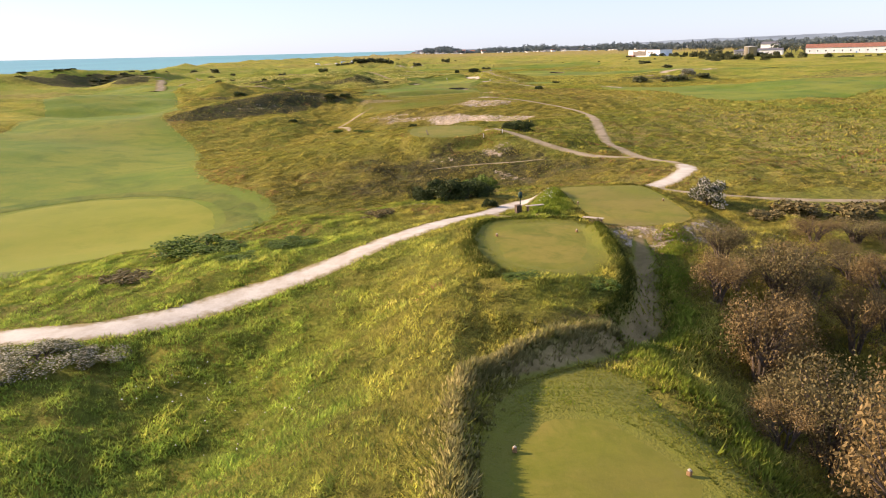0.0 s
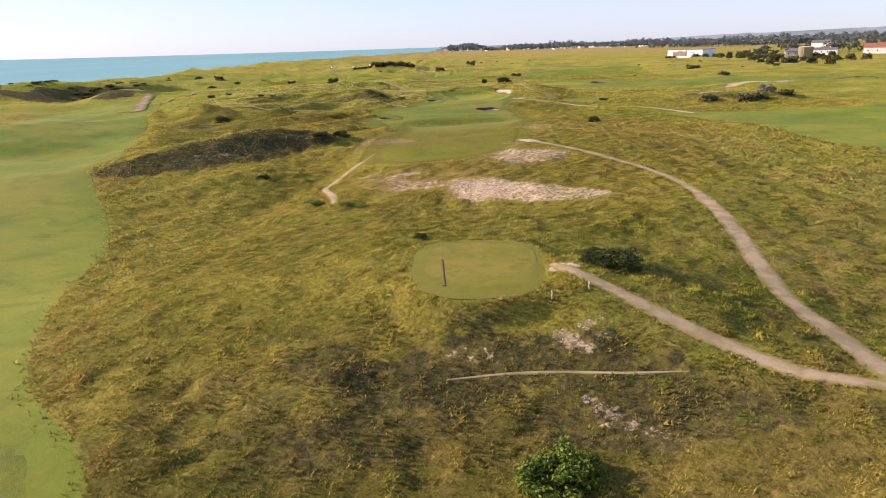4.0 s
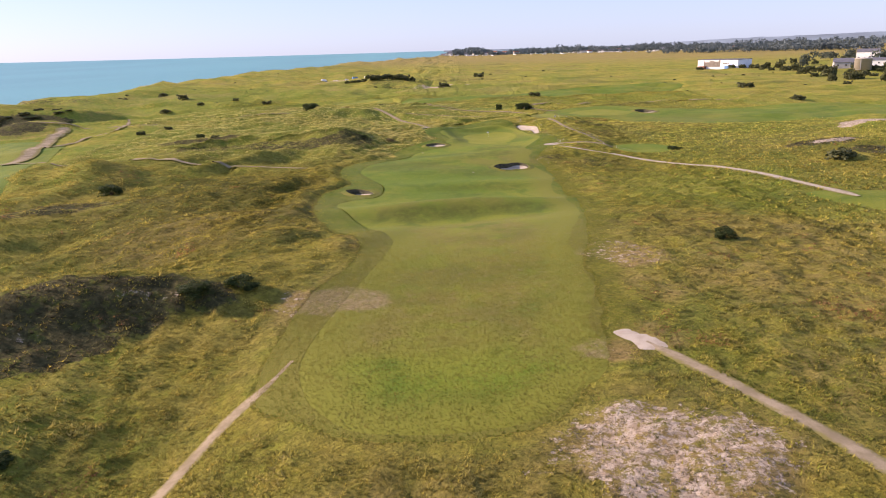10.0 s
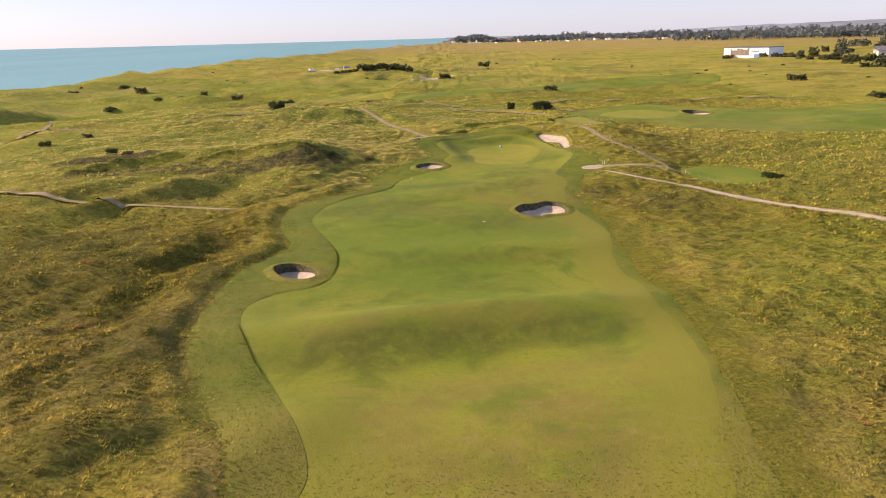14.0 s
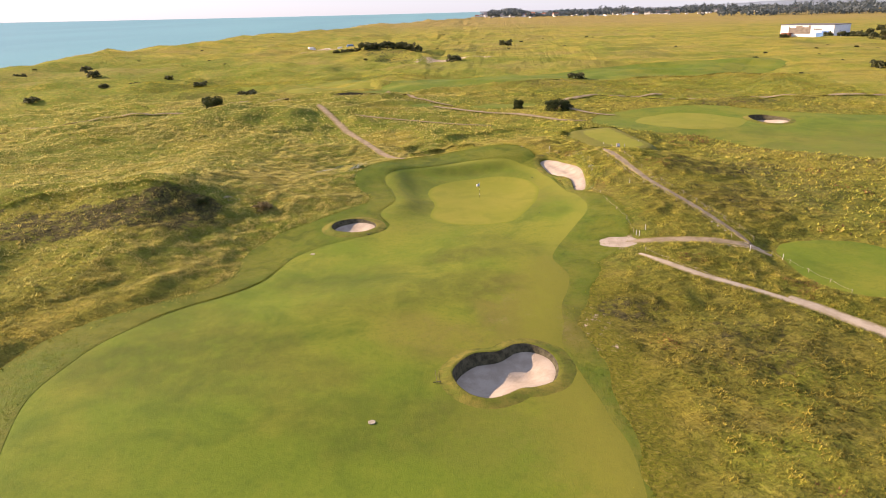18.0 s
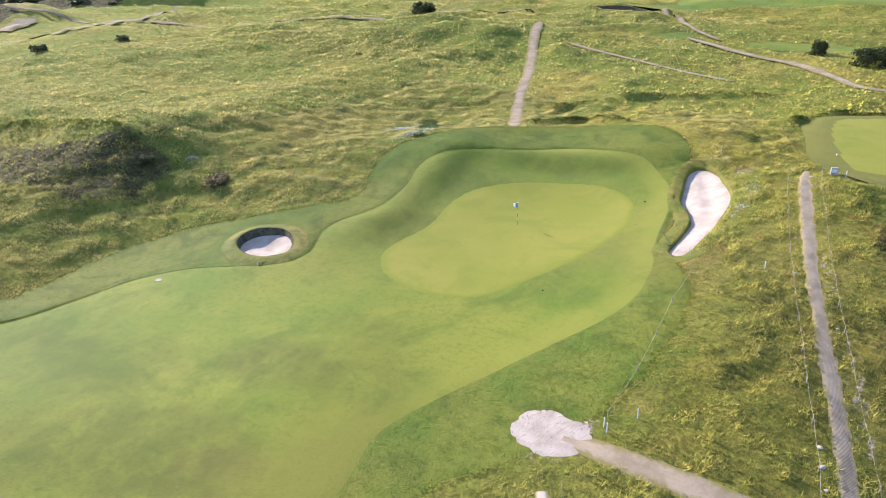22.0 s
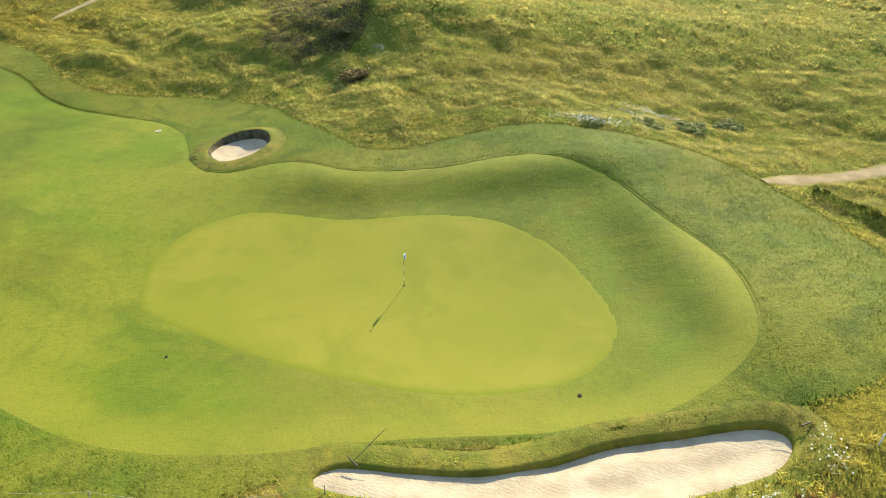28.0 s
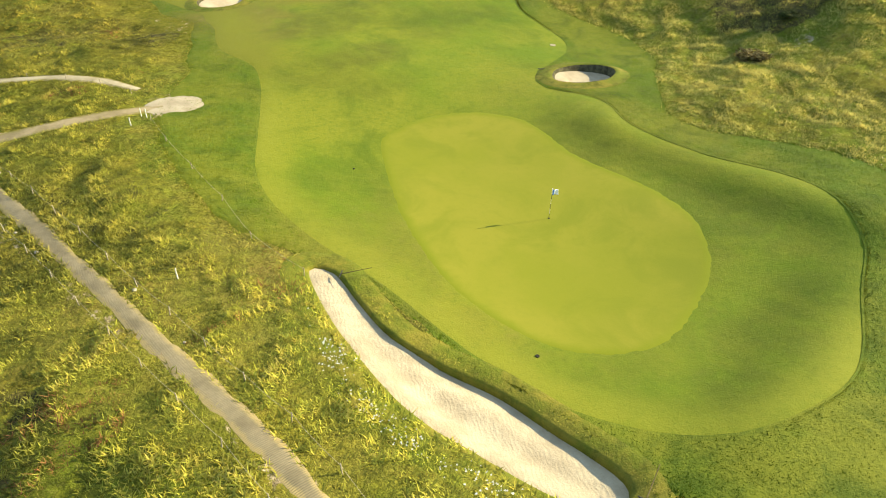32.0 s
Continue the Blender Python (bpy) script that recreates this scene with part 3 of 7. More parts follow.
# bunkers: rim outline
RIMS = {
    "pot": [(-7.0, 343.6), (-8.4, 342.1), (-10.4, 341.9), (-12.2, 342.7), (-12.9, 344), (-12.4, 345.5), (-10.6, 346.5), (-8.8, 346.2), (-7.3, 345)],
    "crescent": [(21.3, 359.5), (20.1, 360.1), (20.0, 363), (19.8, 366), (18.8, 368.5), (17.2, 371.3), (16.4, 374.2), (15.7, 377.3), (16.1, 378.6), (17.2, 378.7), (18.6, 377.6), (19.5, 376), (20.6, 374), (21.4, 372),
                 (21.9, 369.5), (22, 366.5), (21.9, 363)],
    "kidney": [(5.5, 305.2), (5.7, 307), (7.0, 308.9), (9.0, 309.6), (10.3, 310.9), (11.8, 311.1), (13.3, 310), (13.9, 308.2), (13.5, 306), (12, 304.8), (10.8, 304.4), (9.7, 303.3), (8.2, 302.5), (6.6, 303.2)],
    "round": [(-24.8, 274.4), (-25.3, 276.2), (-24.2, 277.4), (-22.3, 277.1), (-20.4, 275.6), (-19.6, 273.7), (-20.4, 272.3), (-21.9, 272.1), (-23.6, 272.9)],
    "far_west": [(-50, 486), (-47, 490), (-42, 491.5), (-36, 491), (-31.5, 488), (-35, 484.5), (-42, 484), (-47, 484)],
    "far_east": [(67, 427), (67.5, 432), (71, 433.5), (74.5, 430), (75, 426), (72, 423), (69, 423.5)],
}
rims = {k: spline(v, 0.35 if "far" not in k else 0.9) for k, v in RIMS.items()}
holes = {k: spline(np.array(v) + 0.0, 0.6) for k, v in RIMS.items()}

# paths: half width, material, points
PATHS = {
    "gravel_path": (1.4, PATH, [(-46, 36), (-34, 36), (-23.4, 36.2), (-17.8, 36.6), (-12.5, 39.4), (-6.4, 43.4), (-2.6, 47.4), (1.2, 52.5), (4.4, 57.6), (6.3, 61.4), (8.9, 64.6), (11.6, 66.6), (15.3, 68.1), (19.3, 69.6), (24, 73.2), (27.6, 78.5), (28.6, 83)]),
    "sandy_lane": (1.1, TRACK, [(28.6, 83), (28.4, 86), (26.6, 89.5), (25.4, 94), (25.3, 103.3), (26.4, 115.4), (28.5, 131), (30.1, 142.1)]),
    "sandy_track": (0.75, TRACK, [(29.4, 137), (30.1, 142.1), (30.2, 152.9), (27.6, 163), (25.4, 167.5), (23.6, 171.9), (21.3, 177.2), (18.3, 183), (15.8, 187.7), (13.6, 192)]),
    "heather_track": (0.13, TRACK, [(-1.1, 96.5), (3, 96.5), (6.7, 96.0), (10.2, 95.2), (14.2, 94.4)]),
    "tee_track": (0.8, TRACK, [(25.4, 91), (20.5, 93.1), (17.1, 96.6), (13.4, 100.5), (9.6, 105.6), (7.6, 110)]),
    "east_track": (0.7, TRACK, [(21.5, 70.6), (24.7, 66.5), (33, 63), (44, 62), (60, 64)]),
    "bin_spur": (1.2, DIRT, [(3.6, 56.0), (5.6, 52.4), (8.0, 50.4), (10.0, 48.8), (11.4, 47.2)]),
    "west_footpath": (0.7, TRACK, [(-19.4, 158.6), (-20, 162.5), (-21.4, 167), (-23.3, 173.4), (-22.2, 180.3), (-20.4, 185.8), (-17.9, 190.2), (-16.8, 193.3)]),
    "approach_path": (0.62, LANE, [(24.3, 331.4), (26.5, 328.4), (28.9, 325.8), (31.5, 324.1), (34.5, 322.2), (37.6, 319.8), (39.6, 318.2)]),
    "cross_path": (1.15, LANE, [(36.6, 321.6), (38.4, 319.8), (40.4, 317.4), (43, 314.4), (45.8, 311), (51, 304), (55.7, 297.4), (59.5, 286), (62.6, 270), (66, 258)]),
    "green_path": (1.0, TRACK, [(23.4, 335.4), (29.9, 335.6), (34.8, 335.4), (39.2, 333.8)]),
    "gully_track": (0.95, DIRT, [(2.4, 23.6), (4.4, 25.4), (6.3, 27.3), (8.8, 30.4), (10.8, 35), (12.4, 41), (13.4, 46.2)]),
    "matting_path": (0.5, MAT, [(26.3, 377.5), (26.9, 373.5), (29.3, 364.1), (32.1, 354), (34.4, 346.1), (36.1, 340.6), (37.4, 335.6)]),
    "dune_track": (1.0, TRACK, [(-8.4, 383.4), (-16.5, 398.5), (-25.6, 417.4), (-35, 435.7), (-40, 447)]),
    "coast_track": (0.7, TRACK, [(-156, 392), (-140.4, 403.1), (-129, 409.6), (-107.2, 418.8), (-91, 426.6), (-76, 433.6), (-64.5, 442.5), (-61.5, 456), (-57.5, 466), (-50, 474)]),
    "field_track": (0.9, TRACK, [(-10, 452), (2.4, 445.4), (12, 440.7), (19.9, 432.4), (24, 427.6), (29, 426.6)]),
    "coast_branch": (0.8, TRACK, [(-132, 350), (-127, 372), (-124.5, 390), (-129.5, 404), (-133, 414), (-141, 434)]),
    "hollow_track": (0.5, TRACK, [(-27.7, 435.1), (-20.6, 432.9), (-10.3, 430.2), (-0.6, 426.7), (6.9, 424.7)]),
    "marram_track": (0.7, TRACK, [(-30, 490), (-21.7, 475.7), (-12.9, 462.1), (-7.4, 456.3), (-4.2, 453.3)]),
    "east_lane": (0.9, TRACK, [(60, 492), (45.5, 485.8), (31.2, 474.1), (27, 467.9), (24.4, 460), (25.4, 449.6), (28.3, 441.7), (32.2, 437.5), (37, 436)]),
    "far_track": (1.2, TRACK, [(44, 478), (59, 473), (70, 467.4), (89, 461.5), (120, 462)]),
    "dune_lane": (2.2, TRACK, [(-122, 318), (-128, 342), (-138, 368), (-146, 393)]),
    "west_track": (0.6, TRACK, [(-140, 322), (-96, 317.8), (-83, 315.3), (-70, 312), (-55, 310.5), (-40, 309)]),
}
path_lines = {k: spline(v[2], 1.2, False) for k, v in PATHS.items()}
SAND_PADS = {
    "path_sand_patch": [(20, 335.4), (20.6, 336.8), (22.2, 337.5), (24.2, 337), (24.8, 335.4), (24, 334), (22.2, 333.4), (20.6, 334)],
    "track_sand_patch": [(11.2, 194.2), (12.8, 194.9), (15, 192.1), (14.8, 190.4), (12.8, 190.5), (12.3, 192.3)],
}
pad_lines = {k: spline(v, 0.35) for k, v in SAND_PADS.items()}
pad_lines = {k: grow(v, (0.28 * grain(v[:, 0], v[:, 1], 0.9, 44))[:, None]) for k, v in pad_lines.items()}


def coast(Y):
    return -262 + 30 * smooth(Y, 700, 1300) + 150 * smooth(Y, 1500, 2900) + 10 * np.sin(Y / 90.0)


def relief(X, Y):
    """Long low dune ridges in the rough, none on mown turf."""
    k = smooth(np.minimum(reach(X, Y, cut_line), np.minimum(reach(X, Y, far_fairway_lines[0]), reach(X, Y, far_green_lines[0]))), 0.5, 9.0)
    k = k * smooth(Y, 62, 80) * (1 - 0.75 * smooth(X, -8, 16))
    u, v = 0.80 * X - 0.60 * Y, 0.60 * X + 0.80 * Y
    ridge = 1 - 2 * np.abs(grain(u, 0.5 * v, 19, 13, 2))
    k = k * (1 + 0.9 * smooth(-X, 14, 30)) * (0.3 + 0.7 * smooth(Y, 205, 235))
    return k * (0.95 * (ridge - 0.35) + 0.5 * grain(u, 0.6 * v, 7.5, 14, 2))


# how far the nearest path edge is, on a half-metre grid
PATH_X, PATH_Y = np.arange(-60, 75, 0.5), np.arange(0, 470, 0.5)
path_gap = np.full((len(PATH_Y), len(PATH_X)), 30.0)
for key, line in path_lines.items():
    path_gap = np.minimum(path_gap, reach(*np.meshgrid(PATH_X, PATH_Y), line, False) - PATHS[key][0])


def off_path(X, Y):
    i, j = np.clip((X + 60) / 0.5, 0, len(PATH_X) - 1.001), np.clip(Y / 0.5, 0, len(PATH_Y) - 1.001)
    a, b = i.astype(int), j.astype(int)
    u, v = i - a, j - b
    d = (path_gap[b, a] * (1 - u) + path_gap[b, a + 1] * u) * (1 - v) + (path_gap[b + 1, a] * (1 - u) + path_gap[b + 1, a + 1] * u) * v
    return np.where((X < -59) | (X > 74) | (Y < 1) | (Y > 469), 30.0, d)


def height(X, Y, rough=True):
    """Height of the turf at a place."""
    X, Y = np.asarray(X, float), np.asarray(Y, float)
    z = 9.6 + 4.4 * smooth(Y, 470, 760) * smooth(-X, -500, 300) - 2.0 * smooth(Y, 1100, 2400)
    for row in DUNES_TEE + DUNES_MIDDLE + DUNES_GREEN + DUNES_BEYOND + DUNES_SIDE + HOLLOWS + FAIRWAY_RIDGES:
        z = z + hump(X, Y, row)
    away = np.maximum(smooth(np.abs(X), 55, 120), smooth(Y, 400, 520))
    z = z + away * (1.9 * grain(X, Y * 1.6, 60, 3) + 1.5 * grain(X, Y * 1.4, 20, 5))
    c = coast(Y)
    z = z + 3.2 * np.exp(-0.5 * ((X - c - 26) / 20) ** 2) * (1 + 1.1 * grain(X, Y, 24, 8))
    z = z - (z + 4) * smooth(c - X, -14, 30)
    z = z + 10 * (np.hypot(X, Y) / 4900) ** 2
    if rough:
        calm = 1 - 0.6 * smooth(-X, 12, 20) * smooth(Y, 322, 335) * (1 - smooth(Y, 395, 430))
        z = z + calm * relief(X, Y) * smooth(off_path(X, Y), 0.0, 7.0)
        mown = reach(X, Y, cut_line)
        for line in tee_lines + far_green_lines + far_fairway_lines:
            mown = np.minimum(mown, reach(X, Y, line))
        k = smooth(np.minimum(mown, off_path(X, Y) + 0.3), 0.0, 3.5)
        z = z + k * (0.42 * calm * grain(X * 0.9 + Y * 0.45, Y * 0.75 - X * 0.2, 7.0, 11) + 0.38 * grain(X, Y, 2.2, 12, 2))
    if rough:
        z = z + 0.6 * smooth(-X, 4, 12) * smooth(Y, 222, 240) * (1 - smooth(Y, 338, 352)) * smooth(mown, 0.2, 2.2) * (1 - smooth(mown, 3.0, 9.0)) * (1 - 0.6 * smooth(Y, 312, 325)) * (1 + 0.6 * grain(X, Y, 8.0, 16, 2))
    bank = reach(X, Y, fairway_line)
    west = np.maximum(smooth(-X, 3, 7) * smooth(Y, 225, 245), smooth(Y, 371, 377) * smooth(-X, -15, -9))
    z = z + 0.05 * west * smooth(bank, 0.0, 0.4) * (1 - smooth(bank, 1.4, 5.0))
    for (level, _), line in zip(TEES, tee_lines):
        f = 1 - smooth(reach(X, Y, line), 0.5, 3.2)
        z = z + f * (level - z)
    for (rise, half, _), line in zip(BANKS, bank_lines):
        d = reach(X, Y, line, False)
        z = z + rise * (1 + 0.35 * grain(X, Y, 2.5, 15, 2)) * np.exp(-(d / half) ** 2)
    return z


BANKS = [  # sharp grass banks: rise, half width, points
    (0.6, 0.7, [(-0.3, 9), (0.0, 14), (0.2, 18), (0.6, 20.7), (1.4, 22.9), (2.7, 24.9), (4.3, 26.7), (5.8, 27.9), (7.2, 28.6)]),
    (0.3, 0.6, [(2.4, 33.6), (1.8, 37.7), (1.7, 41.4), (2.5, 45.2), (4.6, 47.0), (6.8, 47.6), (9.4, 46.8)]),
    (0.55, 1.1, [(7.9, 52.8), (8.7, 55), (9.2, 57.5), (9.7, 60.2)]),
    (0.75, 0.7, [(-7.4, 386.6), (-4.6, 389.4), (-1.5, 390.7), (3.7, 389.9)]),
    (0.55, 0.9, [(-11, 398.8), (-2.1, 405.3), (9.2, 414.4), (15.4, 419)]),
    (0.7, 0.8, [(20.9, 397.6), (22.8, 402.6), (26, 406), (30.2, 408), (33, 407.4)]),
    (0.35, 0.9, [(16, 46.5), (13.6, 40), (12.2, 34.8), (10.6, 30.4), (8.2, 26.5), (8.3, 23.5), (9.3, 20.9), (9.6, 17), (9.2, 12)]),
    (0.5, 0.6, [(9.9, 43.5), (10, 40.6), (9.9, 38.2), (9.7, 35.5), (8.7, 32.7), (7.2, 30)]),
    (-0.75, 1.0, [(12, 44), (11.7, 40.6), (11.5, 38), (11.1, 35), (10.1, 32), (9.2, 30.4)]),
    (0.9, 1.5, [(-81, 333), (-78.4, 337.2), (-74, 340.4), (-64.5, 344.6)]),
    (0.45, 1.2, [(-58.4, 342), (-52, 346.2), (-44, 347.8), (-37, 349.2)]),
]
bank_lines = [spline(b[2], 0.5, False) for b in BANKS]


def at(x, y):
    return float(height(np.array([x]), np.array([y]))[0])


# heights on an even grid, for the grass
GRID_X, GRID_Y = np.arange(-132, 123, 0.6), np.arange(0, 564, 0.6)
grid_z = height(*np.meshgrid(GRID_X, GRID_Y))


def quick(X, Y):
    i, j = np.clip((X + 132) / 0.6, 0, len(GRID_X) - 1.001), np.clip(Y / 0.6, 0, len(GRID_Y) - 1.001)
    a, b = i.astype(int), j.astype(int)
    u, v = i - a, j - b
    return (grid_z[b, a] * (1 - u) + grid_z[b, a + 1] * u) * (1 - v) + (grid_z[b + 1, a] * (1 - u) + grid_z[b + 1, a + 1] * u) * v


# ---- building blocks ----
def mesh_from(name, verts, faces, material, smooth_shade=True, **layers):
    """One mesh object from arrays; layers are values per corner point."""
    me = bpy.data.meshes.new(name)
    verts, faces = np.asarray(verts, np.float32), np.asarray(faces, np.int32)
    n, k = faces.shape
    me.vertices.add(len(verts))
    me.vertices.foreach_set("co", verts.ravel())
    me.loops.add(n * k)
    me.loops.foreach_set("vertex_index", faces.ravel())
    me.polygons.add(n)
    me.polygons.foreach_set("loop_start", np.arange(0, n * k, k, dtype=np.int32))
    me.polygons.foreach_set("use_smooth", np.full(n, smooth_shade))
    for key, values in layers.items():
        if key == "face":
            a = me.attributes.new(key, "FLOAT_VECTOR", "POINT")
            a.data.foreach_set("vector", values.astype(np.float32).ravel())
        elif values.ndim == 2:
            a = me.attributes.new(key, "FLOAT_COLOR", "POINT")
            a.data.foreach_set("color", np.c_[values, np.ones(len(values))].astype(np.float32).ravel())
        else:
            a = me.attributes.new(key, "FLOAT", "POINT")
            a.data.foreach_set("value", values.astype(np.float32))
    me.update(calc_edges=True)
    me.validate()
    me.materials.append(material)
    return new(name, me)


def part(name, bm, material, parent, label="", soft=False):
    """Links a bmesh as one mesh object under a thing or a part."""
    me = bpy.data.meshes.new(name)
    bm.to_mesh(me)
    bm.free()
    me.materials.append(material)
    if soft:
        me.polygons.foreach_set("use_smooth", np.ones(len(me.polygons), bool))
    ob = new(name, me)
    ob.parent = parent
    return tagged(ob, label)


def thing(name, m, label, category, group="", kind=""):
    ob = new(name)
    ob.matrix_world = m
    return tagged(ob, label, category, group, kind)


def box(sx, sy, sz, x=0, y=0, z=0, bevel=0.0, turn=0.0, bm=None):
    """A box standing on z, centred on x, y."""
    bm = bm or bmesh.new()
    made = bmesh.ops.create_cube(bm, size=1, matrix=pose(x, y, z + sz / 2, 0, 0, turn) @ Matrix.Diagonal((sx, sy, sz, 1)))
    if bevel:
        edges = list({e for v in made["verts"] for e in v.link_edges})
        bmesh.ops.bevel(bm, geom=edges, offset=bevel, segments=2, affect="EDGES", profile=0.5)
    return bm


def rod(a, b, r1, r2=None, sides=8, bm=None):
    """A tapered round bar from a to b."""
    bm = bm or bmesh.new()
    a, b = Vector(a), Vector(b)
    m = Matrix.Translation((a + b) / 2) @ (b - a).to_track_quat("Z", "Y").to_matrix().to_4x4()
    bmesh.ops.create_cone(bm, cap_ends=True, segments=sides, radius1=r1, radius2=r1 if r2 is None else r2, depth=(b - a).length, matrix=m)
    return bm


def lathe(profile, sides=16, bm=None):
    """A turned body from (radius, height) pairs, bottom to top."""
    bm = bm or bmesh.new()
    rings = [[bm.verts.new((r * math.cos(2 * math.pi * i / sides), r * math.sin(2 * math.pi * i / sides), z)) for i in range(sides)] for r, z in profile]
    for lo, hi in zip(rings, rings[1:]):
        for i in range(sides):
            bm.faces.new((lo[i], lo[(i + 1) % sides], hi[(i + 1) % sides], hi[i]))
    bm.faces.new(rings[0][::-1])
    bm.faces.new(rings[-1])
    return bm


def drape(name, line, step, lift, material, label, category="", cut=(), sunk=(), rough=False, **extra):
    """A sheet of turf or sand inside a closed line, laid on the dunes, with holes cut for bunkers."""
    from mathutils.geometry import delaunay_2d_cdt
    lo, hi = line.min(0), line.max(0)
    X, Y = np.meshgrid(np.arange(lo[0], hi[0], step), np.arange(lo[1], hi[1], step))
    X, Y = X + (np.arange(X.shape[0]) % 2)[:, None] * step * 0.5, Y
    X, Y = X.ravel(), Y.ravel()
    keep = reach(X, Y, line) < -0.5 * step
    for h in cut:
        keep &= np.abs(reach(X, Y, h)) > 0.3
    pts = [Vector(p) for p in line] + [Vector(p) for p in zip(X[keep], Y[keep])]
    n = len(line)
    edges = [(i, (i + 1) % n) for i in range(n)]
    for h in cut:
        s = len(pts)
        pts += [Vector(p) for p in h]
        edges += [(s + i, s + (i + 1) % len(h)) for i in range(len(h))]
    vs, _, fs, *_ = delaunay_2d_cdt(pts, edges, [], 0, 1e-4)
    v = np.array([(p.x, p.y) for p in vs])
    f = np.array([q for q in fs if len(q) == 3])
    mid = v[f].mean(1)
    ok = reach(mid[:, 0], mid[:, 1], line) < 0
    for h in cut:
        ok &= reach(mid[:, 0], mid[:, 1], h) > 0
    f = f[ok]
    into = -reach(v[:, 0], v[:, 1], line)
    z = height(v[:, 0], v[:, 1], rough) + lift * smooth(into, 0.0, 0.5) - 0.02 * (1 - smooth(into, 0.0, 0.4))
    for s in sunk:
        z = z - 0.2 * (1 - smooth(reach(v[:, 0], v[:, 1], s), -1.8, -0.6))
    ob = mesh_from(name, np.c_[v, z], f, material, True, **{k: g(v[:, 0], v[:, 1]) for k, g in extra.items()})
    return tagged(ob, label, category, "", "structure")


# ---- plan: bare sand, heather, dry and lush patches (x, y, long and short radius, turn, strength) ----
BARE = [
    (-50, 194, 9, 1.8, 30, 0.3), (-33, 205.5, 6, 1.2, 12, 0.32), (8.4, 108.6, 1.8, 1.5, 0, 0.75), (9.8, 106.2, 1.4, 0.8, -40, 0.6),
    (-6, 163.5, 8, 2.4, -27, 0.46), (4.5, 157, 8.5, 3.8, -33, 0.62), (12.5, 150.8, 6.5, 3.2, -33, 0.55), (17.5, 147.5, 4, 2.2, -33, 0.5), (-12, 168.4, 4.5, 2.0, -20, 0.46), (-16, 173.4, 4, 1.8, -15, 0.46), (-8.5, 171, 2.6, 1.3, 0, 0.52), (-6, 161.6, 5, 2, -10, 0.5), (1, 162, 4.5, 2, -25, 0.48), (-1, 167, 3, 1.2, -20, 0.36),
    (7.2, 98.5, 2.6, 1.2, -40, 0.48), (9.5, 99.2, 2, 1, -10, 0.4), (9, 92, 3.6, 1.1, -42, 0.42), (11.5, 89.9, 2, 0.8, -30, 0.36), (0.5, 98.6, 2.6, 0.9, -20, 0.34),
    (13.3, 46.6, 2.8, 2.4, 0, 0.5), (16.5, 46.4, 2.2, 1.2, 0, 0.45), (10.6, 47.2, 1.6, 0.9, 0, 0.45), (-3, 62.6, 2.6, 0.9, 20, 0.5), (19, 48.5, 3, 1.2, 30, 0.5),
]
BARE_FAR = [
    (22.6, 335.4, 3.6, 2.6, 0, 0.5),     (122, 352, 16, 3.5, 15, 0.85), (92, 320, 9, 2.5, 20, 0.6), (-18, 640, 26, 5, 5, 0.9), (-95, 728, 30, 6, 5, 0.7), (36, 335, 3, 1, 0, 0.8),
    (17.3, 314, 1.9, 6, 8, 0.3), (17.5, 220.5, 5, 8, 10, 0.38), (10.3, 176, 8, 6.5, 0, 0.53), (-18, 207.5, 5, 4.5, 0, 0.36), (12, 383.5, 1.2, 0.8, 0, 0.9), (27.6, 372, 0.8, 5, 14, 0.45), (31, 361, 0.6, 6, 16, 0.4), (35.6, 347, 0.6, 7, 16, 0.45), (-29, 351, 2.5, 1.2, 40, 0.4),
]
HEATH = [
    (1, 97, 13, 4, 0, 0.62), (10, 93, 9, 5, -20, 0.6), (-6, 92, 8, 4.5, 10, 0.52), (-48, 196, 17, 5.5, 30, 0.95), (-37, 204, 11, 4.2, 12, 0.95), (-62, 187, 9, 4, 30, 0.75), (-30, 207, 6, 2.5, -10, 0.8),
    (-70, 335, 18, 4, 20, 0.55), (-46, 338.5, 18, 5.5, 16, 0.6), (-36, 344, 8, 5, 10, 0.66), (-31.5, 347.6, 3, 2.2, 0, 0.75), (-80, 345, 14, 6, 10, 0.8), (90, 320, 13, 5, 20, 1.0), (98, 306, 10, 5, 0, 0.8),
]
HEATH_FAR = [
    (-190, 408, 36, 7, 28, 1.0), (-160, 388, 9, 5, 30, 1.0), (-66, 212, 10, 5, 0, 0.5), (-80, 262, 16, 5, 30, 0.6), (30, 350, 6, 8, 0, 0.42), (42, 352, 7, 11, 10, 0.48), (30, 312, 7, 5, 0, 0.45), (22, 318, 4, 3, 0, 0.5),
    (42, 372, 9, 11, 0, 0.55), (25, 205, 12, 8, 0, 0.35), (34, 235, 14, 9, 0, 0.4), (50, 375, 10, 8, 0, 0.5), (70, 452, 20, 7, 20, 0.5),
]
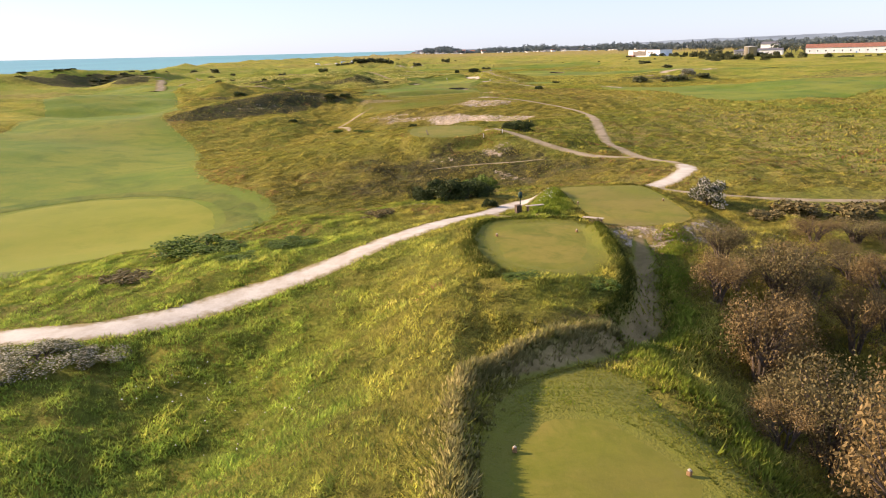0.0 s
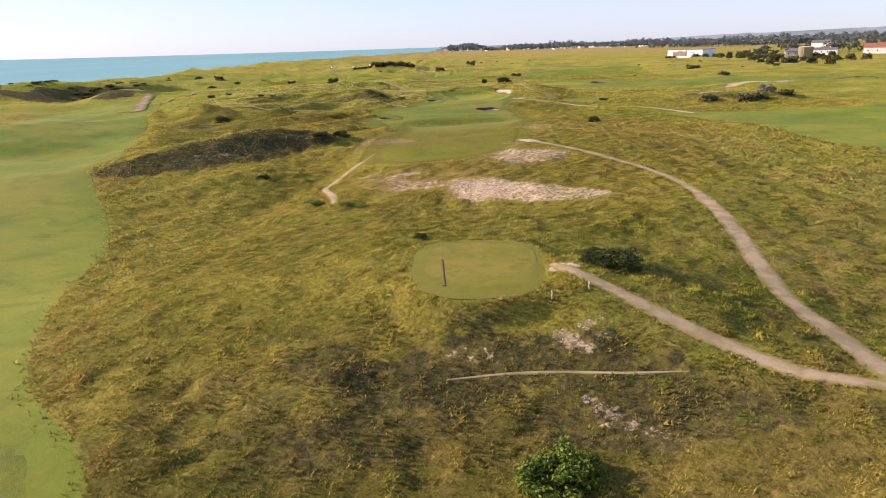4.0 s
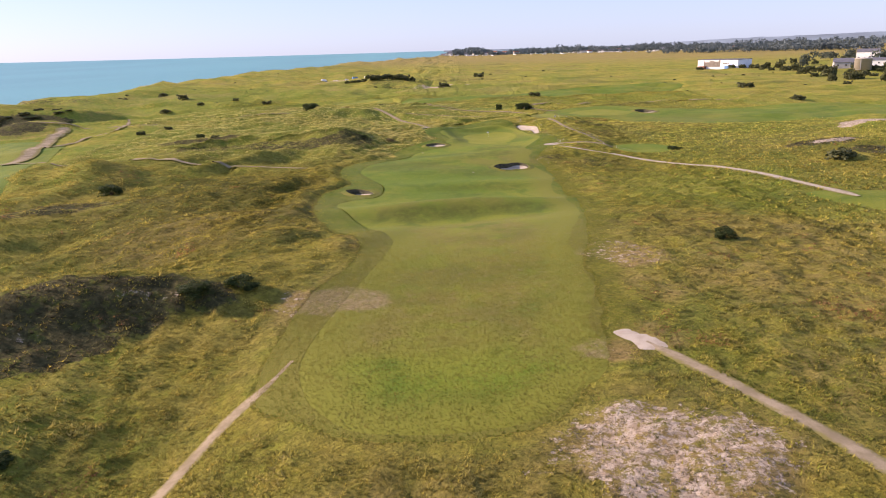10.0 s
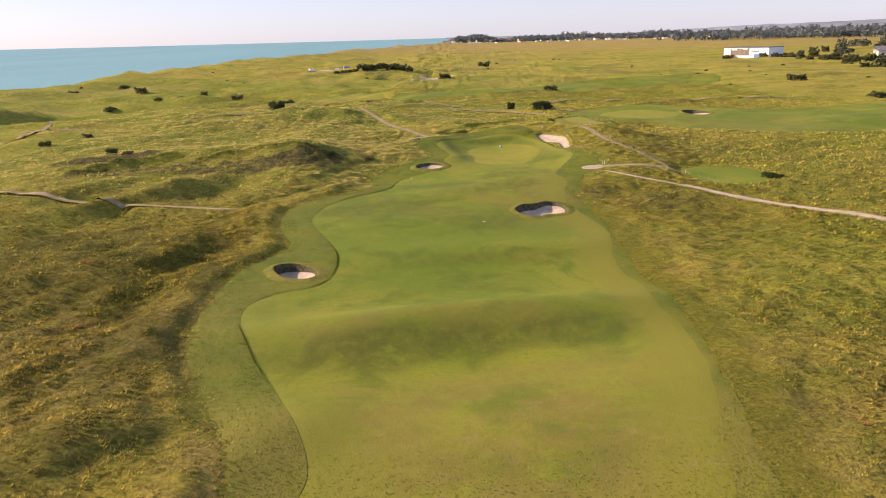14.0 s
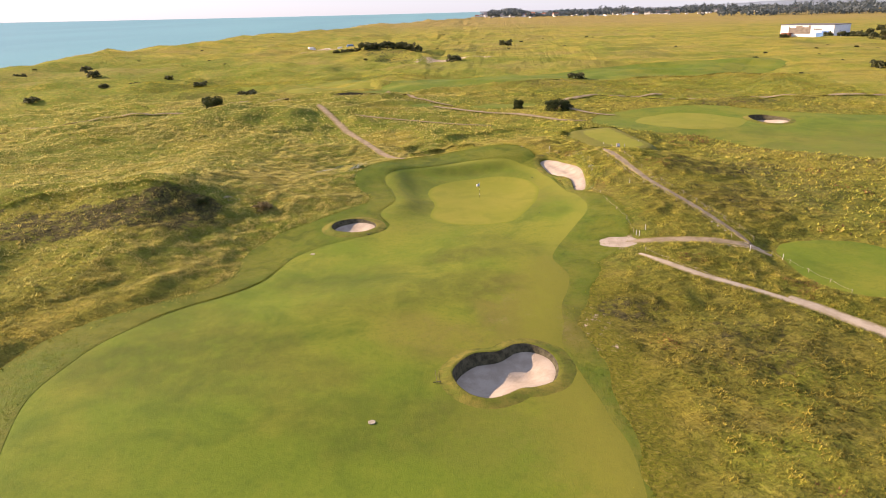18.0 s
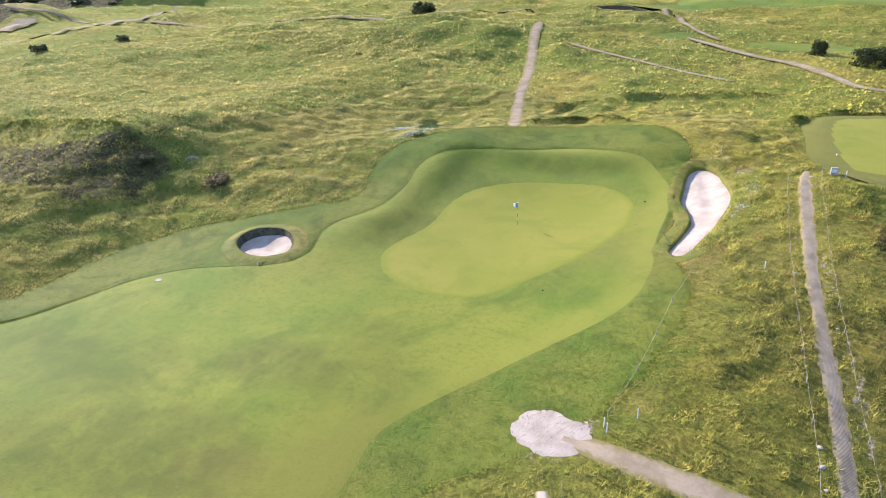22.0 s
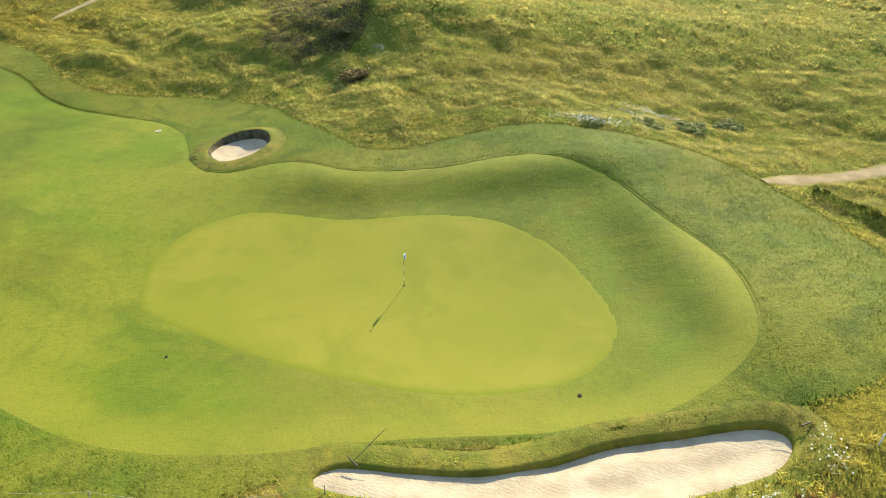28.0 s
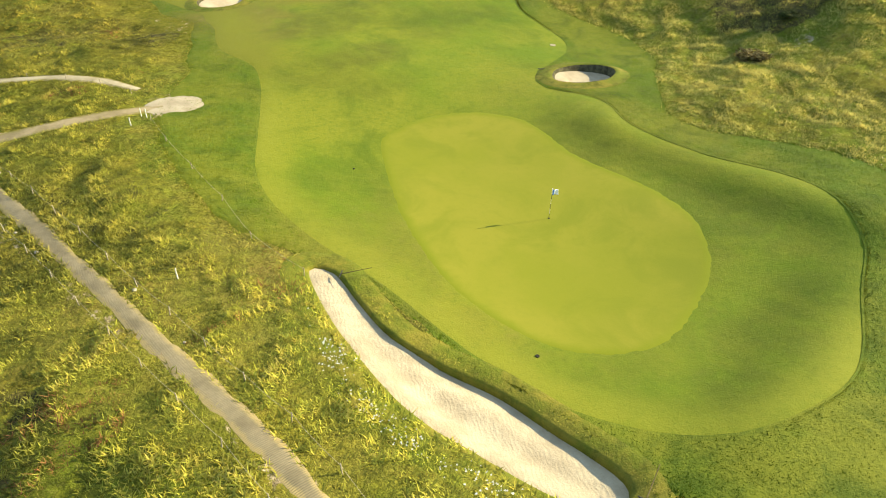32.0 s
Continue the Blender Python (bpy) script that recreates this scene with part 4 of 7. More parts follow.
DRY = [
    (3.5, 64.5, 5, 2, 20, 1.0),     (52, 110, 26, 50, 0, 0.6), (40, 200, 18, 40, 0, 0.45),     (10.5, 175, 8, 6.5, 0, 1.0), (-15.5, 207.5, 6, 4.5, 0, 1.3), (17, 220.5, 5, 8, 10, 1.25), (10.5, 191, 3.5, 3, 0, 1.15), (-7, 166.5, 13, 6, -25, 0.95), (12, 226, 7, 8, 0, 0.6), (13, 192, 4, 2.5, 0, 0.9), (-3, 168, 14, 8, 0, 0.45), (0, 207, 20, 15, 0, 0.85), (2, 232, 20, 12, 0, 0.85), (9, 246, 14, 5, 10, 0.6), (-4, 256, 16, 3.5, 14, 0.6),
    (15.5, 315, 1.8, 6, 5, 0.9), (10, 300, 8, 6, 0, 0.35), (11, 318, 5, 7, -10, 0.8), (4, 312, 6, 4, 0, 0.55), (24, 92, 10, 5, 0, 0.4), (-5, 94, 14, 8, 0, 0.45), (4, 75, 12, 4, 20, 0.6), (14.5, 57, 3, 5, 0, 0.5), (5, 14, 3, 4, 0, 0.6), (16, 45, 3.5, 2.5, 60, 1.0), (12.3, 37, 6, 1.4, 80, 1.0), (7, 28, 5, 1.8, 40, 1.0), (13, 47.5, 4, 2.5, 30, 1.0), (20, 48, 5, 2.5, 20, 0.9),
]
LUSH = [
    (-3, 66.5, 6, 4.5, 0, 1.0), (3, 73, 9, 3, 15, 0.55),
    (25.2, 346, 2.6, 5, 0, 0.85), (27.5, 351, 2.5, 3, 0, 0.7),
    (-31, 355, 5, 4, 0, 0.8), (-53, 349.5, 14, 3, 10, 0.7), (-77, 342, 10, 3, 20, 0.7), (-35, 331, 10, 3, 10, 0.6), (-19.5, 352, 6, 3, 20, 0.5),
    (-6, 70, 8, 6, 0, 0.8),     (-14, 40, 14, 5, 10, 0.5), (-11, 24, 7, 6, 0, 0.8), (9, 58, 1.6, 5, 0, 1.0), (-13, 72, 8, 6, 0, 0.9), (-16, 190, 4, 3, 0, 0.9), (-12, 187, 3, 2.5, 0, 0.8), (-18, 150, 6, 3, 0, 0.5), (-18, 384, 9, 2.5, 60, 1.0),
    (-15, 373, 2.5, 4, 0, 0.9), (23.4, 366, 2.0, 9, 8, 1.0), (24, 357, 3, 3, 0, 0.6), (-60, 420, 40, 25, 0, 0.4), (-120, 500, 60, 60, 0, 0.8), (-160, 580, 80, 90, 0, 0.8), (-50, 600, 90, 60, 0, 0.6), (70, 500, 70, 40, 0, 0.6), (130, 380, 60, 50, 0, 0.4), (0, 400, 16, 5, 0, 0.5), (28, 348, 4, 5, 0, 0.4), (6, 47, 4, 14, 0, 0.6),
]

# dark olive scrub; (18.5, 27) is the shrub hollow's shade put into the colour
SCRUB_AND_SHADE = [
    (4, 166, 46, 20, 0, 0.4),     (6, 132, 44, 20, 0, 0.45),     (-3, 24, 5, 12, 0, 0.5), (18.5, 27, 5, 10, -10, 1.0), (0, 78, 20, 7, 0, 0.7), (-14, 98, 12, 8, 0, 0.5),     (2, 88, 26, 11, 0, 0.8), (28, 103, 12, 14, 0, 0.75), (-22, 84, 10, 9, 20, 0.5), (-7, 30, 9, 16, 0, 0.35), (8, 128, 26, 9, 0, 0.4), (-48, 262, 24, 44, 0, 0.65), (-36, 232, 12, 14, 0, 0.5), (-60, 322, 26, 14, 0, 0.4),
    (-34, 345, 12, 10, 0, 0.15), (38, 352, 11, 26, 0, 0.25), (31, 312, 12, 13, 0, 0.45), (30, 270, 13, 22, 0, 0.2), (40, 222, 16, 18, 0, 0.35), (24, 372, 3, 8, 0, 0.1), (-42, 300, 9, 14, 0, 0.5), (44, 90, 10, 14, 0, 0.4),
]


def blot(X, Y, rows):
    """Strength of the patches at a place, with soft uneven borders."""
    out = np.zeros(np.shape(X))
    wob = 0.45 * grain(X, Y, 5.0, 21)
    for x, y, l, s, turn, k in rows:
        c, w = math.cos(radians(turn)), math.sin(radians(turn))
        u, v = ((X - x) * c + (Y - y) * w) / l, ((Y - y) * c - (X - x) * w) / s
        out = np.maximum(out, k * (1 - smooth(np.sqrt(u * u + v * v) + wob, 0.65, 1.35)))
    return out


def bare_at(X, Y):
    return np.maximum(blot(X, Y, BARE + BARE_FAR), 0.42 * np.exp(-0.5 * ((X - coast(Y) - 10) / 9) ** 2))


def heath_at(X, Y):
    return np.maximum(blot(X, Y, HEATH + HEATH_FAR), 0.5 * smooth(np.maximum(np.abs(X) - 60, Y - 420), 0, 60) * smooth(grain(X, Y, 60, 31), 0.25, 0.6))


def scrub_at(X, Y):
    return np.maximum(blot(X, Y, SCRUB_AND_SHADE), 0.4 * smooth(grain(X, Y, 26, 37), 0.05, 0.5))


def verge_at(X, Y):
    """Landward side of the fairway, where rough and mown grass run into each other."""
    return (1 - smooth(reach(X, Y, cut_line), 0.0, 7.0)) * smooth(X, 0, 8) * (1 - smooth(Y, 318, 332)) * smooth(Y, 185, 200)


def grass_shade_at(X, Y):
    """Shade under the long grass of the near dunes, put into the ground colour."""
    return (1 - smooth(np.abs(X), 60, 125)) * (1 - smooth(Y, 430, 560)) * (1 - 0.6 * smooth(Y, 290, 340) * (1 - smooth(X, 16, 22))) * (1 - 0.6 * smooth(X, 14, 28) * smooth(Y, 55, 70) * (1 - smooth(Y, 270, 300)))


DARK_TURF = [(-17, 307, 9, 6, 10, 0.6), (-9, 304, 8, 4, 10, 0.5), (-20, 314, 6, 5, 40, 0.45), (0, 299, 8, 4, 10, 0.35), (-7, 252.5, 11, 3.2, 14, 0.8), (8, 256, 9, 2.6, 14, 0.75), (2, 262, 7, 1.2, 60, 0.3), (-2, 214, 8, 5, 0, 0.3), (-5, 183, 8, 2.2, 0, 0.35), (1, 281, 12, 2.2, 12, 0.4), (-3, 231, 14, 3, 10, 0.2), (-8, 325, 6, 4, 20, 0.45), (-3, 318, 7, 3, 10, 0.4), (5.5, 332, 5, 3, 20, 0.75), (4.5, 322, 6, 4, 30, 0.6), (10, 334, 4, 4, 0, 0.4), (-4, 326, 6, 4, 20, 0.4), (7, 338.5, 4, 2, 0, 0.35), (-2, 353.8, 2.4, 3.4, 0, 0.4), (-4.5, 367.5, 3, 5, 0, 0.4), (3.5, 375.5, 6, 2.2, 20, 0.4)]


def dark_turf_at(X, Y):
    """Darker turf: slope shade on ridges and round the green put into the colour, and darker patches across the
    fairway.
    """
    return blot(X, Y, DARK_TURF)


def fade_at(X, Y):
    """Landward border of the fairway, where the mown turf thins out into the rough."""
    return (1 - smooth(-reach(X, Y, fairway_line), 0.0, 9.0)) * np.maximum(smooth(X, 2, 8) * (1 - smooth(Y, 325, 340)), 1 - smooth(Y, 232, 256))


def apron_at(X, Y):
    """Closely mown, drier turf towards the outer edge of the apron round the green."""
    return 0.75 * (1 - smooth(-reach(X, Y, fairway_line), 0.4, 3.2)) * smooth(Y, 326, 340) * np.maximum(smooth(X, 5, 11), smooth(Y, 374, 378))


def cut_fade(X, Y):
    return np.clip(0.42 * (1 - smooth(Y, 322, 345)) + 0.45 * (1 - smooth(Y, 232, 250)) + 0.35 * smooth(reach(X, Y, fairway_line), 3.0, 8.0) * smooth(Y, 366, 378), 0, 1)


def collar_at(X, Y):
    return 1 - smooth(-reach(X, Y, green_line), 0.0, 1.6)


def dry_at(X, Y):
    return np.maximum(np.maximum(blot(X, Y, DRY), 0.45 * smooth(grain(X, Y, 40, 33), 0.1, 0.6)), 0.9 * smooth(Y, 900, 1700))


def lush_at(X, Y):
    near_green = 0.75 * (1 - 0.4 * smooth(X, 22, 30)) * smooth(Y, 300, 345) * (1 - smooth(Y, 430, 520)) * smooth(grain(X, Y, 14, 36) + 0.45, 0.0, 0.5)
    west = 0.75 * smooth(-X, 0, 9) * (1 - smooth(Y, 60, 95))
    return np.maximum(np.maximum(blot(X, Y, LUSH), np.maximum(near_green, west)), 0.5 * smooth(grain(X, Y, 55, 35), 0.2, 0.6))


# ---- ground: one sheet out to the horizon ----
def spread(lo, hi, step, low_end, high_end, growth=1.04):
    core = list(np.arange(lo, hi, step))
    up, s = [], step
    while (up[-1] if up else core[-1]) < high_end:
        s *= growth
        up.append((up[-1] if up else core[-1]) + s)
    down, s = [], step
    while (down[-1] if down else lo) > low_end:
        s *= growth
        down.append((down[-1] if down else lo) - s)
    return np.array(down[::-1] + core + up)


gx, gy = spread(-36, 48, 0.65, -4800, 4800), spread(6, 410, 0.7, -1400, 4800)
GX, GY = np.meshgrid(gx, gy)
flat_x, flat_y = GX.ravel(), GY.ravel()
gz = height(flat_x, flat_y)
under = [cut_line] + tee_lines + apron_lines + far_green_lines + far_fairway_lines + list(pad_lines.values())
for line in under:
    gz = gz - 0.45 * (1 - smooth(reach(flat_x, flat_y, line), -1.6, -0.2))
for key, line in path_lines.items():
    gz = gz - 0.08 * (1 - smooth(reach(flat_x, flat_y, line, False), PATHS[key][0] * 0.2, PATHS[key][0] * 0.8))
for key, line in rims.items():
    gz = gz - 3.5 * (1 - smooth(reach(flat_x, flat_y, line), 0.35, 0.95))
nx, ny = len(gx), len(gy)
idx = np.arange(nx * ny).reshape(ny, nx)
quads = np.stack([idx[:-1, :-1], idx[:-1, 1:], idx[1:, 1:], idx[1:, :-1]], -1).reshape(-1, 4)
ground = mesh_from("ground", np.c_[flat_x, flat_y, gz], quads, GROUND, True, bare=bare_at(flat_x, flat_y), heath=heath_at(flat_x, flat_y), dry=dry_at(flat_x, flat_y), lush=lush_at(flat_x, flat_y), scrub=scrub_at(flat_x, flat_y), grass_shade=grass_shade_at(flat_x, flat_y), verge=verge_at(flat_x, flat_y))
tagged(ground, "rolling links dunes of rough yellow-green grass and heather", "ground", "", "structure")

# sea
sx, sy = spread(-700, -200, 50, -4850, 300, 1.1), spread(-200, 1200, 60, -1500, 4850, 1.1)
SX, SY = np.meshgrid(sx, sy)
ids = np.arange(SX.size).reshape(SX.shape)
sea = mesh_from("water", np.c_[SX.ravel(), SY.ravel(), 1.0 + 29 * (np.hypot(SX, SY).ravel() / 4900) ** 2],
                np.stack([ids[:-1, :-1], ids[:-1, 1:], ids[1:, 1:], ids[1:, :-1]], -1).reshape(-1, 4), SEA)
tagged(sea, "calm blue-green sea reaching to the horizon", "sea", "", "structure")

# mown turf
bunker_cuts = [grow(rims[k], 1.0 if k == "crescent" else 0.55) for k in ("pot", "crescent", "kidney", "round")]
drape("first_cut", cut_line, 0.55, 0.015, FIRST_CUT, "strip of shorter mown grass bordering the fairway", "grass", bunker_cuts + [grow(fairway_line, -0.12)], dry=dry_at, rim=cut_fade)
drape("fairway", fairway_line, 0.8, 0.026, FAIRWAY, "smooth mown green fairway with yellowish worn patches", "fairway", bunker_cuts, [green_line], dry=dry_at, rim=fade_at, long=dark_turf_at, apron=apron_at)
drape("putting_green", green_line, 0.3, 0.036, GREEN, "close-mown pale yellow-green putting green", "green", rim=collar_at)
for line in apron_lines:
    drape("tee_apron", line, 0.6, 0.012, FIRST_CUT, "apron of bright mown grass round a tee", "grass", dry=dry_at, rim=lambda X, Y: np.full(len(X), 0.75))
for i, line in enumerate(tee_lines):
    drape("tee_box", line, 0.8, 0.03, TEE if i < 4 else GREEN if i == 4 else FAIRWAY, "level mown grass tee box on a raised mound", "tee box", dry=dry_at)
for line in far_green_lines:
    drape("putting_green", line, 2.0, 0.07, GREEN, "smooth pale putting green among the dunes", "green")
drape("first_cut", grow(far_green_lines[0], 5.0), 1.2, 0.06, FIRST_CUT, "collar of longer grass round the practice green", "grass", [grow(far_green_lines[0], 0.6)], dry=dry_at)
for i, line in enumerate(far_fairway_lines):
    cuts = [grow(rims["far_east"], 0.8)] if i == 2 else []
    sunk = [g for g in far_green_lines]
    drape("fairway", line, 3.0, 0.03, FAIRWAY, "neighbouring mown fairway winding between the dunes", "fairway", cuts, sunk, dry=dry_at)
for key, line in pad_lines.items():
    drape("sand_patch", line, 0.4, 0.025, SAND, "worn patch of pale sand at the end of a path", "sand")


# paths: strips laid on the ground
def strip(name, line, half, material, label):
    d = np.gradient(line, axis=0)
    d /= np.linalg.norm(d, axis=1)[:, None] + 1e-9
    side = np.c_[-d[:, 1], d[:, 0]]
    rows, edge = [], []
    for k in np.linspace(-1, 1, 7):
        w = half * (1.05 + 0.38 * grain(line[:, 0] + 50 * np.sign(k), line[:, 1], 3.0, 41))
        w = w * (0.45 + 0.55 * smooth(np.minimum(np.arange(len(line)), np.arange(len(line))[::-1]).astype(float), 0, 3))
        p = line + side * (k * w)[:, None]
        z = height(p[:, 0], p[:, 1]) + 0.03 - 0.055 * abs(k) ** 3 + 0.3 * smooth(np.maximum(np.maximum(-36 - p[:, 0], p[:, 0] - 48), p[:, 1] - 410), 0, 45)
        rows.append(np.c_[p, z])
        edge.append(np.full(len(line), abs(k)))
    v = np.concatenate(rows)
    n = len(line)
    ids = np.arange(7 * n).reshape(7, n)
    f = np.stack([ids[:-1, :-1], ids[:-1, 1:], ids[1:, 1:], ids[1:, :-1]], -1).reshape(-1, 4)[:, ::-1]
    return tagged(mesh_from(name, v, f, material, True, edge=np.concatenate(edge)), label, "path", "", "structure")


PATH_LABELS = {LANE: "pale sandy footpath leading from the green", PATH: "pale gravel path winding through the rough grass", DIRT: "trodden dirt track between the tees", TRACK: "narrow sandy track worn through the rough", MAT: "grey ribbed matting footpath between rope fences"}
for key, (half, material, _) in PATHS.items():
    strip("path", path_lines[key], half, material, PATH_LABELS[material])


# bunkers: turf lip, steep turf face, raked sand
def bunker(key, depth, steep, label, bank=False):
    """steep: the way towards the high face, in degrees from east; sand runs up to the lip opposite."""
    rim = rims[key]
    n = len(rim)
    mid = rim.mean(0)
    root = thing("bunker", pose(*mid, 0), label, "bunker")
    way = np.arctan2(rim[:, 1] - mid[1], rim[:, 0] - mid[0])
    high = 0.5 + 0.5 * np.cos(way - radians(steep))
    wob = grain(rim[:, 0], rim[:, 1], 1.2, 51)
    base = height(rim[:, 0], rim[:, 1], False)

    def ring(by, z):
        p = grow(rim, by)
        return np.c_[p - mid, z]

    def rings(name, rows, material, text):
        v = np.concatenate(rows)
        ids = np.arange(len(rows) * n).reshape(len(rows), n)
        nxt = np.roll(ids, -1, 1)
        f = np.stack([ids[:-1], nxt[:-1], nxt[1:], ids[1:]], -1).reshape(-1, 4)
        area = np.sum(rim[:, 0] * np.roll(rim[:, 1], -1) - np.roll(rim[:, 0], -1) * rim[:, 1])
        ob = mesh_from(name, v, f if area < 0 else f[:, ::-1], material)
        ob.parent = root
        return tagged(ob, text)

    outer, half = grow(rim, 1.5), grow(rim, 0.75)
    crest = base + 0.10 + 0.22 * high + 0.05 * wob
    drop = depth * (0.22 + 0.78 * high)
    floor_z = base.mean() - depth
    foot = np.minimum(crest - drop, crest - 0.12)
    if bank:
        foot = base - 0.12 - 0.75 * depth * high
        floor_z = base.mean() - 0.8 * depth
        grass = []
        for by, k, up in ((1.7, 0, -0.05), (1.35, 0, 0.0), (1.05, 0, 0.05), (0.8, 0.05, 0.04), (0.5, 0.18, 0.04), (0.22, 0.36, 0.04), (0.03, 0.48, 0.04), (-0.03, 0.75, 0.0), (-0.06, 1.05, -0.03)):
            p = grow(rim, by)
            h = height(p[:, 0], p[:, 1])
            grass.append(ring(by, h + k * (foot - h) + up + 0.05 * (by < 1) * wob))
        rings("turf_bank", grass, LIP, "sloping grass bank above the sand")
    if not bank:
      rings("turf_lip", [ring(1.5, height(outer[:, 0], outer[:, 1], False) - 0.03), ring(1.0, height(half[:, 0], half[:, 1], False) + 0.06),
                       ring(0.45, base + 0.10 + 0.10 * high), ring(0.12 + 0.0, crest + 0.03), ring(-0.05, crest - 0.03)], LIP, "shaggy turf lip around the sand")
    if not bank:
      rings("turf_face", [ring(-0.05, crest - 0.02), ring(-0.12, crest - 0.35 * (crest - foot)), ring(-0.20 + 0.0, crest - 0.7 * (crest - foot)), ring(-0.3, foot - 0.02)], FACE, "steep shaded turf wall")
    from mathutils.geometry import delaunay_2d_cdt
    inner = grow(rim, 0.05 if bank else -0.28)
    lo, hi = inner.min(0), inner.max(0)
    X, Y = np.meshgrid(np.arange(lo[0], hi[0], 0.4), np.arange(lo[1], hi[1], 0.4))
    X, Y = X.ravel(), Y.ravel()
    ok = reach(X, Y, inner) < -0.2
    pts = [Vector(p) for p in inner] + [Vector(p) for p in zip(X[ok], Y[ok])]
    vs, _, fs, *_ = delaunay_2d_cdt(pts, [(i, (i + 1) % n) for i in range(n)], [], 1, 1e-4)
    v = np.array([(p.x, p.y) for p in vs])
    f = np.array([q for q in fs if len(q) == 3])
    d = -reach(v[:, 0], v[:, 1], inner)
    w = 1 / (0.02 + ((v[:, None] - inner[None]) ** 2).sum(2)) ** 1.5
    side = (w * foot[None]).sum(1) / w.sum(1)
    deep = max(d.max(), 0.5)
    z = floor_z + (side - floor_z) * (1 - 0.85 * smooth(d, 0.0, deep)) + 0.04 * grain(v[:, 0], v[:, 1], 0.9, 52, 2) * smooth(d, 0.0, 0.3)
    ob = mesh_from("sand", np.c_[v - mid, z], f, SAND)
    ob.parent = root
    tagged(ob, "raked pale beige sand")
    return root


bunker("pot", 0.75, 165, "small round pot bunker with pale raked sand")
bunker("crescent", 0.65, 160, "long crescent bunker of raked pale sand below the green", True)
bunker("kidney", 1.15, 160, "kidney-shaped fairway bunker with pale sand and shaded face")
bunker("round", 1.15, 150, "round fairway bunker with a dark turf face")
bunker("far_west", 1.6, 100, "distant long bunker with a dark turf face")
bunker("far_east", 1.6, 150, "distant greenside bunker with pale sand")


# ---- standing grass: tufts on the rough ----
def tufts(name, count, box_xy, tall, wide, seed, label, near=True):
    rng = np.random.default_rng(seed)
    x0, x1, y0, y1 = box_xy
    X, Y = rng.uniform(x0, x1, count), rng.uniform(y0, y1, count)
    keep = np.ones(count, bool)
    for line in tee_lines + apron_lines + far_green_lines + list(pad_lines.values()):
        keep &= reach(X, Y, line) > 0.15
    for line in far_fairway_lines:
        keep &= reach(X, Y, line) > 0.2 - 2.0 * rng.uniform(0, 1, count) ** 3
    cutd = reach(X, Y, cut_line)
    verge = verge_at(X, Y)
    keep &= cutd > -(2.2 - 1.6 * smooth(Y, 318, 335)) * rng.uniform(0, 1, count) ** 2.5 - 9.0 * smooth(verge, 0.9, 1.0) * rng.uniform(0, 1, count) ** 2
    keep &= rng.uniform(0, 1, count) > 0.6 * verge
    for key, line in path_lines.items():
        keep &= reach(X, Y, line, False) > PATHS[key][0] * (0.6 + 0.5 * rng.uniform(0, 1, count))
    for key, line in rims.items():
        keep &= reach(X, Y, line) > (0.2 if key == "crescent" else 0.7)
    bare, heath = bare_at(X, Y), heath_at(X, Y)
    keep &= rng.uniform(0, 1, count) > bare * 1.5
    thin = 0.62 + 0.3 * grain(X, Y, 4.0, 61)
    keep &= rng.uniform(0, 1, count) < np.clip(thin + 0.25, 0.15, 1)
    X, Y, heath, cutd, verge = X[keep], Y[keep], heath[keep], cutd[keep], verge[keep]
    n = len(X)
    lump = grain(X, Y, 1.25, 66, 2)
    Z = quick(X, Y) - 0.03 + 0.07 * lump
    lush, dry = lush_at(X, Y), dry_at(X, Y)
    big, mid = grain(X, Y, 22, 62), grain(X + 0.6 * Y, 0.6 * Y - 0.3 * X, 5.0, 63)
    green, olive, straw = np.array([0.145, 0.168, 0.020]), np.array([0.245, 0.205, 0.032]), np.array([0.335, 0.28, 0.05])
    f = np.clip(0.5 + 0.6 * big + rng.normal(0, 0.3, n), 0, 1)[:, None]
    tone = green * (1 - f) + olive * f
    s = np.clip(0.16 - 0.22 * (Y < 62) + 0.6 * mid + rng.normal(0, 0.3, n) + 0.4 * dry - 0.5 * lush + 0.45 * lump, 0, 0.9)[:, None]
    tone = tone * (1 - s) + straw * s
    scrub = np.clip(scrub_at(X, Y) + 0.5 * grain(X, Y, 3.0, 67, 2), 0, 1)
    sc = (scrub * rng.uniform(0.55, 1, n))[:, None]
    tone = tone * (1 - sc) + np.where(rng.uniform(0, 1, n)[:, None] < 0.6, np.array([0.064, 0.072, 0.008]), np.array([0.128, 0.120, 0.017])) * sc
    dark = ((grain(X, Y, 1.7, 68, 2) > 0.16) & (rng.uniform(0, 1, n) < 0.75))[:, None]
    tone = np.where(dark, tone * (np.array([0.68, 0.72, 0.68]) if tall < 0.4 else np.array([0.8, 0.84, 0.8])), tone)
    l = (lush * rng.uniform(0.4, 1, n))[:, None]
    tone = tone * (1 - l) + np.where(Y[:, None] > 325, np.array([0.185, 0.235, 0.019]), np.array([0.125, 0.205, 0.017])) * l
    h = (np.clip(heath * 1.2, 0, 1) * (rng.uniform(0, 1, n) < 0.65))[:, None]
    hcol = np.where(rng.uniform(0, 1, n)[:, None] < 0.6, np.array([0.045, 0.043, 0.020]), np.array([0.095, 0.082, 0.040]))
    tone = tone * (1 - h) + hcol * h
    near_green = (smooth(Y, 300, 345) * (1 - smooth(Y, 440, 540)) * 0.6 * (1 - 0.25 * smooth(X, 22, 27)) * (1 - np.clip(heath, 0, 1)))[:, None]
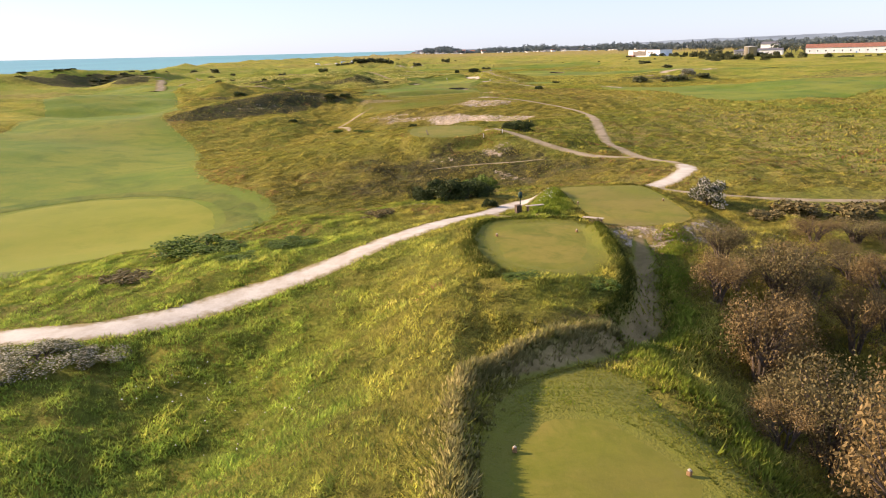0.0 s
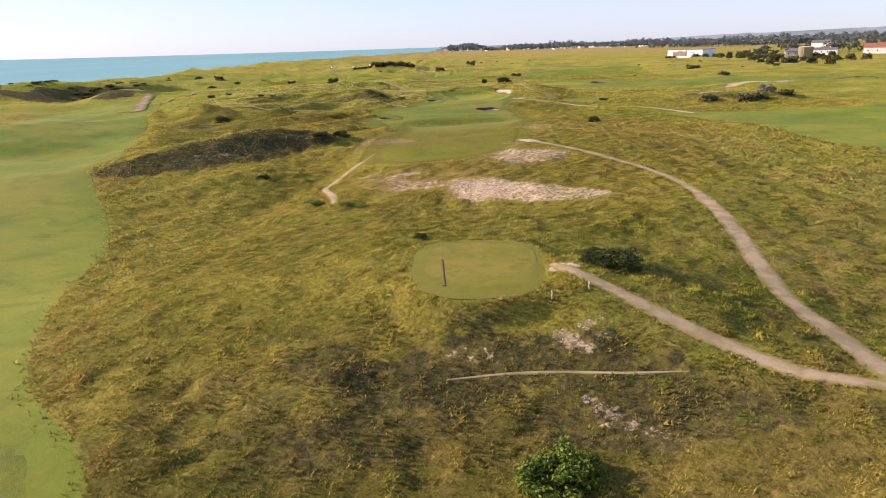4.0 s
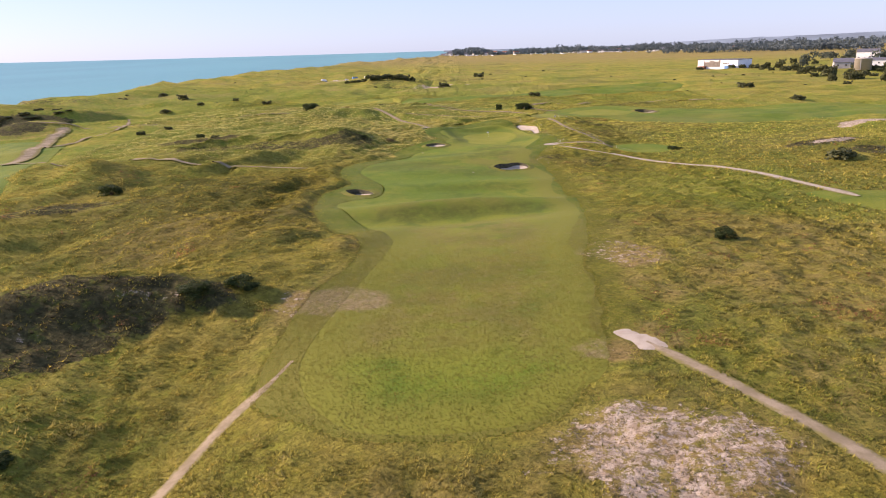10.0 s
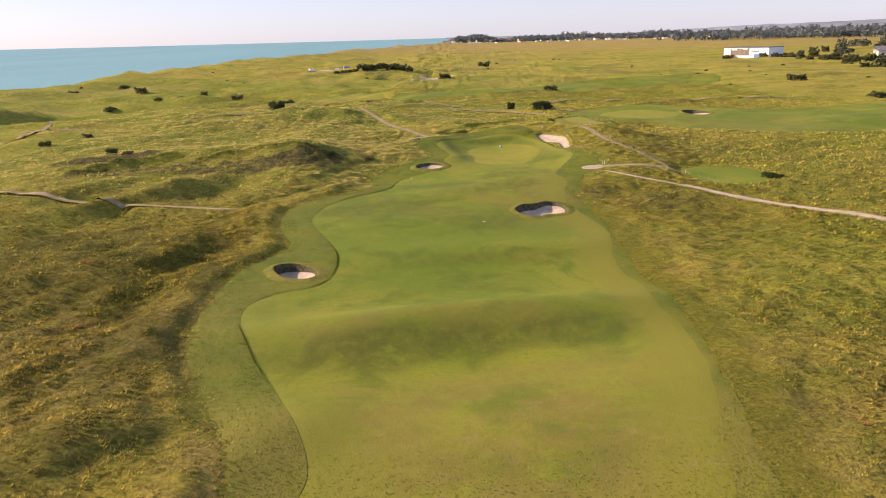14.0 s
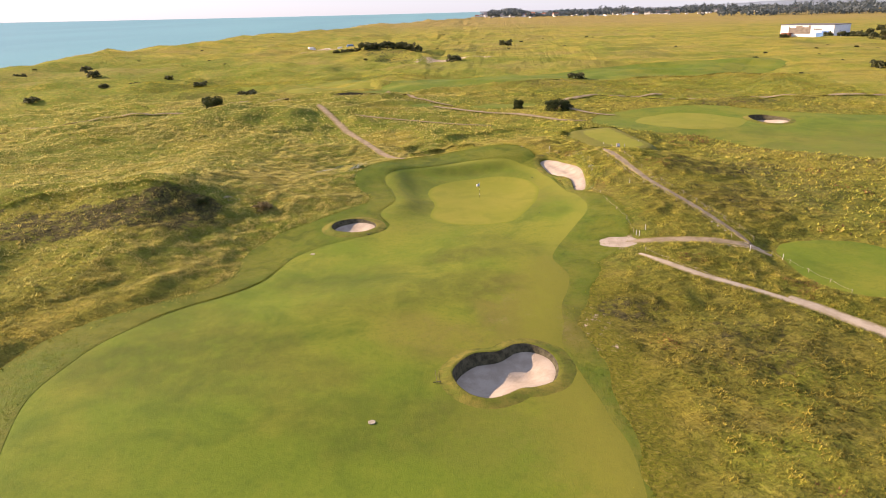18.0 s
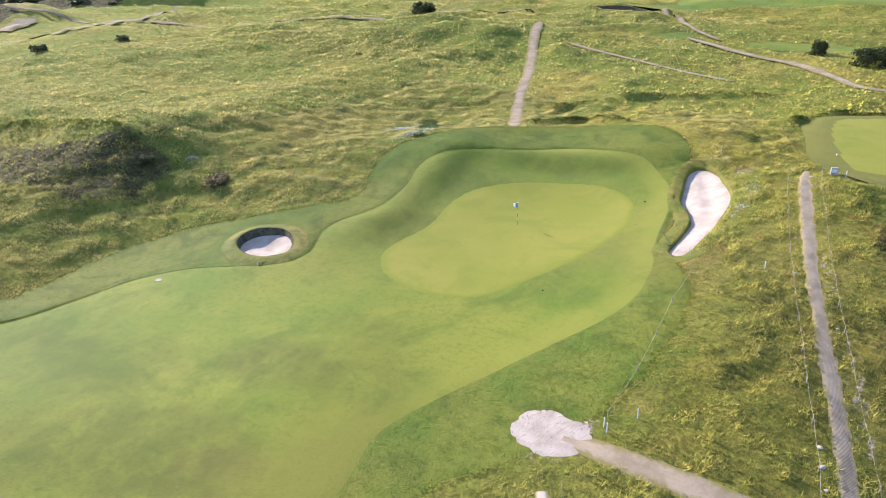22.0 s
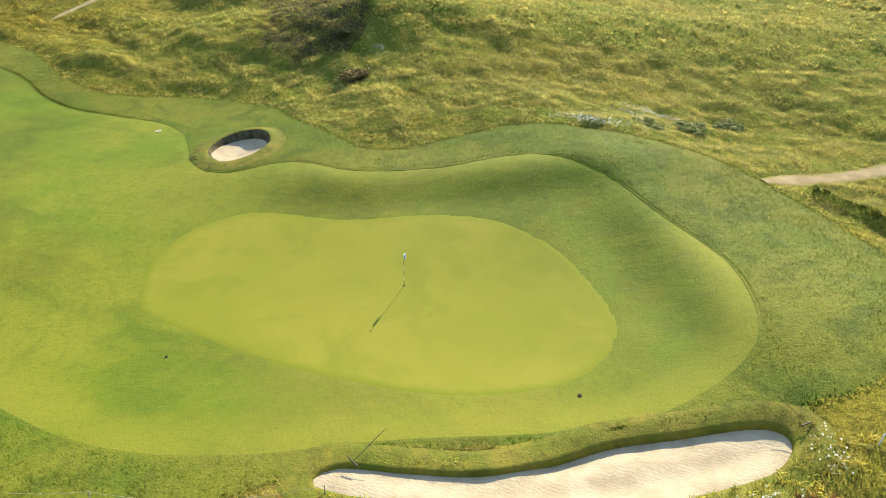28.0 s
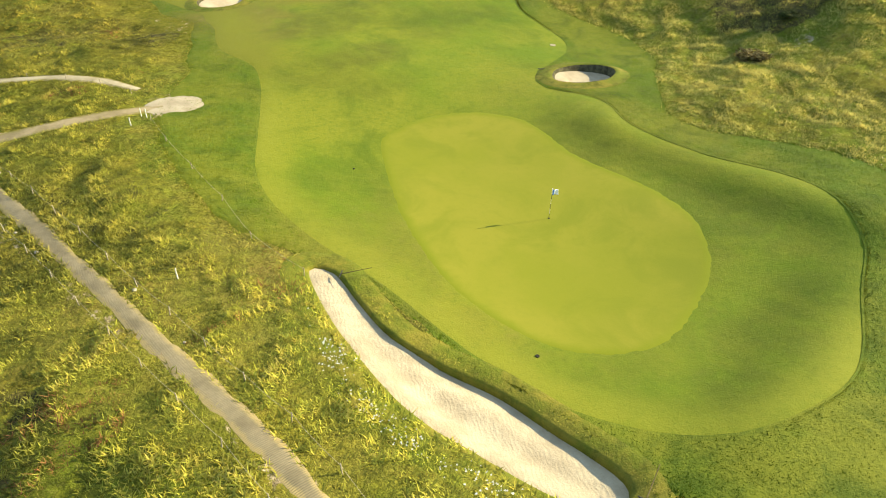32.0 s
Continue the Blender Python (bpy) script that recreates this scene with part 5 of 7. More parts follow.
    tone = tone * (1 - near_green) + np.where(X[:, None] < -4, np.array([0.40, 0.405, 0.165]), np.where(X[:, None] > 18, np.array([0.36, 0.395, 0.075]), np.array([0.42, 0.405, 0.115]))) * near_green
    # highlights on tall clumps and shade between them, put into the tone
    clump = grain(X, Y, 1.7, 69, 2)
    tone = tone * np.clip(1 + 0.4 * clump, 0.5, 1.3)[:, None]
    vg = (0.75 * verge * rng.uniform(0.5, 1, n))[:, None]
    tone = tone * (1 - vg) + np.array([0.135, 0.142, 0.016]) * vg
    if tall > 0.4:
        tone = tone * 1.2
    red = ((grain(X, Y, 6.0, 64) > 0.45 - 0.25 * ((Y > 56) & (Y < 112))) & ((Y < 300) | (X > 20)) & (rng.uniform(0, 1, n) < 0.35))[:, None]
    tone = np.where(red, np.array([0.185, 0.098, 0.038]), tone)
    # random tone; light on raised lumps and shade in the dips added to it
    tone = tone * ((rng.uniform(0.62, 1.38, n) if tall < 0.3 else rng.uniform(0.78, 1.16, n)) * (1 + (0.5 if tall < 0.3 else 0.3) * lump))[:, None]
    tone = np.minimum(tone, np.array([0.285, 0.26, 0.07]) * (1 - 0.18 * smooth(Y, 60, 70) * (1 - smooth(Y, 190, 210)))[:, None] * (1 + np.array([0.6, 0.65, 1.0]) * near_green))
    tone = tone * np.array([1.60, 1.50, 1.40]) + np.array([0.006, 0.003, 0.012])
    tone = tone * (1 + (np.array([0.16, 0.22, 0.20]) + np.array([0.10, 0.17, 0.25]) * (X[:, None] < 1)) * (1 - smooth(Y, 48, 66))[:, None])
    size = rng.uniform(0.7, 1.25, n) * (0.95 + 0.2 * np.clip(mid, -0.5, 1)) * (1 + 0.2 * np.clip(lump, -0.6, 1)) * (0.35 + 0.65 * np.maximum(smooth(cutd, 0.0, 4.0), 0.75 * smooth(-X, -4, 0) * smooth(Y, 215, 230)))
    size *= (1 + 0.2 * np.clip(clump, -0.6, 0.8)) * (1 - 0.6 * verge)
    size *= 1 + 0.35 * np.exp(-((reach(X, Y, tee_lines[1]) - 1.0) / 0.7) ** 2) + 0.25 * np.exp(-((reach(X, Y, tee_lines[0]) - 1.6) / 0.8) ** 2)
    blades_n = 3
    verts, tones = np.zeros((n, blades_n, 3, 3)), np.zeros((n, blades_n, 3, 3))
    e = 0.3
    lx, ly = (grain(X - e, Y, 1.25, 66, 2) - grain(X + e, Y, 1.25, 66, 2)) / (2 * e), (grain(X, Y - e, 1.25, 66, 2) - grain(X, Y + e, 1.25, 66, 2)) / (2 * e)
    tilt = 0.85 if tall < 0.4 else 0.6
    face = np.c_[(quick(X - 0.6, Y) - quick(X + 0.6, Y)) / 1.2 + tilt * lx + rng.normal(0, 0.4, n), (quick(X, Y - 0.6) - quick(X, Y + 0.6)) / 1.2 + tilt * ly + rng.normal(0, 0.4, n), np.ones(n)]
    face /= np.linalg.norm(face, axis=1)[:, None]
    turn0 = rng.uniform(0, 6.28, n)
    for b in range(blades_n):
        a = turn0 + b * 2 * math.pi / blades_n + rng.normal(0, 0.35, n)
        out = rng.uniform(0.4, 1.3, n) * tall * size
        w = wide * size * rng.uniform(0.6, 1.2, n)
        up = tall * size * rng.uniform(0.45, 0.95, n)
        ca, sa = np.cos(a), np.sin(a)
        verts[:, b, 0] = np.c_[X - sa * w, Y + ca * w, Z]
        verts[:, b, 1] = np.c_[X + sa * w, Y - ca * w, Z]
        verts[:, b, 2] = np.c_[X + ca * out, Y + sa * out, Z + up]
        tones[:, b, :2] = (tone * 0.85)[:, None]
        tones[:, b, 2] = tone * 1.1
    v = verts.reshape(-1, 3)
    ob = mesh_from(name, v, np.arange(len(v)).reshape(-1, 3), BLADES, False, tone=tones.reshape(-1, 3), face=np.repeat(face, 3 * blades_n, 0))
    return tagged(ob, label, "grass", "", "stuff")


tufts("rough_grass", 270000, (-34, 30, 4, 66), 0.24, 0.034, 6, "tussocky rough grass on the dunes round the first tees")
tufts("rough_grass", 310000, (-34, 46, 66, 200), 0.21, 0.046, 1, "tussocky rough grass and dwarf heather on the tee dunes")
tufts("rough_grass", 200000, (-42, 52, 200, 318), 0.21, 0.052, 2, "tussocky rough grass on the dunes round the fairway")
tufts("rough_grass", 330000, (-36, 46, 318, 402), 0.24, 0.030, 7, "tussocky yellow-green rough grass round the putting green")
tufts("rough_grass", 150000, (-110, -34, 40, 420), 0.34, 0.075, 3, "coarse dune grass on the seaward slopes")
tufts("rough_grass", 60000, (46, 120, 40, 420), 0.42, 0.13, 4, "coarse dune grass on the landward slopes")
tufts("rough_grass", 80000, (-130, 120, 402, 560), 0.40, 0.11, 5, "coarse dune grass beyond the green")


def semi_rough(seed):
    """Short uneven grass of the first cut round the green and on the tee aprons."""
    rng = np.random.default_rng(seed)
    V, T, N = [], [], []
    for x0, x1, y0, y1, count in ((-22, 27, 322, 388, 230000), (-34, 20, 178, 322, 90000), (-20, 16, 178.5, 244, 120000), (0, 9, 6, 26, 22000), (1, 11, 33, 48, 14000)):
        X, Y = rng.uniform(x0, x1, count), rng.uniform(y0, y1, count)
        if y0 > 100:
            ok = reach(X, Y, cut_line) < 0.3
            if y0 == 178.5:
                ok &= rng.uniform(0, 1, count) > np.maximum(smooth(Y, 204, 240), 0.3)
            else:
                ok &= reach(X, Y, fairway_line) > 0.1
            for key, rim in rims.items():
                ok &= reach(X, Y, rim) > (1.2 if key == "crescent" else 0.75)
        else:
            ok = (np.minimum(reach(X, Y, apron_lines[0]), reach(X, Y, apron_lines[1])) < 0.2) & (np.minimum(reach(X, Y, tee_lines[0]), reach(X, Y, tee_lines[1])) > 0.1)
        X, Y = X[ok], Y[ok]
        m = len(X)
        z = height(X, Y, False) - 0.01
        patch, fine = grain(X, Y, 3.0, 75, 2), grain(X, Y, 0.7, 76, 2)
        size = (0.11 if y0 == 178 else 0.07) * rng.uniform(0.5, 1.2, m) * (1 + 0.4 * fine)
        wide = 0.05 if y0 == 178 else 0.034 if y0 == 178.5 else 0.03
        f = np.clip(0.4 + 0.6 * patch + rng.normal(0, 0.25, m), 0, 1)[:, None]
        tone = (np.array([0.066, 0.122, 0.007]) * (1 - f) + np.array([0.150, 0.182, 0.018]) * f) * np.clip(1 + 0.35 * fine, 0.6, 1.35)[:, None]
        tone = tone * (1 - np.array([0.14, 0.06, 0.45]) * smooth(Y, 335, 348)[:, None])
        tone = tone * (1 - 0.45 * (smooth(Y, 368, 374) * (1 - smooth(reach(X, Y, fairway_line), 4.0, 7.0)))[:, None])
        olive = (smooth(reach(X, Y, fairway_line), 3.0, 8.0) * smooth(Y, 366, 376))[:, None]
        tone = tone * (1 - 0.5 * olive) + np.array([0.20, 0.20, 0.030]) * 0.5 * olive * np.clip(1 + 0.5 * fine, 0.6, 1.4)[:, None]
        pale = 0.65 * (smooth(reach(X, Y, fairway_line), 0.6, 2.4) * smooth(X, 14, 18) * smooth(Y, 334, 342) * (1 - smooth(Y, 358, 364)))[:, None]
        tone = tone * (1 - pale) + np.array([0.185, 0.190, 0.024]) * pale * np.clip(1 + 0.5 * fine, 0.6, 1.4)[:, None]
        size = size * (1 + 0.5 * olive[:, 0] + 0.5 * pale[:, 0])
        if y0 == 178.5:
            dry = dry_at(X, Y)
            f = np.clip(0.45 + 0.55 * patch + 0.5 * fine + rng.normal(0, 0.3, m), 0, 1)[:, None]
            tone = (np.array([0.128, 0.144, 0.017]) * (1 - f) + np.array([0.250, 0.212, 0.050]) * f) * (1 + 0.3 * smooth(Y, 192, 215))[:, None]
            w = (smooth(dry + 0.35 * fine, 0.95, 1.3) * rng.uniform(0.4, 1, m))[:, None]
            tone = tone * (1 - w) + np.array([0.42, 0.315, 0.19]) * w
            size, z = size * 1.25, z + 0.035
        if y0 == 178:
            tone = tone * np.array([1.35, 1.08, 1.5])
        if y0 < 100:
            tone = tone * np.array([1.95, 1.42, 2.1])
        e = 0.5
        face = np.c_[(quick(X - e, Y) - quick(X + e, Y)) / (2 * e), (quick(X, Y - e) - quick(X, Y + e)) / (2 * e), np.ones(m)] + rng.normal(0, 0.13, (m, 3))
        for b in range(2):
            t = rng.uniform(0, 6.28, m)
            c, s = np.cos(t), np.sin(t)
            V.append(np.stack([np.c_[X - s * wide, Y + c * wide, z], np.c_[X + s * wide, Y - c * wide, z], np.c_[X + c * size, Y + s * size, z + size * rng.uniform(0.5, 1.0, m)]], 1).reshape(-1, 3))
            T.append(np.repeat(tone, 3, 0))
            N.append(np.repeat(face, 3, 0))
    v = np.concatenate(V)
    return tagged(mesh_from("semi_rough", v, np.arange(len(v)).reshape(-1, 3), BLADES, False, tone=np.concatenate(T), face=np.concatenate(N)), "short uneven green grass bordering the mown turf", "grass", "", "stuff")


semi_rough(84)


def fringe(seed):
    """Short shaggy grass hanging over the bunker lips."""
    rng = np.random.default_rng(seed)
    V, T, N = [], [], []
    for key, wide, count in (("crescent", 1.15, 3600),):
        rim = rims[key]
        out = grow(rim, 1.0) - rim
        i = rng.integers(0, len(rim), count)
        k = rng.uniform(0.02, 1, count) * wide
        p = rim[i] + out[i] * k[:, None] + rng.normal(0, 0.08, (count, 2))
        mid = rim.mean(0)
        a = np.arctan2(p[:, 1] - mid[1], p[:, 0] - mid[0])
        high = 0.5 + 0.5 * np.cos(a - radians(160))
        h = height(p[:, 0], p[:, 1], key == "crescent")
        z = h - (0.12 + 0.64 * high) * np.clip(1 - k / 0.85, 0, 1) if key == "crescent" else h + 0.10 + 0.12 * high
        size = rng.uniform(0.025, 0.06, count)
        if key == "crescent":
            size *= smooth(high, 0.35, 0.6) + 0.15
        tone = np.array([0.13, 0.165, 0.016]) + rng.uniform(0, 1, (count, 1)) * np.array([0.12, 0.08, 0.015])
        for b in range(3):
            t = rng.uniform(0, 6.28, count)
            c, s = np.cos(t), np.sin(t)
            V.append(np.stack([np.c_[p[:, 0] - s * 0.05, p[:, 1] + c * 0.05, z - 0.03], np.c_[p[:, 0] + s * 0.05, p[:, 1] - c * 0.05, z - 0.03], np.c_[p[:, 0] + c * size, p[:, 1] + s * size, z + size]], 1).reshape(-1, 3))
            T.append(np.repeat(tone, 3, 0))
            N.append(np.repeat(np.c_[rng.normal(0, 0.3, count), rng.normal(0, 0.3, count), np.ones(count)], 3, 0))
    v = np.concatenate(V)
    return tagged(mesh_from("bunker_fringe", v, np.arange(len(v)).reshape(-1, 3), BLADES, False, tone=np.concatenate(T), face=np.concatenate(N)), "shaggy short grass fringing the bunker lips", "grass", "", "stuff")


fringe(81)


def mown_edge(seed):
    """The standing edge of longer grass where the mower stops."""
    rng = np.random.default_rng(seed)
    V, T, N = [], [], []
    for line, tall, count in [(fairway_line, 0.06, 30000)] + [(t, 0.028, 1500) for t in tee_lines[:4]]:
        near = (line[:, 1] > 238) | (line[:, 1] < 130)
        out = grow(line, 1.0) - line
        near &= (out[:, 0] < 0.35) | (line[:, 1] < 130) | (line[:, 1] > 332)
        i = rng.choice(np.flatnonzero(near), count)
        nxt = np.roll(line, -1, 0)
        p = line[i] + (nxt[i] - line[i]) * rng.uniform(0, 1, count)[:, None] + out[i] * (0.02 + 0.14 * rng.uniform(0, 1, (count, 1)) ** 2)
        z = height(p[:, 0], p[:, 1], False)
        size = tall * rng.uniform(0.7, 1.25, count) * (0.65 + 0.5 * grain(p[:, 0], p[:, 1], 6.0, 71, 2))
        size = np.clip(size * (0.9 + 0.6 * (1 - smooth(p[:, 1], 315, 340))) * np.maximum(smooth(p[:, 1], 335, 345), smooth(grain(p[:, 0], p[:, 1], 14.0, 72, 2), -0.55, 0.0)), 0.012, 0.2)
        size = np.where((out[i, 0] > 0.35) & (p[:, 1] > 332), 0.45 * size, size)
        for key, rim in rims.items():
            size = np.where(reach(p[:, 0], p[:, 1], rim) < 0.6, 0.005, size)
        tone = np.array([0.085, 0.115, 0.010]) + rng.uniform(0, 1, (count, 1)) * np.array([0.08, 0.07, 0.010])
        for b in range(2):
            t = rng.uniform(0, 6.28, count)
            c, s = np.cos(t), np.sin(t)
            V.append(np.stack([np.c_[p[:, 0] - s * 0.035, p[:, 1] + c * 0.035, z - 0.03], np.c_[p[:, 0] + s * 0.035, p[:, 1] - c * 0.035, z - 0.03], np.c_[p[:, 0] + c * size * 0.5, p[:, 1] + s * size * 0.5, z + size]], 1).reshape(-1, 3))
            T.append(np.repeat(tone, 3, 0))
            N.append(np.repeat(np.c_[rng.normal(0, 0.3, count), rng.normal(0, 0.3, count), np.ones(count)], 3, 0))
    v = np.concatenate(V)
    return tagged(mesh_from("mown_edge", v, np.arange(len(v)).reshape(-1, 3), BLADES, False, tone=np.concatenate(T), face=np.concatenate(N)), "standing edge of longer grass along the mown turf", "grass", "", "stuff")


mown_edge(82)


def bank_grass(seed):
    """Long grass on the sharp banks round the first tees."""
    rng = np.random.default_rng(seed)
    V, T, N = [], [], []
    # banks 3 and 5: shade of the side facing away, put into darker tones
    rows = ((0, 4200, 0.42, 0.9, (0.24, 0.235, 0.07), (0.44, 0.375, 0.15)), (1, 2600, 0.22, 0.55, (0.07, 0.10, 0.012), (0.17, 0.18, 0.03)), (2, 2600, 0.45, 1.5, (0.13, 0.21, 0.016), (0.25, 0.30, 0.035)), (3, 900, 0.3, 0.8, (0.06, 0.09, 0.012), (0.16, 0.18, 0.03)), (4, 900, 0.3, 0.9, (0.08, 0.09, 0.014), (0.18, 0.18, 0.03)), (5, 900, 0.3, 0.8, (0.05, 0.08, 0.01), (0.13, 0.16, 0.02)), (9, 1500, 0.3, 1.3, (0.14, 0.20, 0.03), (0.26, 0.31, 0.06)), (10, 1800, 0.28, 1.0, (0.14, 0.20, 0.03), (0.26, 0.31, 0.06)), (7, 2200, 0.24, 0.6, (0.08, 0.11, 0.013), (0.19, 0.20, 0.03)), (6, 6500, 0.36, 1.4, (0.18, 0.25, 0.022), (0.33, 0.37, 0.05)))
    for i, count, tall, half, dark, light in rows:
        line = bank_lines[i]
        k = rng.integers(0, len(line) - 1, count)
        p = line[k] + (line[k + 1] - line[k]) * rng.uniform(0, 1, count)[:, None] + rng.normal(0, half * 0.5, (count, 2))
        ok = np.ones(count, bool)
        for t in tee_lines:
            ok &= reach(p[:, 0], p[:, 1], t) > 0.5
        p = p[ok]
        m = len(p)
        z = height(p[:, 0], p[:, 1]) - 0.05
        size = tall * rng.uniform(0.4, 1.1, m) * (0.8 + 0.5 * grain(p[:, 0], p[:, 1], 1.5, 73, 2))
        f = np.clip(rng.uniform(0, 1, m) + 0.5 * grain(p[:, 0], p[:, 1], 1.3, 74, 2), 0, 1)[:, None]
        tone = np.array(dark) * (1 - f) + np.array(light) * f
        e = 0.3
        face = np.c_[(height(p[:, 0] - e, p[:, 1]) - height(p[:, 0] + e, p[:, 1])) / (2 * e), (height(p[:, 0], p[:, 1] - e) - height(p[:, 0], p[:, 1] + e)) / (2 * e), np.ones(m)] + rng.normal(0, 0.25, (m, 3))
        for b in range(4):
            t = rng.uniform(0, 6.28, m)
            c, s = np.cos(t), np.sin(t)
            lean = size * rng.uniform(0.2, 0.8, m)
            V.append(np.stack([np.c_[p[:, 0] - s * 0.045, p[:, 1] + c * 0.045, z], np.c_[p[:, 0] + s * 0.045, p[:, 1] - c * 0.045, z], np.c_[p[:, 0] + c * lean + 0.15 * size, p[:, 1] + s * lean, z + size * rng.uniform(0.6, 1.0, m)]], 1).reshape(-1, 3))
            T.append(np.repeat(tone, 3, 0))
            N.append(np.repeat(face, 3, 0))
    v = np.concatenate(V)
    return tagged(mesh_from("bank_grass", v, np.arange(len(v)).reshape(-1, 3), BLADES, False, tone=np.concatenate(T), face=np.concatenate(N)), "long pale grass on the banks round the tees", "grass", "", "stuff")


bank_grass(83)


# ---- shrubs ----
BARK = plain("bark", (0.13, 0.10, 0.075), 0.95, 0, 0.4, 8, 0.5, 0.1)
GORSE = leaf_material("gorse_leaf", (0.022, 0.035, 0.010), (0.075, 0.10, 0.022))
BRIGHT = leaf_material("bright_leaf", (0.055, 0.095, 0.014), (0.17, 0.23, 0.034))
BROWN = leaf_material("dry_leaf", (0.105, 0.074, 0.028), (0.32, 0.215, 0.082))
GREY = leaf_material("grey_leaf", (0.085, 0.075, 0.026), (0.28, 0.21, 0.085))
BLOSSOM = leaf_material("blossom_leaf", (0.05, 0.06, 0.02), (0.16, 0.16, 0.06), (0.50, 0.47, 0.38))
# distance haze put into both tree leaf colours, strongest in the town's
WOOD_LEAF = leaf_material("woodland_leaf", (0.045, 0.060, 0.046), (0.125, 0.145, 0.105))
HAZED_TOWN_LEAF = leaf_material("hazed_town_leaf", (0.090, 0.120, 0.125), (0.165, 0.200, 0.200))


def shrub(name, m, radius, tall, leaves, leaf, material, label, seed, twiggy=0.0):
    """A shrub: forked stems and a crown of small leaves in uneven clumps."""
    rng = np.random.default_rng(seed)
    root = thing(name, m, label, "shrub")
    bm = bmesh.new()
    tips = []
    for i in range(5 + int(twiggy * 6)):
        a, r = rng.uniform(0, 6.28), rng.uniform(0.25, 0.75) * radius
        fork = Vector((math.cos(a) * r * 0.4, math.sin(a) * r * 0.4, tall * rng.uniform(0.3, 0.5)))
        rod((0.1 * math.cos(a), 0.1 * math.sin(a), -0.4), fork, 0.05 * radius, 0.03 * radius, 5, bm)
        for j in range(2 + int(twiggy * 3)):
            b = a + rng.normal(0, 0.7)
            tip = Vector((math.cos(b) * r * rng.uniform(0.8, 1.3), math.sin(b) * r * rng.uniform(0.8, 1.3), tall * rng.uniform(0.65, 1.08)))
            rod(fork, tip, 0.026 * radius, 0.006 * radius, 4, bm)
            tips.append(tip)
    part("stem", bm, BARK, root, "bare forked stems")
    clumps = [(np.array(t), rng.uniform(0.22, 0.42) * radius) for t in tips]
    for i in range(16):
        a, e = rng.uniform(0, 6.28), rng.uniform(0.05, 1.0)
        r = radius * 0.8 * math.sqrt(1 - e * e * 0.8)
        clumps.append((np.array([math.cos(a) * r, math.sin(a) * r, tall * e * 0.85]), rng.uniform(0.25, 0.45) * radius))
    which = rng.integers(0, len(clumps), leaves)
    c, s = np.array([k[0] for k in clumps])[which], np.array([k[1] for k in clumps])[which]
    d = rng.normal(0, 1, (leaves, 3))
    d /= np.linalg.norm(d, axis=1)[:, None]
    p = c + d * (s * rng.uniform(0.55, 1.05, leaves))[:, None] * np.array([1, 1, 0.8])
    p[:, 2] = np.maximum(p[:, 2], 0.05)
    a = rng.normal(0, 1, (leaves, 3))
    a /= np.linalg.norm(a, axis=1)[:, None]
    b = np.cross(a, d + 0.4 * rng.normal(0, 1, (leaves, 3)))
    b /= np.linalg.norm(b, axis=1)[:, None] + 1e-9
    k = (leaf * rng.uniform(0.6, 1.4, leaves))[:, None]
    v = np.stack([p - a * k, p + b * k * 0.55, p + a * k, p - b * k * 0.55], 1).reshape(-1, 3)
    ob = mesh_from("crown", v, np.arange(4 * leaves).reshape(-1, 4), material, False)
    ob.parent = root
    tagged(ob, "uneven crown of small leaves")
    return root


def set_down(source, x, y, size=1.0, turn=0.0, low=0.0, tall=1.0):
    m = pose(x, y, at(x, y) - low, 0, 0, turn) @ Matrix.Diagonal((size, size, size * tall, 1))
    return copy_thing(source, m)


def plant(kinds, spots):
    """One shrub at each spot: x, y, size, height factor; the first of each kind stands at its own first spot."""
    for i, (x, y, size, tall) in enumerate(spots):
        k = kinds[i % len(kinds)]
        m = pose(x, y, at(x, y) - 0.1, 0, 0, i * 77.0) @ Matrix.Diagonal((size, size, size * tall, 1))
        if k[0] is None:
            k[0] = k[1](m)
        else:
            o = copy_thing(k[0], pose(0, 0, 0))
            o.matrix_basis = m


def kind(*args):
    return [None, lambda m: shrub(args[0], m, *args[1:])]


GORSE_KINDS = [kind("gorse_bush", 1.5, 1.5, 5200, 0.085, GORSE, "dense dark green gorse bush in the rough", 11), kind("gorse_bush", 1.5, 1.3, 5000, 0.08, GORSE, "low dark green gorse bush on the dune", 12)]
BRIGHT_KINDS = [kind("leafy_bush", 1.5, 1.4, 4600, 0.095, BRIGHT, "bright green leafy bush among grass", 13)]
BROWN_KINDS = [kind("thorn_bush", 1.8, 2.6, 6400, 0.046, BROWN, "brown dry-leaved thorn bush in the hollow", 14, 1.0), kind("thorn_bush", 1.8, 2.3, 6200, 0.044, GREY, "grey-brown thorn bush with bare twigs", 15, 1.0),
               kind("thorn_bush", 1.9, 2.4, 6800, 0.046, BROWN, "rusty brown thorn bush in the hollow", 16, 0.6)]
BLOSSOM_KINDS = [kind("flowering_bush", 1.5, 1.7, 7000, 0.075, BLOSSOM, "rounded bush covered in white blossom beside the path", 17)]
PALE = leaf_material("pale_leaf", (0.10, 0.105, 0.045), (0.26, 0.25, 0.12), (0.42, 0.39, 0.28))
PALE_KINDS = [kind("flowering_bush", 1.5, 1.4, 5200, 0.055, PALE, "low pale bush past full blossom in the grass", 20)]
GREY_KINDS = [kind("shrub", 1.5, 1.2, 1500, 0.16, GREY, "grey-green windswept shrub on the dune", 18)]
FAR_LEAF = leaf_material("salt_bush_leaf", (0.045, 0.055, 0.022), (0.15, 0.155, 0.06))
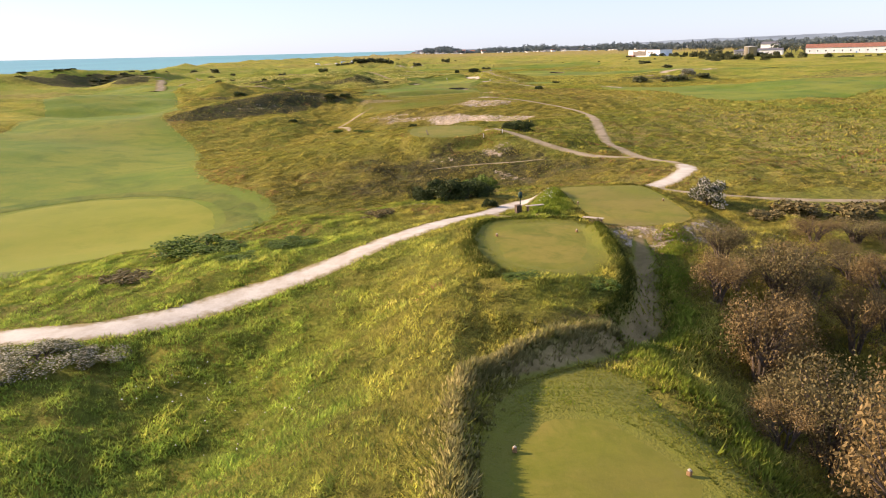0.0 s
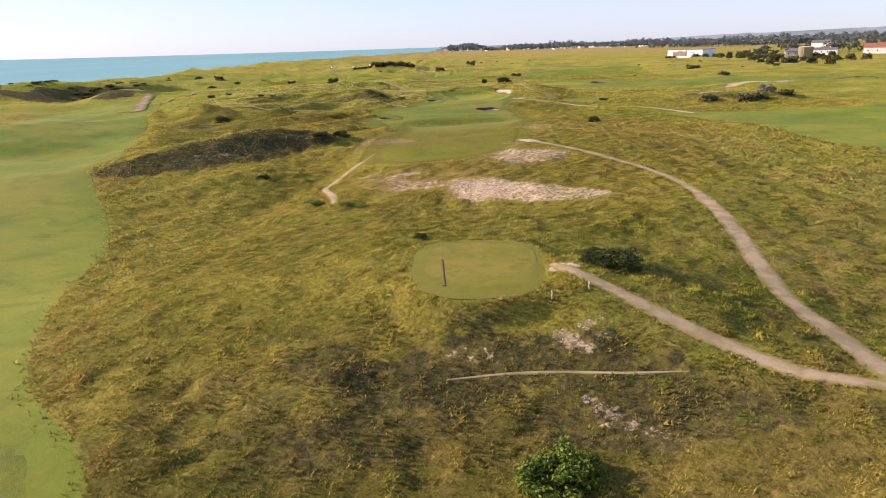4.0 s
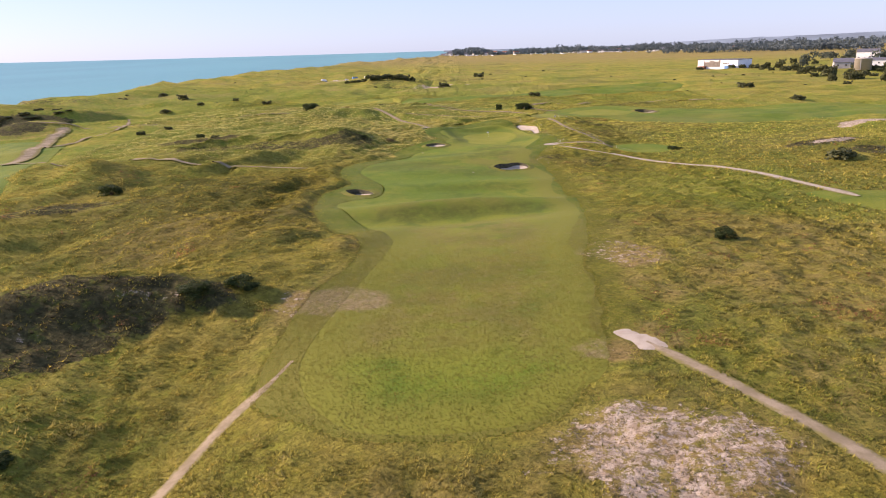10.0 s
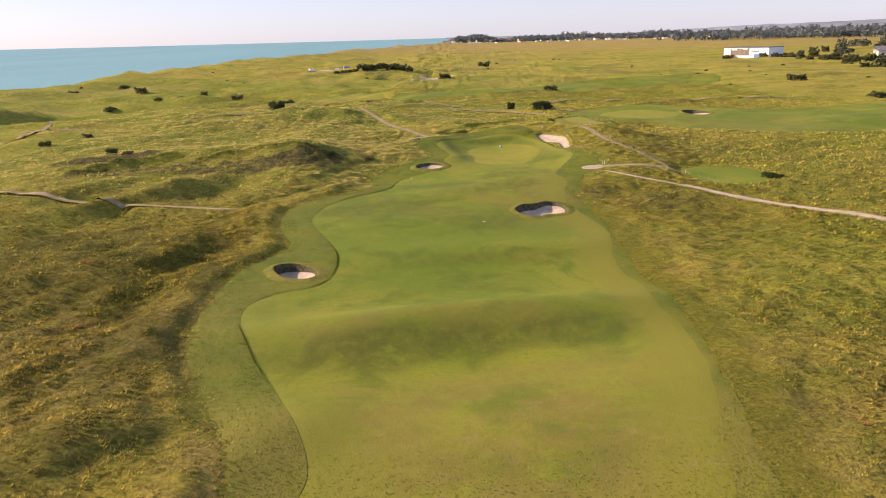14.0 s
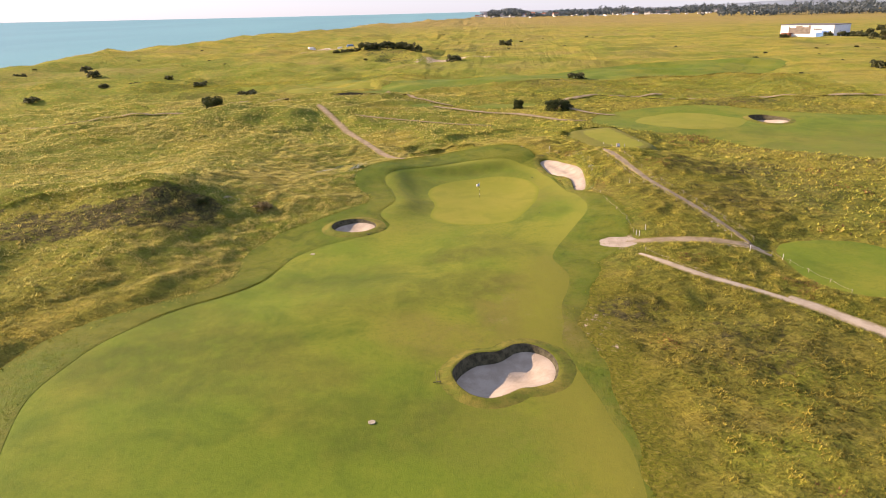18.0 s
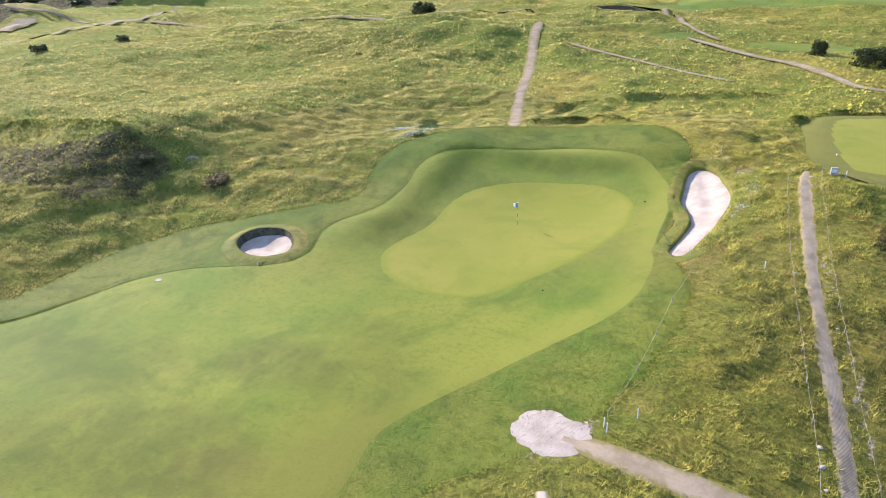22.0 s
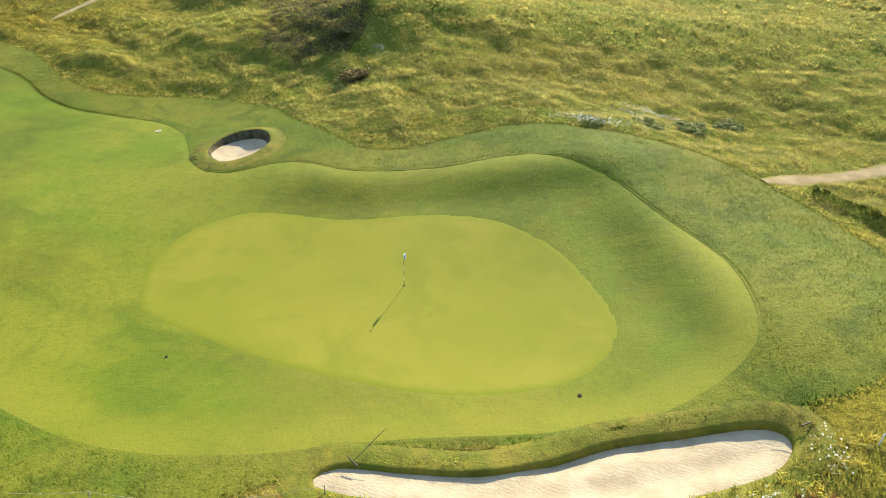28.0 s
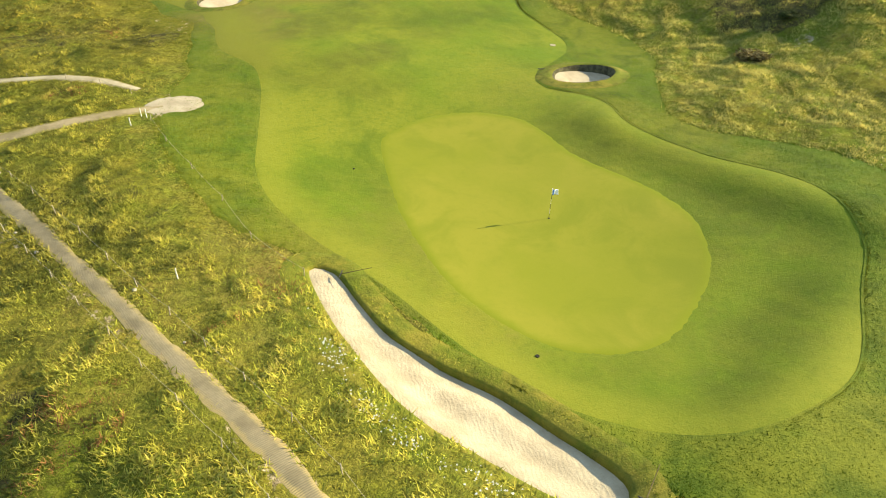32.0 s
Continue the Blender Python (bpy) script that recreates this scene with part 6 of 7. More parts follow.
FAR_KINDS = [kind("gorse_bush", 1.6, 1.4, 420, 0.30, FAR_LEAF, "dark green bush dotted on the far dunes", 19)]

plant(GORSE_KINDS, [(0.6, 66.4, 1.2, 0.95), (2.8, 66.6, 1.15, 0.9), (-1.4, 66.9, 0.9, 0.8), (4.3, 67.4, 0.8, 0.8), (4.4, 60.8, 0.55, 0.8), (12.9, 109.5, 1.35, 0.75),
                    (11.2, 110.5, 0.9, 0.7), (32.1, 226.5, 1.0, 0.8), (-36, 181, 0.8, 0.5), (-75.4, 280.5, 1.6, 0.8), (-26, 209, 1.2, 0.6), (-30, 206, 1.2, 0.6), (-31.5, 347.4, 0.7, 0.5),
                    (-82.4, 354, 0.9, 0.9), (-67, 441.5, 2.2, 0.8), (23, 444, 2.2, 0.7), (13.6, 453, 1.1, 1.3), (53.5, 327, 0.9, 0.6), (55, 326, 0.7, 0.6), (-4, 121, 0.5, 0.6), (10.4, 47.8, 0.5, 0.6)])
plant(BRIGHT_KINDS, [(-17.2, 157.4, 0.7, 0.25), (-14.6, 156.5, 0.8, 0.3), (-23.8, 162.6, 0.8, 0.25), (4.9, 86.3, 1.3, 0.9), (6.3, 87.3, 0.9, 0.8), (-22, 160, 0.7, 0.4), (-16.5, 376, 0.9, 0.35), (-19, 380, 1.0, 0.35), (-14.6, 371.5, 0.7, 0.35), (-22, 384, 0.9, 0.3), (-10.5, 49.5, 1.2, 0.2), (-13.5, 46.5, 1.1, 0.2), (4, 33, 0.6, 0.25), (7.9, 33.2, 0.6, 0.3), (-18, 51, 1.8, 0.3), (-15, 50.5, 1.3, 0.25)])
plant(BLOSSOM_KINDS, [(23.6, 61, 1.15, 1.0), (108, 312, 2.2, 0.7), (96, 300, 1.6, 0.7)])
plant(PALE_KINDS, [(-19.8, 32.8, 1.4, 0.35), (-17.6, 33.8, 1.0, 0.3), (-21.5, 30.8, 1.1, 0.3), (-23, 33, 1.2, 0.3)])
rng_pit = np.random.default_rng(7)
pit = []
for i in range(900):
    px, py = rng_pit.uniform(12, 62), rng_pit.uniform(4, 52)
    edge = 9.5 + 0.22 * max(0.0, py - 22) + (6.5 if py > 42 else 0) + (-2.5 if py < 22 else 0) * 0.3
    if px < edge + 3 or (py > 46 and px < 24):
        continue
    if 15.0 < px < 20.5 + 0.1 * (py - 20) and 18 < py < 36 and rng_pit.uniform() < 0.8:
        continue
    if all((px - q[0]) ** 2 + (py - q[1]) ** 2 > 6.2 for q in pit):
        pit.append((px, py, rng_pit.uniform(0.75, 1.35), rng_pit.uniform(0.8, 1.5) * (1 - 0.5 * float(smooth(py, 34, 48)))))
plant(BROWN_KINDS, pit + [(13, 24.5, 0.8, 1.0), (11.5, 21.5, 0.7, 0.9), (15.2, 37, 0.9, 1.0), (17.5, 42.5, 1.0, 0.9), (14.3, 29.5, 0.7, 0.9)])
plant(GREY_KINDS, [(30, 58.5, 1.3, 0.6), (34, 57.5, 1.5, 0.6), (39, 58, 1.4, 0.6), (27, 57, 1.0, 0.6), (10.6, 47.5, 0.6, 0.8), (-21, 46, 1.3, 0.3), (-5, 58, 0.9, 0.5), (-24, 350, 1.0, 0.5)])
rng_far = np.random.default_rng(9)
spots = [(-199, 609, 2.6, 0.8), (-167, 559, 2.6, 0.8), (-139, 539, 2.8, 0.7), (-140, 573, 1.8, 0.8), (-78, 499, 3.0, 0.5), (-15, 625, 3.4, 0.7), (38, 548, 3.0, 0.6), (26, 446, 1.6, 0.7), (11, 769, 4, 0.8), (147, 464, 3, 0.6),
         (161, 563, 4, 0.6), (-208, 570, 2.4, 0.8), (-145, 527, 1.8, 0.8), (-113, 543, 2.4, 0.6), (-148, 487, 2.2, 0.6), (-108, 392, 1.2, 0.8), (-111, 376, 1.4, 0.8), (-76, 348, 1.2, 0.6), (84, 300, 2.6, 0.7), (95, 296, 2.8, 0.7), (101, 300, 2.4, 0.6), (112, 306, 2.6, 0.6)]
for i in range(34):
    t, k = rng_far.uniform(-1, 1), rng_far.normal(0, 1)
    spots.append((-194 + 34 * t - 3.5 * k, 417 + 16 * t + 7 * k, rng_far.uniform(1.0, 2.2), rng_far.uniform(0.25, 0.45)))
for i in range(50):
    y = rng_far.uniform(500, 1000)
    spots.append((rng_far.uniform(-220, 40 + 0.35 * y), y, rng_far.uniform(0.5, 1.3), rng_far.uniform(0.45, 0.8)))
for i in range(46):
    t = rng_far.uniform(0, 1)
    spots.append((235 + 140 * t + rng_far.normal(0, 14), 830 - 230 * t + rng_far.normal(0, 22), rng_far.uniform(1.6, 3.6), rng_far.uniform(0.7, 1.2)))
for i in range(12):
    spots.append((-92 + 4.5 * i, 700 + 3 * math.sin(i), 3.4 if i > 3 else 2.0, 0.9))
for x, y in [(277, 855), (264, 769), (264, 725), (258, 671), (258, 640), (239, 556), (422, 1024), (407, 917), (350, 935), (348, 764)]:
    for i in range(4):
        spots.append((x + rng_far.normal(0, 13), y + rng_far.normal(0, 22), rng_far.uniform(1.8, 4.4), rng_far.uniform(0.8, 1.5)))
spots = [(x, y, s * 0.72, h) for x, y, s, h in spots]
plant(FAR_KINDS, spots)


# ---- things on the course ----
WHITE_PAINT = plain("white_paint", (0.78, 0.77, 0.73), 0.5, 0, 0.12, 4)
BLACK_PAINT = plain("black_paint", (0.03, 0.03, 0.032), 0.5, 0, 0.2, 5)
BLUE_CLOTH = plain("blue_cloth", (0.10, 0.22, 0.55), 0.8, 0, 0.2, 6)
WHITE_CLOTH = plain("white_cloth", (0.76, 0.77, 0.78), 0.8, 0, 0.1, 6)
POST_WOOD = plain("weathered_wood", (0.42, 0.36, 0.28), 0.9, 0, 0.35, 5, 0.3)
DARK_WOOD = plain("dark_wood", (0.12, 0.085, 0.055), 0.85, 0, 0.35, 5, 0.3)
ROPE = plain("pale_rope", (0.42, 0.38, 0.29), 0.95, 0, 0.2, 20)
STEEL = plain("grey_metal", (0.32, 0.32, 0.31), 0.45, 0.7, 0.2, 8)
GREEN_PAINT = plain("dark_green_paint", (0.02, 0.05, 0.03), 0.5, 0, 0.2, 6)
PLATE = plain("worn_plate", (0.33, 0.30, 0.22), 0.9, 0, 0.3, 8)
STONE = plain("pale_stone", (0.40, 0.36, 0.29), 0.9, 0, 0.25, 4, 0.4)
MARKER = plain("orange_marker", (0.26, 0.15, 0.07), 0.6, 0, 0.25, 10)
CUP = plain("cup_shadow", (0.02, 0.02, 0.018), 0.9, 0, 0.1, 10)
PETAL = plain("white_petals", (0.75, 0.74, 0.68), 0.8, 0, 0.1, 10)


def pad_z(x, y):
    return float(height(np.array([x]), np.array([y]), False)[0])


def flagstick(x, y):
    root = thing("flagstick", pose(x, y, pad_z(x, y) + 0.05), "striped flagstick with a blue and white flag in the hole", "flagstick")
    for i in range(6):
        part("pole_band", rod((0, 0, i * 0.35), (0, 0, (i + 1) * 0.35), 0.013, 0.012, 10), (BLACK_PAINT, WHITE_PAINT)[i % 2], root, ("black band", "white band")[i % 2])
    part("finial", lathe([(0.02, 2.1), (0.035, 2.12), (0.035, 2.16), (0.012, 2.19)], 10), WHITE_PAINT, root)
    # no hollow: the hole's inner shade is a flat black disc
    cup = lathe([(0.054, -0.004), (0.064, -0.002), (0.064, 0.004), (0.056, 0.006)], 18)
    part("cup", cup, CUP, root, "black disc for the shaded hole")
    for k, mat in enumerate((BLUE_CLOTH, WHITE_CLOTH)):
        bm = bmesh.new()
        grid = []
        for i in range(7):
            u = i / 6 * 0.30 + k * 0.15
            if k and i == 0:
                u += 0.0
            row = []
            for j in range(6):
                v = j / 5
                w = 0.06 * math.sin(u * 14 + v * 1.5) * min(1, u * 5)
                row.append(bm.verts.new((-(0.02 + (u if not k else u * 1.0) * 0.95), w, 2.08 - 0.40 * v * (1 - 0.12 * u) - 0.22 * u)))
            grid.append(row)
        lo, hi = (0, 3) if k == 0 else (0, 6)
        for i in range(lo, hi):
            for j in range(5):
                bm.faces.new((grid[i][j], grid[i + 1][j], grid[i + 1][j + 1], grid[i][j + 1]))
        bmesh.ops.delete(bm, geom=[v for v in bm.verts if not v.link_faces], context="VERTS")
        bmesh.ops.solidify(bm, geom=list(bm.faces), thickness=0.004)
        part("flag", bm, mat, root, ("blue inner half of the flag", "white outer half of the flag")[k], True)
    return root


def rake(x, y, turn, upright=False):
    z = at(x, y) + 0.12
    root = thing("bunker_rake", pose(x, y, z, 0, 0, turn), "wooden bunker rake lying beside the sand", "rake")
    part("handle", rod((0, 0, 0.02), (1.7, 0, 0.10 if not upright else 0.7), 0.016, 0.014), DARK_WOOD, root)
    part("head", box(0.05, 0.62, 0.05, 0, 0, 0, 0.008), BLACK_PAINT, root, "black rake head")
    for i in range(9):
        part("tine", rod((0, -0.28 + 0.07 * i, 0.01), (0, -0.28 + 0.07 * i, -0.09), 0.008, 0.004, 5), BLACK_PAINT, root)
    return root


def tee_marker(x, y, mat, label):
    root = thing("tee_marker", pose(x, y, pad_z(x, y) + 0.03, 0, 0, x * 90), label, "tee marker", "tee markers")
    part("block", box(0.13, 0.13, 0.13, 0, 0, 0.02, 0.025), mat, root)
    part("cap", lathe([(0.05, 0.16), (0.06, 0.18), (0.03, 0.21)], 10), POST_WOOD, root, "small rounded cap")
    part("spike", rod((0, 0, 0.03), (0, 0, -0.06), 0.012, 0.004, 6), STEEL, root)


def litter_bin(x, y):
    root = thing("litter_bin", pose(x, y, at(x, y), 0, 0, 20), "square slatted wooden litter bin beside the gravel path", "litter bin")
    root.matrix_world = root.matrix_world @ Matrix.Diagonal((0.72, 0.72, 0.66, 1))
    part("liner", box(0.50, 0.50, 0.95, 0, 0, 0.05), BLACK_PAINT, root, "dark inner liner")
    for s in range(4):
        a = s * math.pi / 2
        for i in range(5):
            o = -0.24 + 0.12 * i
            px, py = 0.28 * math.cos(a) - o * math.sin(a), 0.28 * math.sin(a) + o * math.cos(a)
            part("slat", box(0.03, 0.105, 1.0, px, py, 0.02, 0.006, math.degrees(a)), DARK_WOOD, root)
    part("rim", box(0.64, 0.64, 0.05, 0, 0, 1.03, 0.012), DARK_WOOD, root)
    part("lid", box(0.54, 0.54, 0.04, 0, 0, 1.085, 0.01), DARK_WOOD, root)
    return root


def ball_washer(x, y):
    root = thing("ball_washer", pose(x, y, at(x, y)), "dark green ball washer on a post beside the bin", "ball washer")
    part("post", rod((0, 0, -0.1), (0, 0, 1.25), 0.045, 0.04, 10), GREEN_PAINT, root)
    part("body", lathe([(0.06, 1.22), (0.14, 1.28), (0.16, 1.42), (0.15, 1.66), (0.09, 1.74)], 16), GREEN_PAINT, root, "", True)
    part("knob", lathe([(0.02, 1.74), (0.02, 1.86), (0.05, 1.88), (0.05, 1.93), (0.02, 1.95)], 10), BLACK_PAINT, root)
    part("foot", box(0.3, 0.3, 0.05, 0, 0, -0.01, 0.01), STEEL, root)
    return root


def bench(x, y, turn):
    root = thing("bench", pose(x, y, at(x, y), 0, 0, turn), "low weathered wooden bench beside the tee", "bench")
    for i in range(3):
        part("seat_slat", box(1.5, 0.12, 0.04, 0, -0.14 + 0.14 * i, 0.42, 0.008), POST_WOOD, root)
    for sx in (-0.6, 0.6):
        for sy in (-0.14, 0.14):
            part("leg", box(0.08, 0.08, 0.46, sx, sy, -0.04, 0.008), DARK_WOOD, root)
    return root


def rope_fence(name_label, line, offset, spacing=3.2, tall=0.55):
    """White posts and a sagging rope along one side of a path."""
    d = np.gradient(line, axis=0)
    d /= np.linalg.norm(d, axis=1)[:, None]
    p = line + np.c_[-d[:, 1], d[:, 0]] * offset
    run = np.r_[0, np.cumsum(np.linalg.norm(np.diff(p, axis=0), axis=1))]
    stops = np.arange(0.3, run[-1], spacing)
    px, py = np.interp(stops, run, p[:, 0]), np.interp(stops, run, p[:, 1])
    pz = height(px, py)
    root = thing("rope_fence", pose(px[0], py[0], pz[0]), name_label, "fence", "rope fences")
    o = Vector((px[0], py[0], pz[0]))
    tops = []
    for i, (x, y, z) in enumerate(zip(px, py, pz)):
        lean = 0.05 * math.sin(i * 2.3)
        foot, top = Vector((x, y, z - 0.15)) - o, Vector((x + lean, y - lean, z + tall)) - o
        part("post", rod(foot, top, 0.026, 0.022, 8), POST_WOOD, root)
        tops.append(top - Vector((0, 0, 0.06)))
    for a, b in zip(tops, tops[1:]):
        bm = bmesh.new()
        pts = [a.lerp(b, k / 5) - Vector((0, 0, 0.16 * (1 - (2 * k / 5 - 1) ** 2))) for k in range(6)]
        for q, r in zip(pts, pts[1:]):
            rod(q, r, 0.007, None, 5, bm)
        part("rope", bm, ROPE, root)
    return root


def stake(x, y, tall=0.6, mat=WHITE_PAINT, label="short white marker stake in the grass"):
    root = thing("marker_stake", pose(x, y, at(x, y)), label, "stake", "marker stakes")
    part("shaft", rod((0, 0, -0.1), (0.02, 0, tall), 0.035, 0.03, 8), mat, root)
    part("top", lathe([(0.034, tall - 0.02), (0.036, tall + 0.03), (0.012, tall + 0.06)], 8), mat, root)


def plate(x, y, r, mat, label, name="drain_cover"):
    root = thing(name, pose(x, y, pad_z(x, y) + 0.05), label, "cover")
    part("rim", lathe([(r * 0.86, -0.02), (r, -0.02), (r, 0.025), (r * 0.86, 0.03)], 20), mat, root)
    part("disc", lathe([(r * 0.84, -0.02), (r * 0.84, 0.02), (r * 0.4, 0.028)], 20), mat, root)


flagstick(5.9, 360.3)
rake(20.0, 360.8, 140, True)
rake(-7.6, 341.2, 60)
rake(16.2, 379.3, 210)
rake(4.4, 304.4, 100)
tee_marker(1.95, 18.0, MARKER, "orange-brown block tee marker on the grass")
tee_marker(6.45, 16.6, MARKER, "orange-brown block tee marker on the grass")
tee_marker(3.5, 42.4, MARKER, "orange-brown block tee marker on the grass")
tee_marker(8.5, 42.9, MARKER, "orange-brown block tee marker on the grass")
tee_marker(11.1, 55.8, MARKER, "orange-brown block tee marker on the grass")
tee_marker(18.0, 56.0, MARKER, "orange-brown block tee marker on the grass")
tee_marker(27.5, 386, WHITE_PAINT, "white block tee marker on the grass")
tee_marker(34.0, 388, WHITE_PAINT, "white block tee marker on the grass")
litter_bin(6.3, 55.6)
ball_washer(6.6, 56.8)
bench(7.6, 55.3, 15)
bench(10.9, 49.2, -30)
mat_line = path_lines["matting_path"]
rope_fence("low post and rope fence along the matting path", mat_line, 1.25)
rope_fence("low post and rope fence along the matting path", mat_line, -1.35)
rope_fence("thin rope on short posts beside the green", spline([(21.6, 360.4), (23.0, 356.7), (23.6, 350), (24.6, 343), (24.8, 337)], 1.0, False), 0.0, 4.5, 0.45)
rope_fence("thin rope on short posts along the sandy path", spline([(24.9, 332.4), (26.6, 329.2), (29.2, 326), (33, 322.6)], 1.0, False), 0.0, 3.6, 0.45)
rope_fence("rope and posts along the edge of the tee", spline([(39.8, 334.6), (41.5, 329), (43.2, 323.5), (43.8, 320)], 1.0, False), -0.6, 3.0, 0.45)
for sx, sy in ((24.9, 337.2), (25.2, 336.9), (26.2, 338.6), (29.6, 376.6), (17.5, 381.5), (36.5, 333.0), (39.9, 332.5), (27.6, 358.5), (9.4, 103.2), (6.6, 102.5)):
    stake(sx, sy)
plate(14.3, 349.8, 0.07, CUP, "small dark drain cover sunk in the turf")
plate(14.1, 370.2, 0.1, CUP, "small dark drain cover sunk in the turf")
plate(0.4, 298.5, 0.26, PLATE, "round pale yardage plate set in the fairway", "yardage_plate")
plate(-13.3, 335.5, 0.28, PLATE, "round pale yardage plate set in the fairway", "yardage_plate")

sign_root = thing("tee_sign", pose(28.6, 376.8, at(28.6, 376.8), 0, 0, 30), "small pale stone tee sign on the grass", "sign")
part("base", box(0.7, 0.4, 0.12, 0, 0, -0.04, 0.02), STONE, sign_root)
part("slab", box(0.6, 0.22, 0.55, 0, 0, 0.08, 0.03), STONE, sign_root)
part("plaque", box(0.44, 0.02, 0.3, 0, -0.122, 0.2, 0.004), WHITE_PAINT, sign_root, "white plaque")

# thin dark brown strip with an end bar, lying on the tee
strip_root = thing("tee_mat", pose(-1.5, 108.6, pad_z(-1.5, 108.6) + 0.035, 0, 0, 3), "long narrow dark strip lying across the tee", "mat")
part("strip", box(0.12, 7.0, 0.05, 0, 0, 0, 0.015), DARK_WOOD, strip_root)
part("end_bar", box(0.3, 0.16, 0.07, 0, -3.6, 0, 0.015), DARK_WOOD, strip_root)

# stones along the matting path
rng_stone = np.random.default_rng(21)
stone_meshes = []
for i in range(3):
    bm = bmesh.new()
    bmesh.ops.create_icosphere(bm, subdivisions=2, radius=0.16)
    for v in bm.verts:
        v.co *= 1 + 0.3 * noise.noise(v.co * 9 + Vector((i * 7, 0, 0)))
        v.co.z *= 0.6
    me = bpy.data.meshes.new("stone")
    bm.to_mesh(me)
    bm.free()
    me.materials.append(STONE)
    stone_meshes.append(me)
for i in range(9):
    k = rng_stone.integers(2, len(mat_line) - 2)
    d = mat_line[k + 1] - mat_line[k]
    d = d / np.linalg.norm(d)
    side = 1.05 if rng_stone.uniform() < 0.7 else -1.05
    q = mat_line[k] + np.array([d[1], -d[0]]) * (side + rng_stone.normal(0, 0.12))
    ob = new("stone", stone_meshes[i % 3])
    s = rng_stone.uniform(0.4, 1.0)
    ob.matrix_world = pose(q[0], q[1], at(*q) + 0.02, 0, 0, rng_stone.uniform(0, 360)) @ Matrix.Diagonal((s, s, s, 1))
    tagged(ob, "pale rough stone at the edge of the footpath", "stone", "stones along the path")


# white wild flowers: drifts of small heads
def flowers(spots, seed):
    rng = np.random.default_rng(seed)
    v = []
    for x, y, l, s, turn, count in spots:
        u, w = rng.normal(0, 0.5, count) * l, rng.normal(0, 0.5, count) * s
        c, k = math.cos(radians(turn)), math.sin(radians(turn))
        X, Y = x + u * c - w * k, y + u * k + w * c
        Z = height(X, Y) + rng.uniform(0.25, 0.42, count)
        r = rng.uniform(0.025, 0.055, count)
        for a in range(2):
            t = a * 1.57
            v.append(np.stack([np.c_[X + r * math.cos(t), Y + r * math.sin(t), Z], np.c_[X + r * math.cos(t + 2.1), Y + r * math.sin(t + 2.1), Z + 0.02], np.c_[X + r * math.cos(t + 4.2), Y + r * math.sin(t + 4.2), Z]], 1).reshape(-1, 3))
    v = np.concatenate(v)
    return tagged(mesh_from("wild_flowers", v, np.arange(len(v)).reshape(-1, 3), PETAL, False), "drifts of small white wild flowers in the grass", "flowers", "", "stuff")


flowers([(22.9, 372.5, 3.2, 0.7, 100, 90), (22.9, 367, 2.5, 0.5, 95, 30), (21.2, 376.2, 1.6, 0.6, 120, 60), (18.2, 379.6, 1.2, 0.6, 0, 50), (-14.7, 371.6, 3.4, 0.7, 80, 300), (-21.5, 377, 2.6, 1.0, 70, 200), (-18.5, 375.5, 2.0, 1.2, 60, 100),
         (-9, 27, 4, 3, 0, 14), (-13, 31, 3, 2, 0, 20), (9, 58.5, 0.8, 3, 0, 60), (23.4, 368, 1.2, 0.5, 90, 50)], 31)


# ---- far off: works buildings, town, woods ----
ROOF_RED = plain("tile_roof", (0.28, 0.12, 0.075), 0.85, 0, 0.3, 0.6)
ROOF_GREY = plain("slate_roof", (0.13, 0.13, 0.145), 0.8, 0, 0.3, 0.6)
RENDER = plain("white_render", (0.80, 0.79, 0.76), 0.8, 0, 0.1, 0.4)
CLADDING = plain("pale_cladding", (0.72, 0.76, 0.82), 0.6, 0, 0.1, 0.3)
GREY_WALL = plain("grey_wall", (0.42, 0.40, 0.37), 0.85, 0, 0.2, 0.5)
BLUE_WALL = plain("blue_panel", (0.12, 0.26, 0.48), 0.6, 0, 0.15, 0.6)
GLASS = plain("dark_window", (0.03, 0.035, 0.045), 0.15, 0, 0.1, 1.0, 0, 0.5)


def house(x, y, turn, long, deep, wall, roof_rise, wall_mat, roof_mat, label, name="house", windows=3):
    root = thing(name, pose(x, y, at(x, y) - 0.3, 0, 0, turn), label, "house" if name == "house" else "building", "houses of the far town" if name == "house" else "")
    part("wall", box(long, deep, wall + 0.3), wall_mat, root)
    bm = bmesh.new()
    L, D, z0, z1 = long / 2 + 0.4, deep / 2 + 0.5, wall + 0.25, wall + roof_rise + 0.3
    vs = [bm.verts.new(p) for p in ((-L, -D, z0), (L, -D, z0), (L, D, z0), (-L, D, z0), (-L, 0, z1), (L, 0, z1))]
    for f in ((0, 1, 5, 4), (2, 3, 4, 5), (1, 2, 5), (3, 0, 4), (3, 2, 1, 0)):
        bm.faces.new([vs[i] for i in f])
    part("roof", bm, roof_mat, root)
    for i in range(windows):
        part("window", box(1.2, 0.12, 1.3, -long / 2 + long * (i + 0.5) / windows, -deep / 2 - 0.03, wall * 0.45), GLASS, root)
    part("door", box(1.0, 0.12, 2.1, long * 0.12, -deep / 2 - 0.03, 0.3), BLUE_WALL, root)
    return root


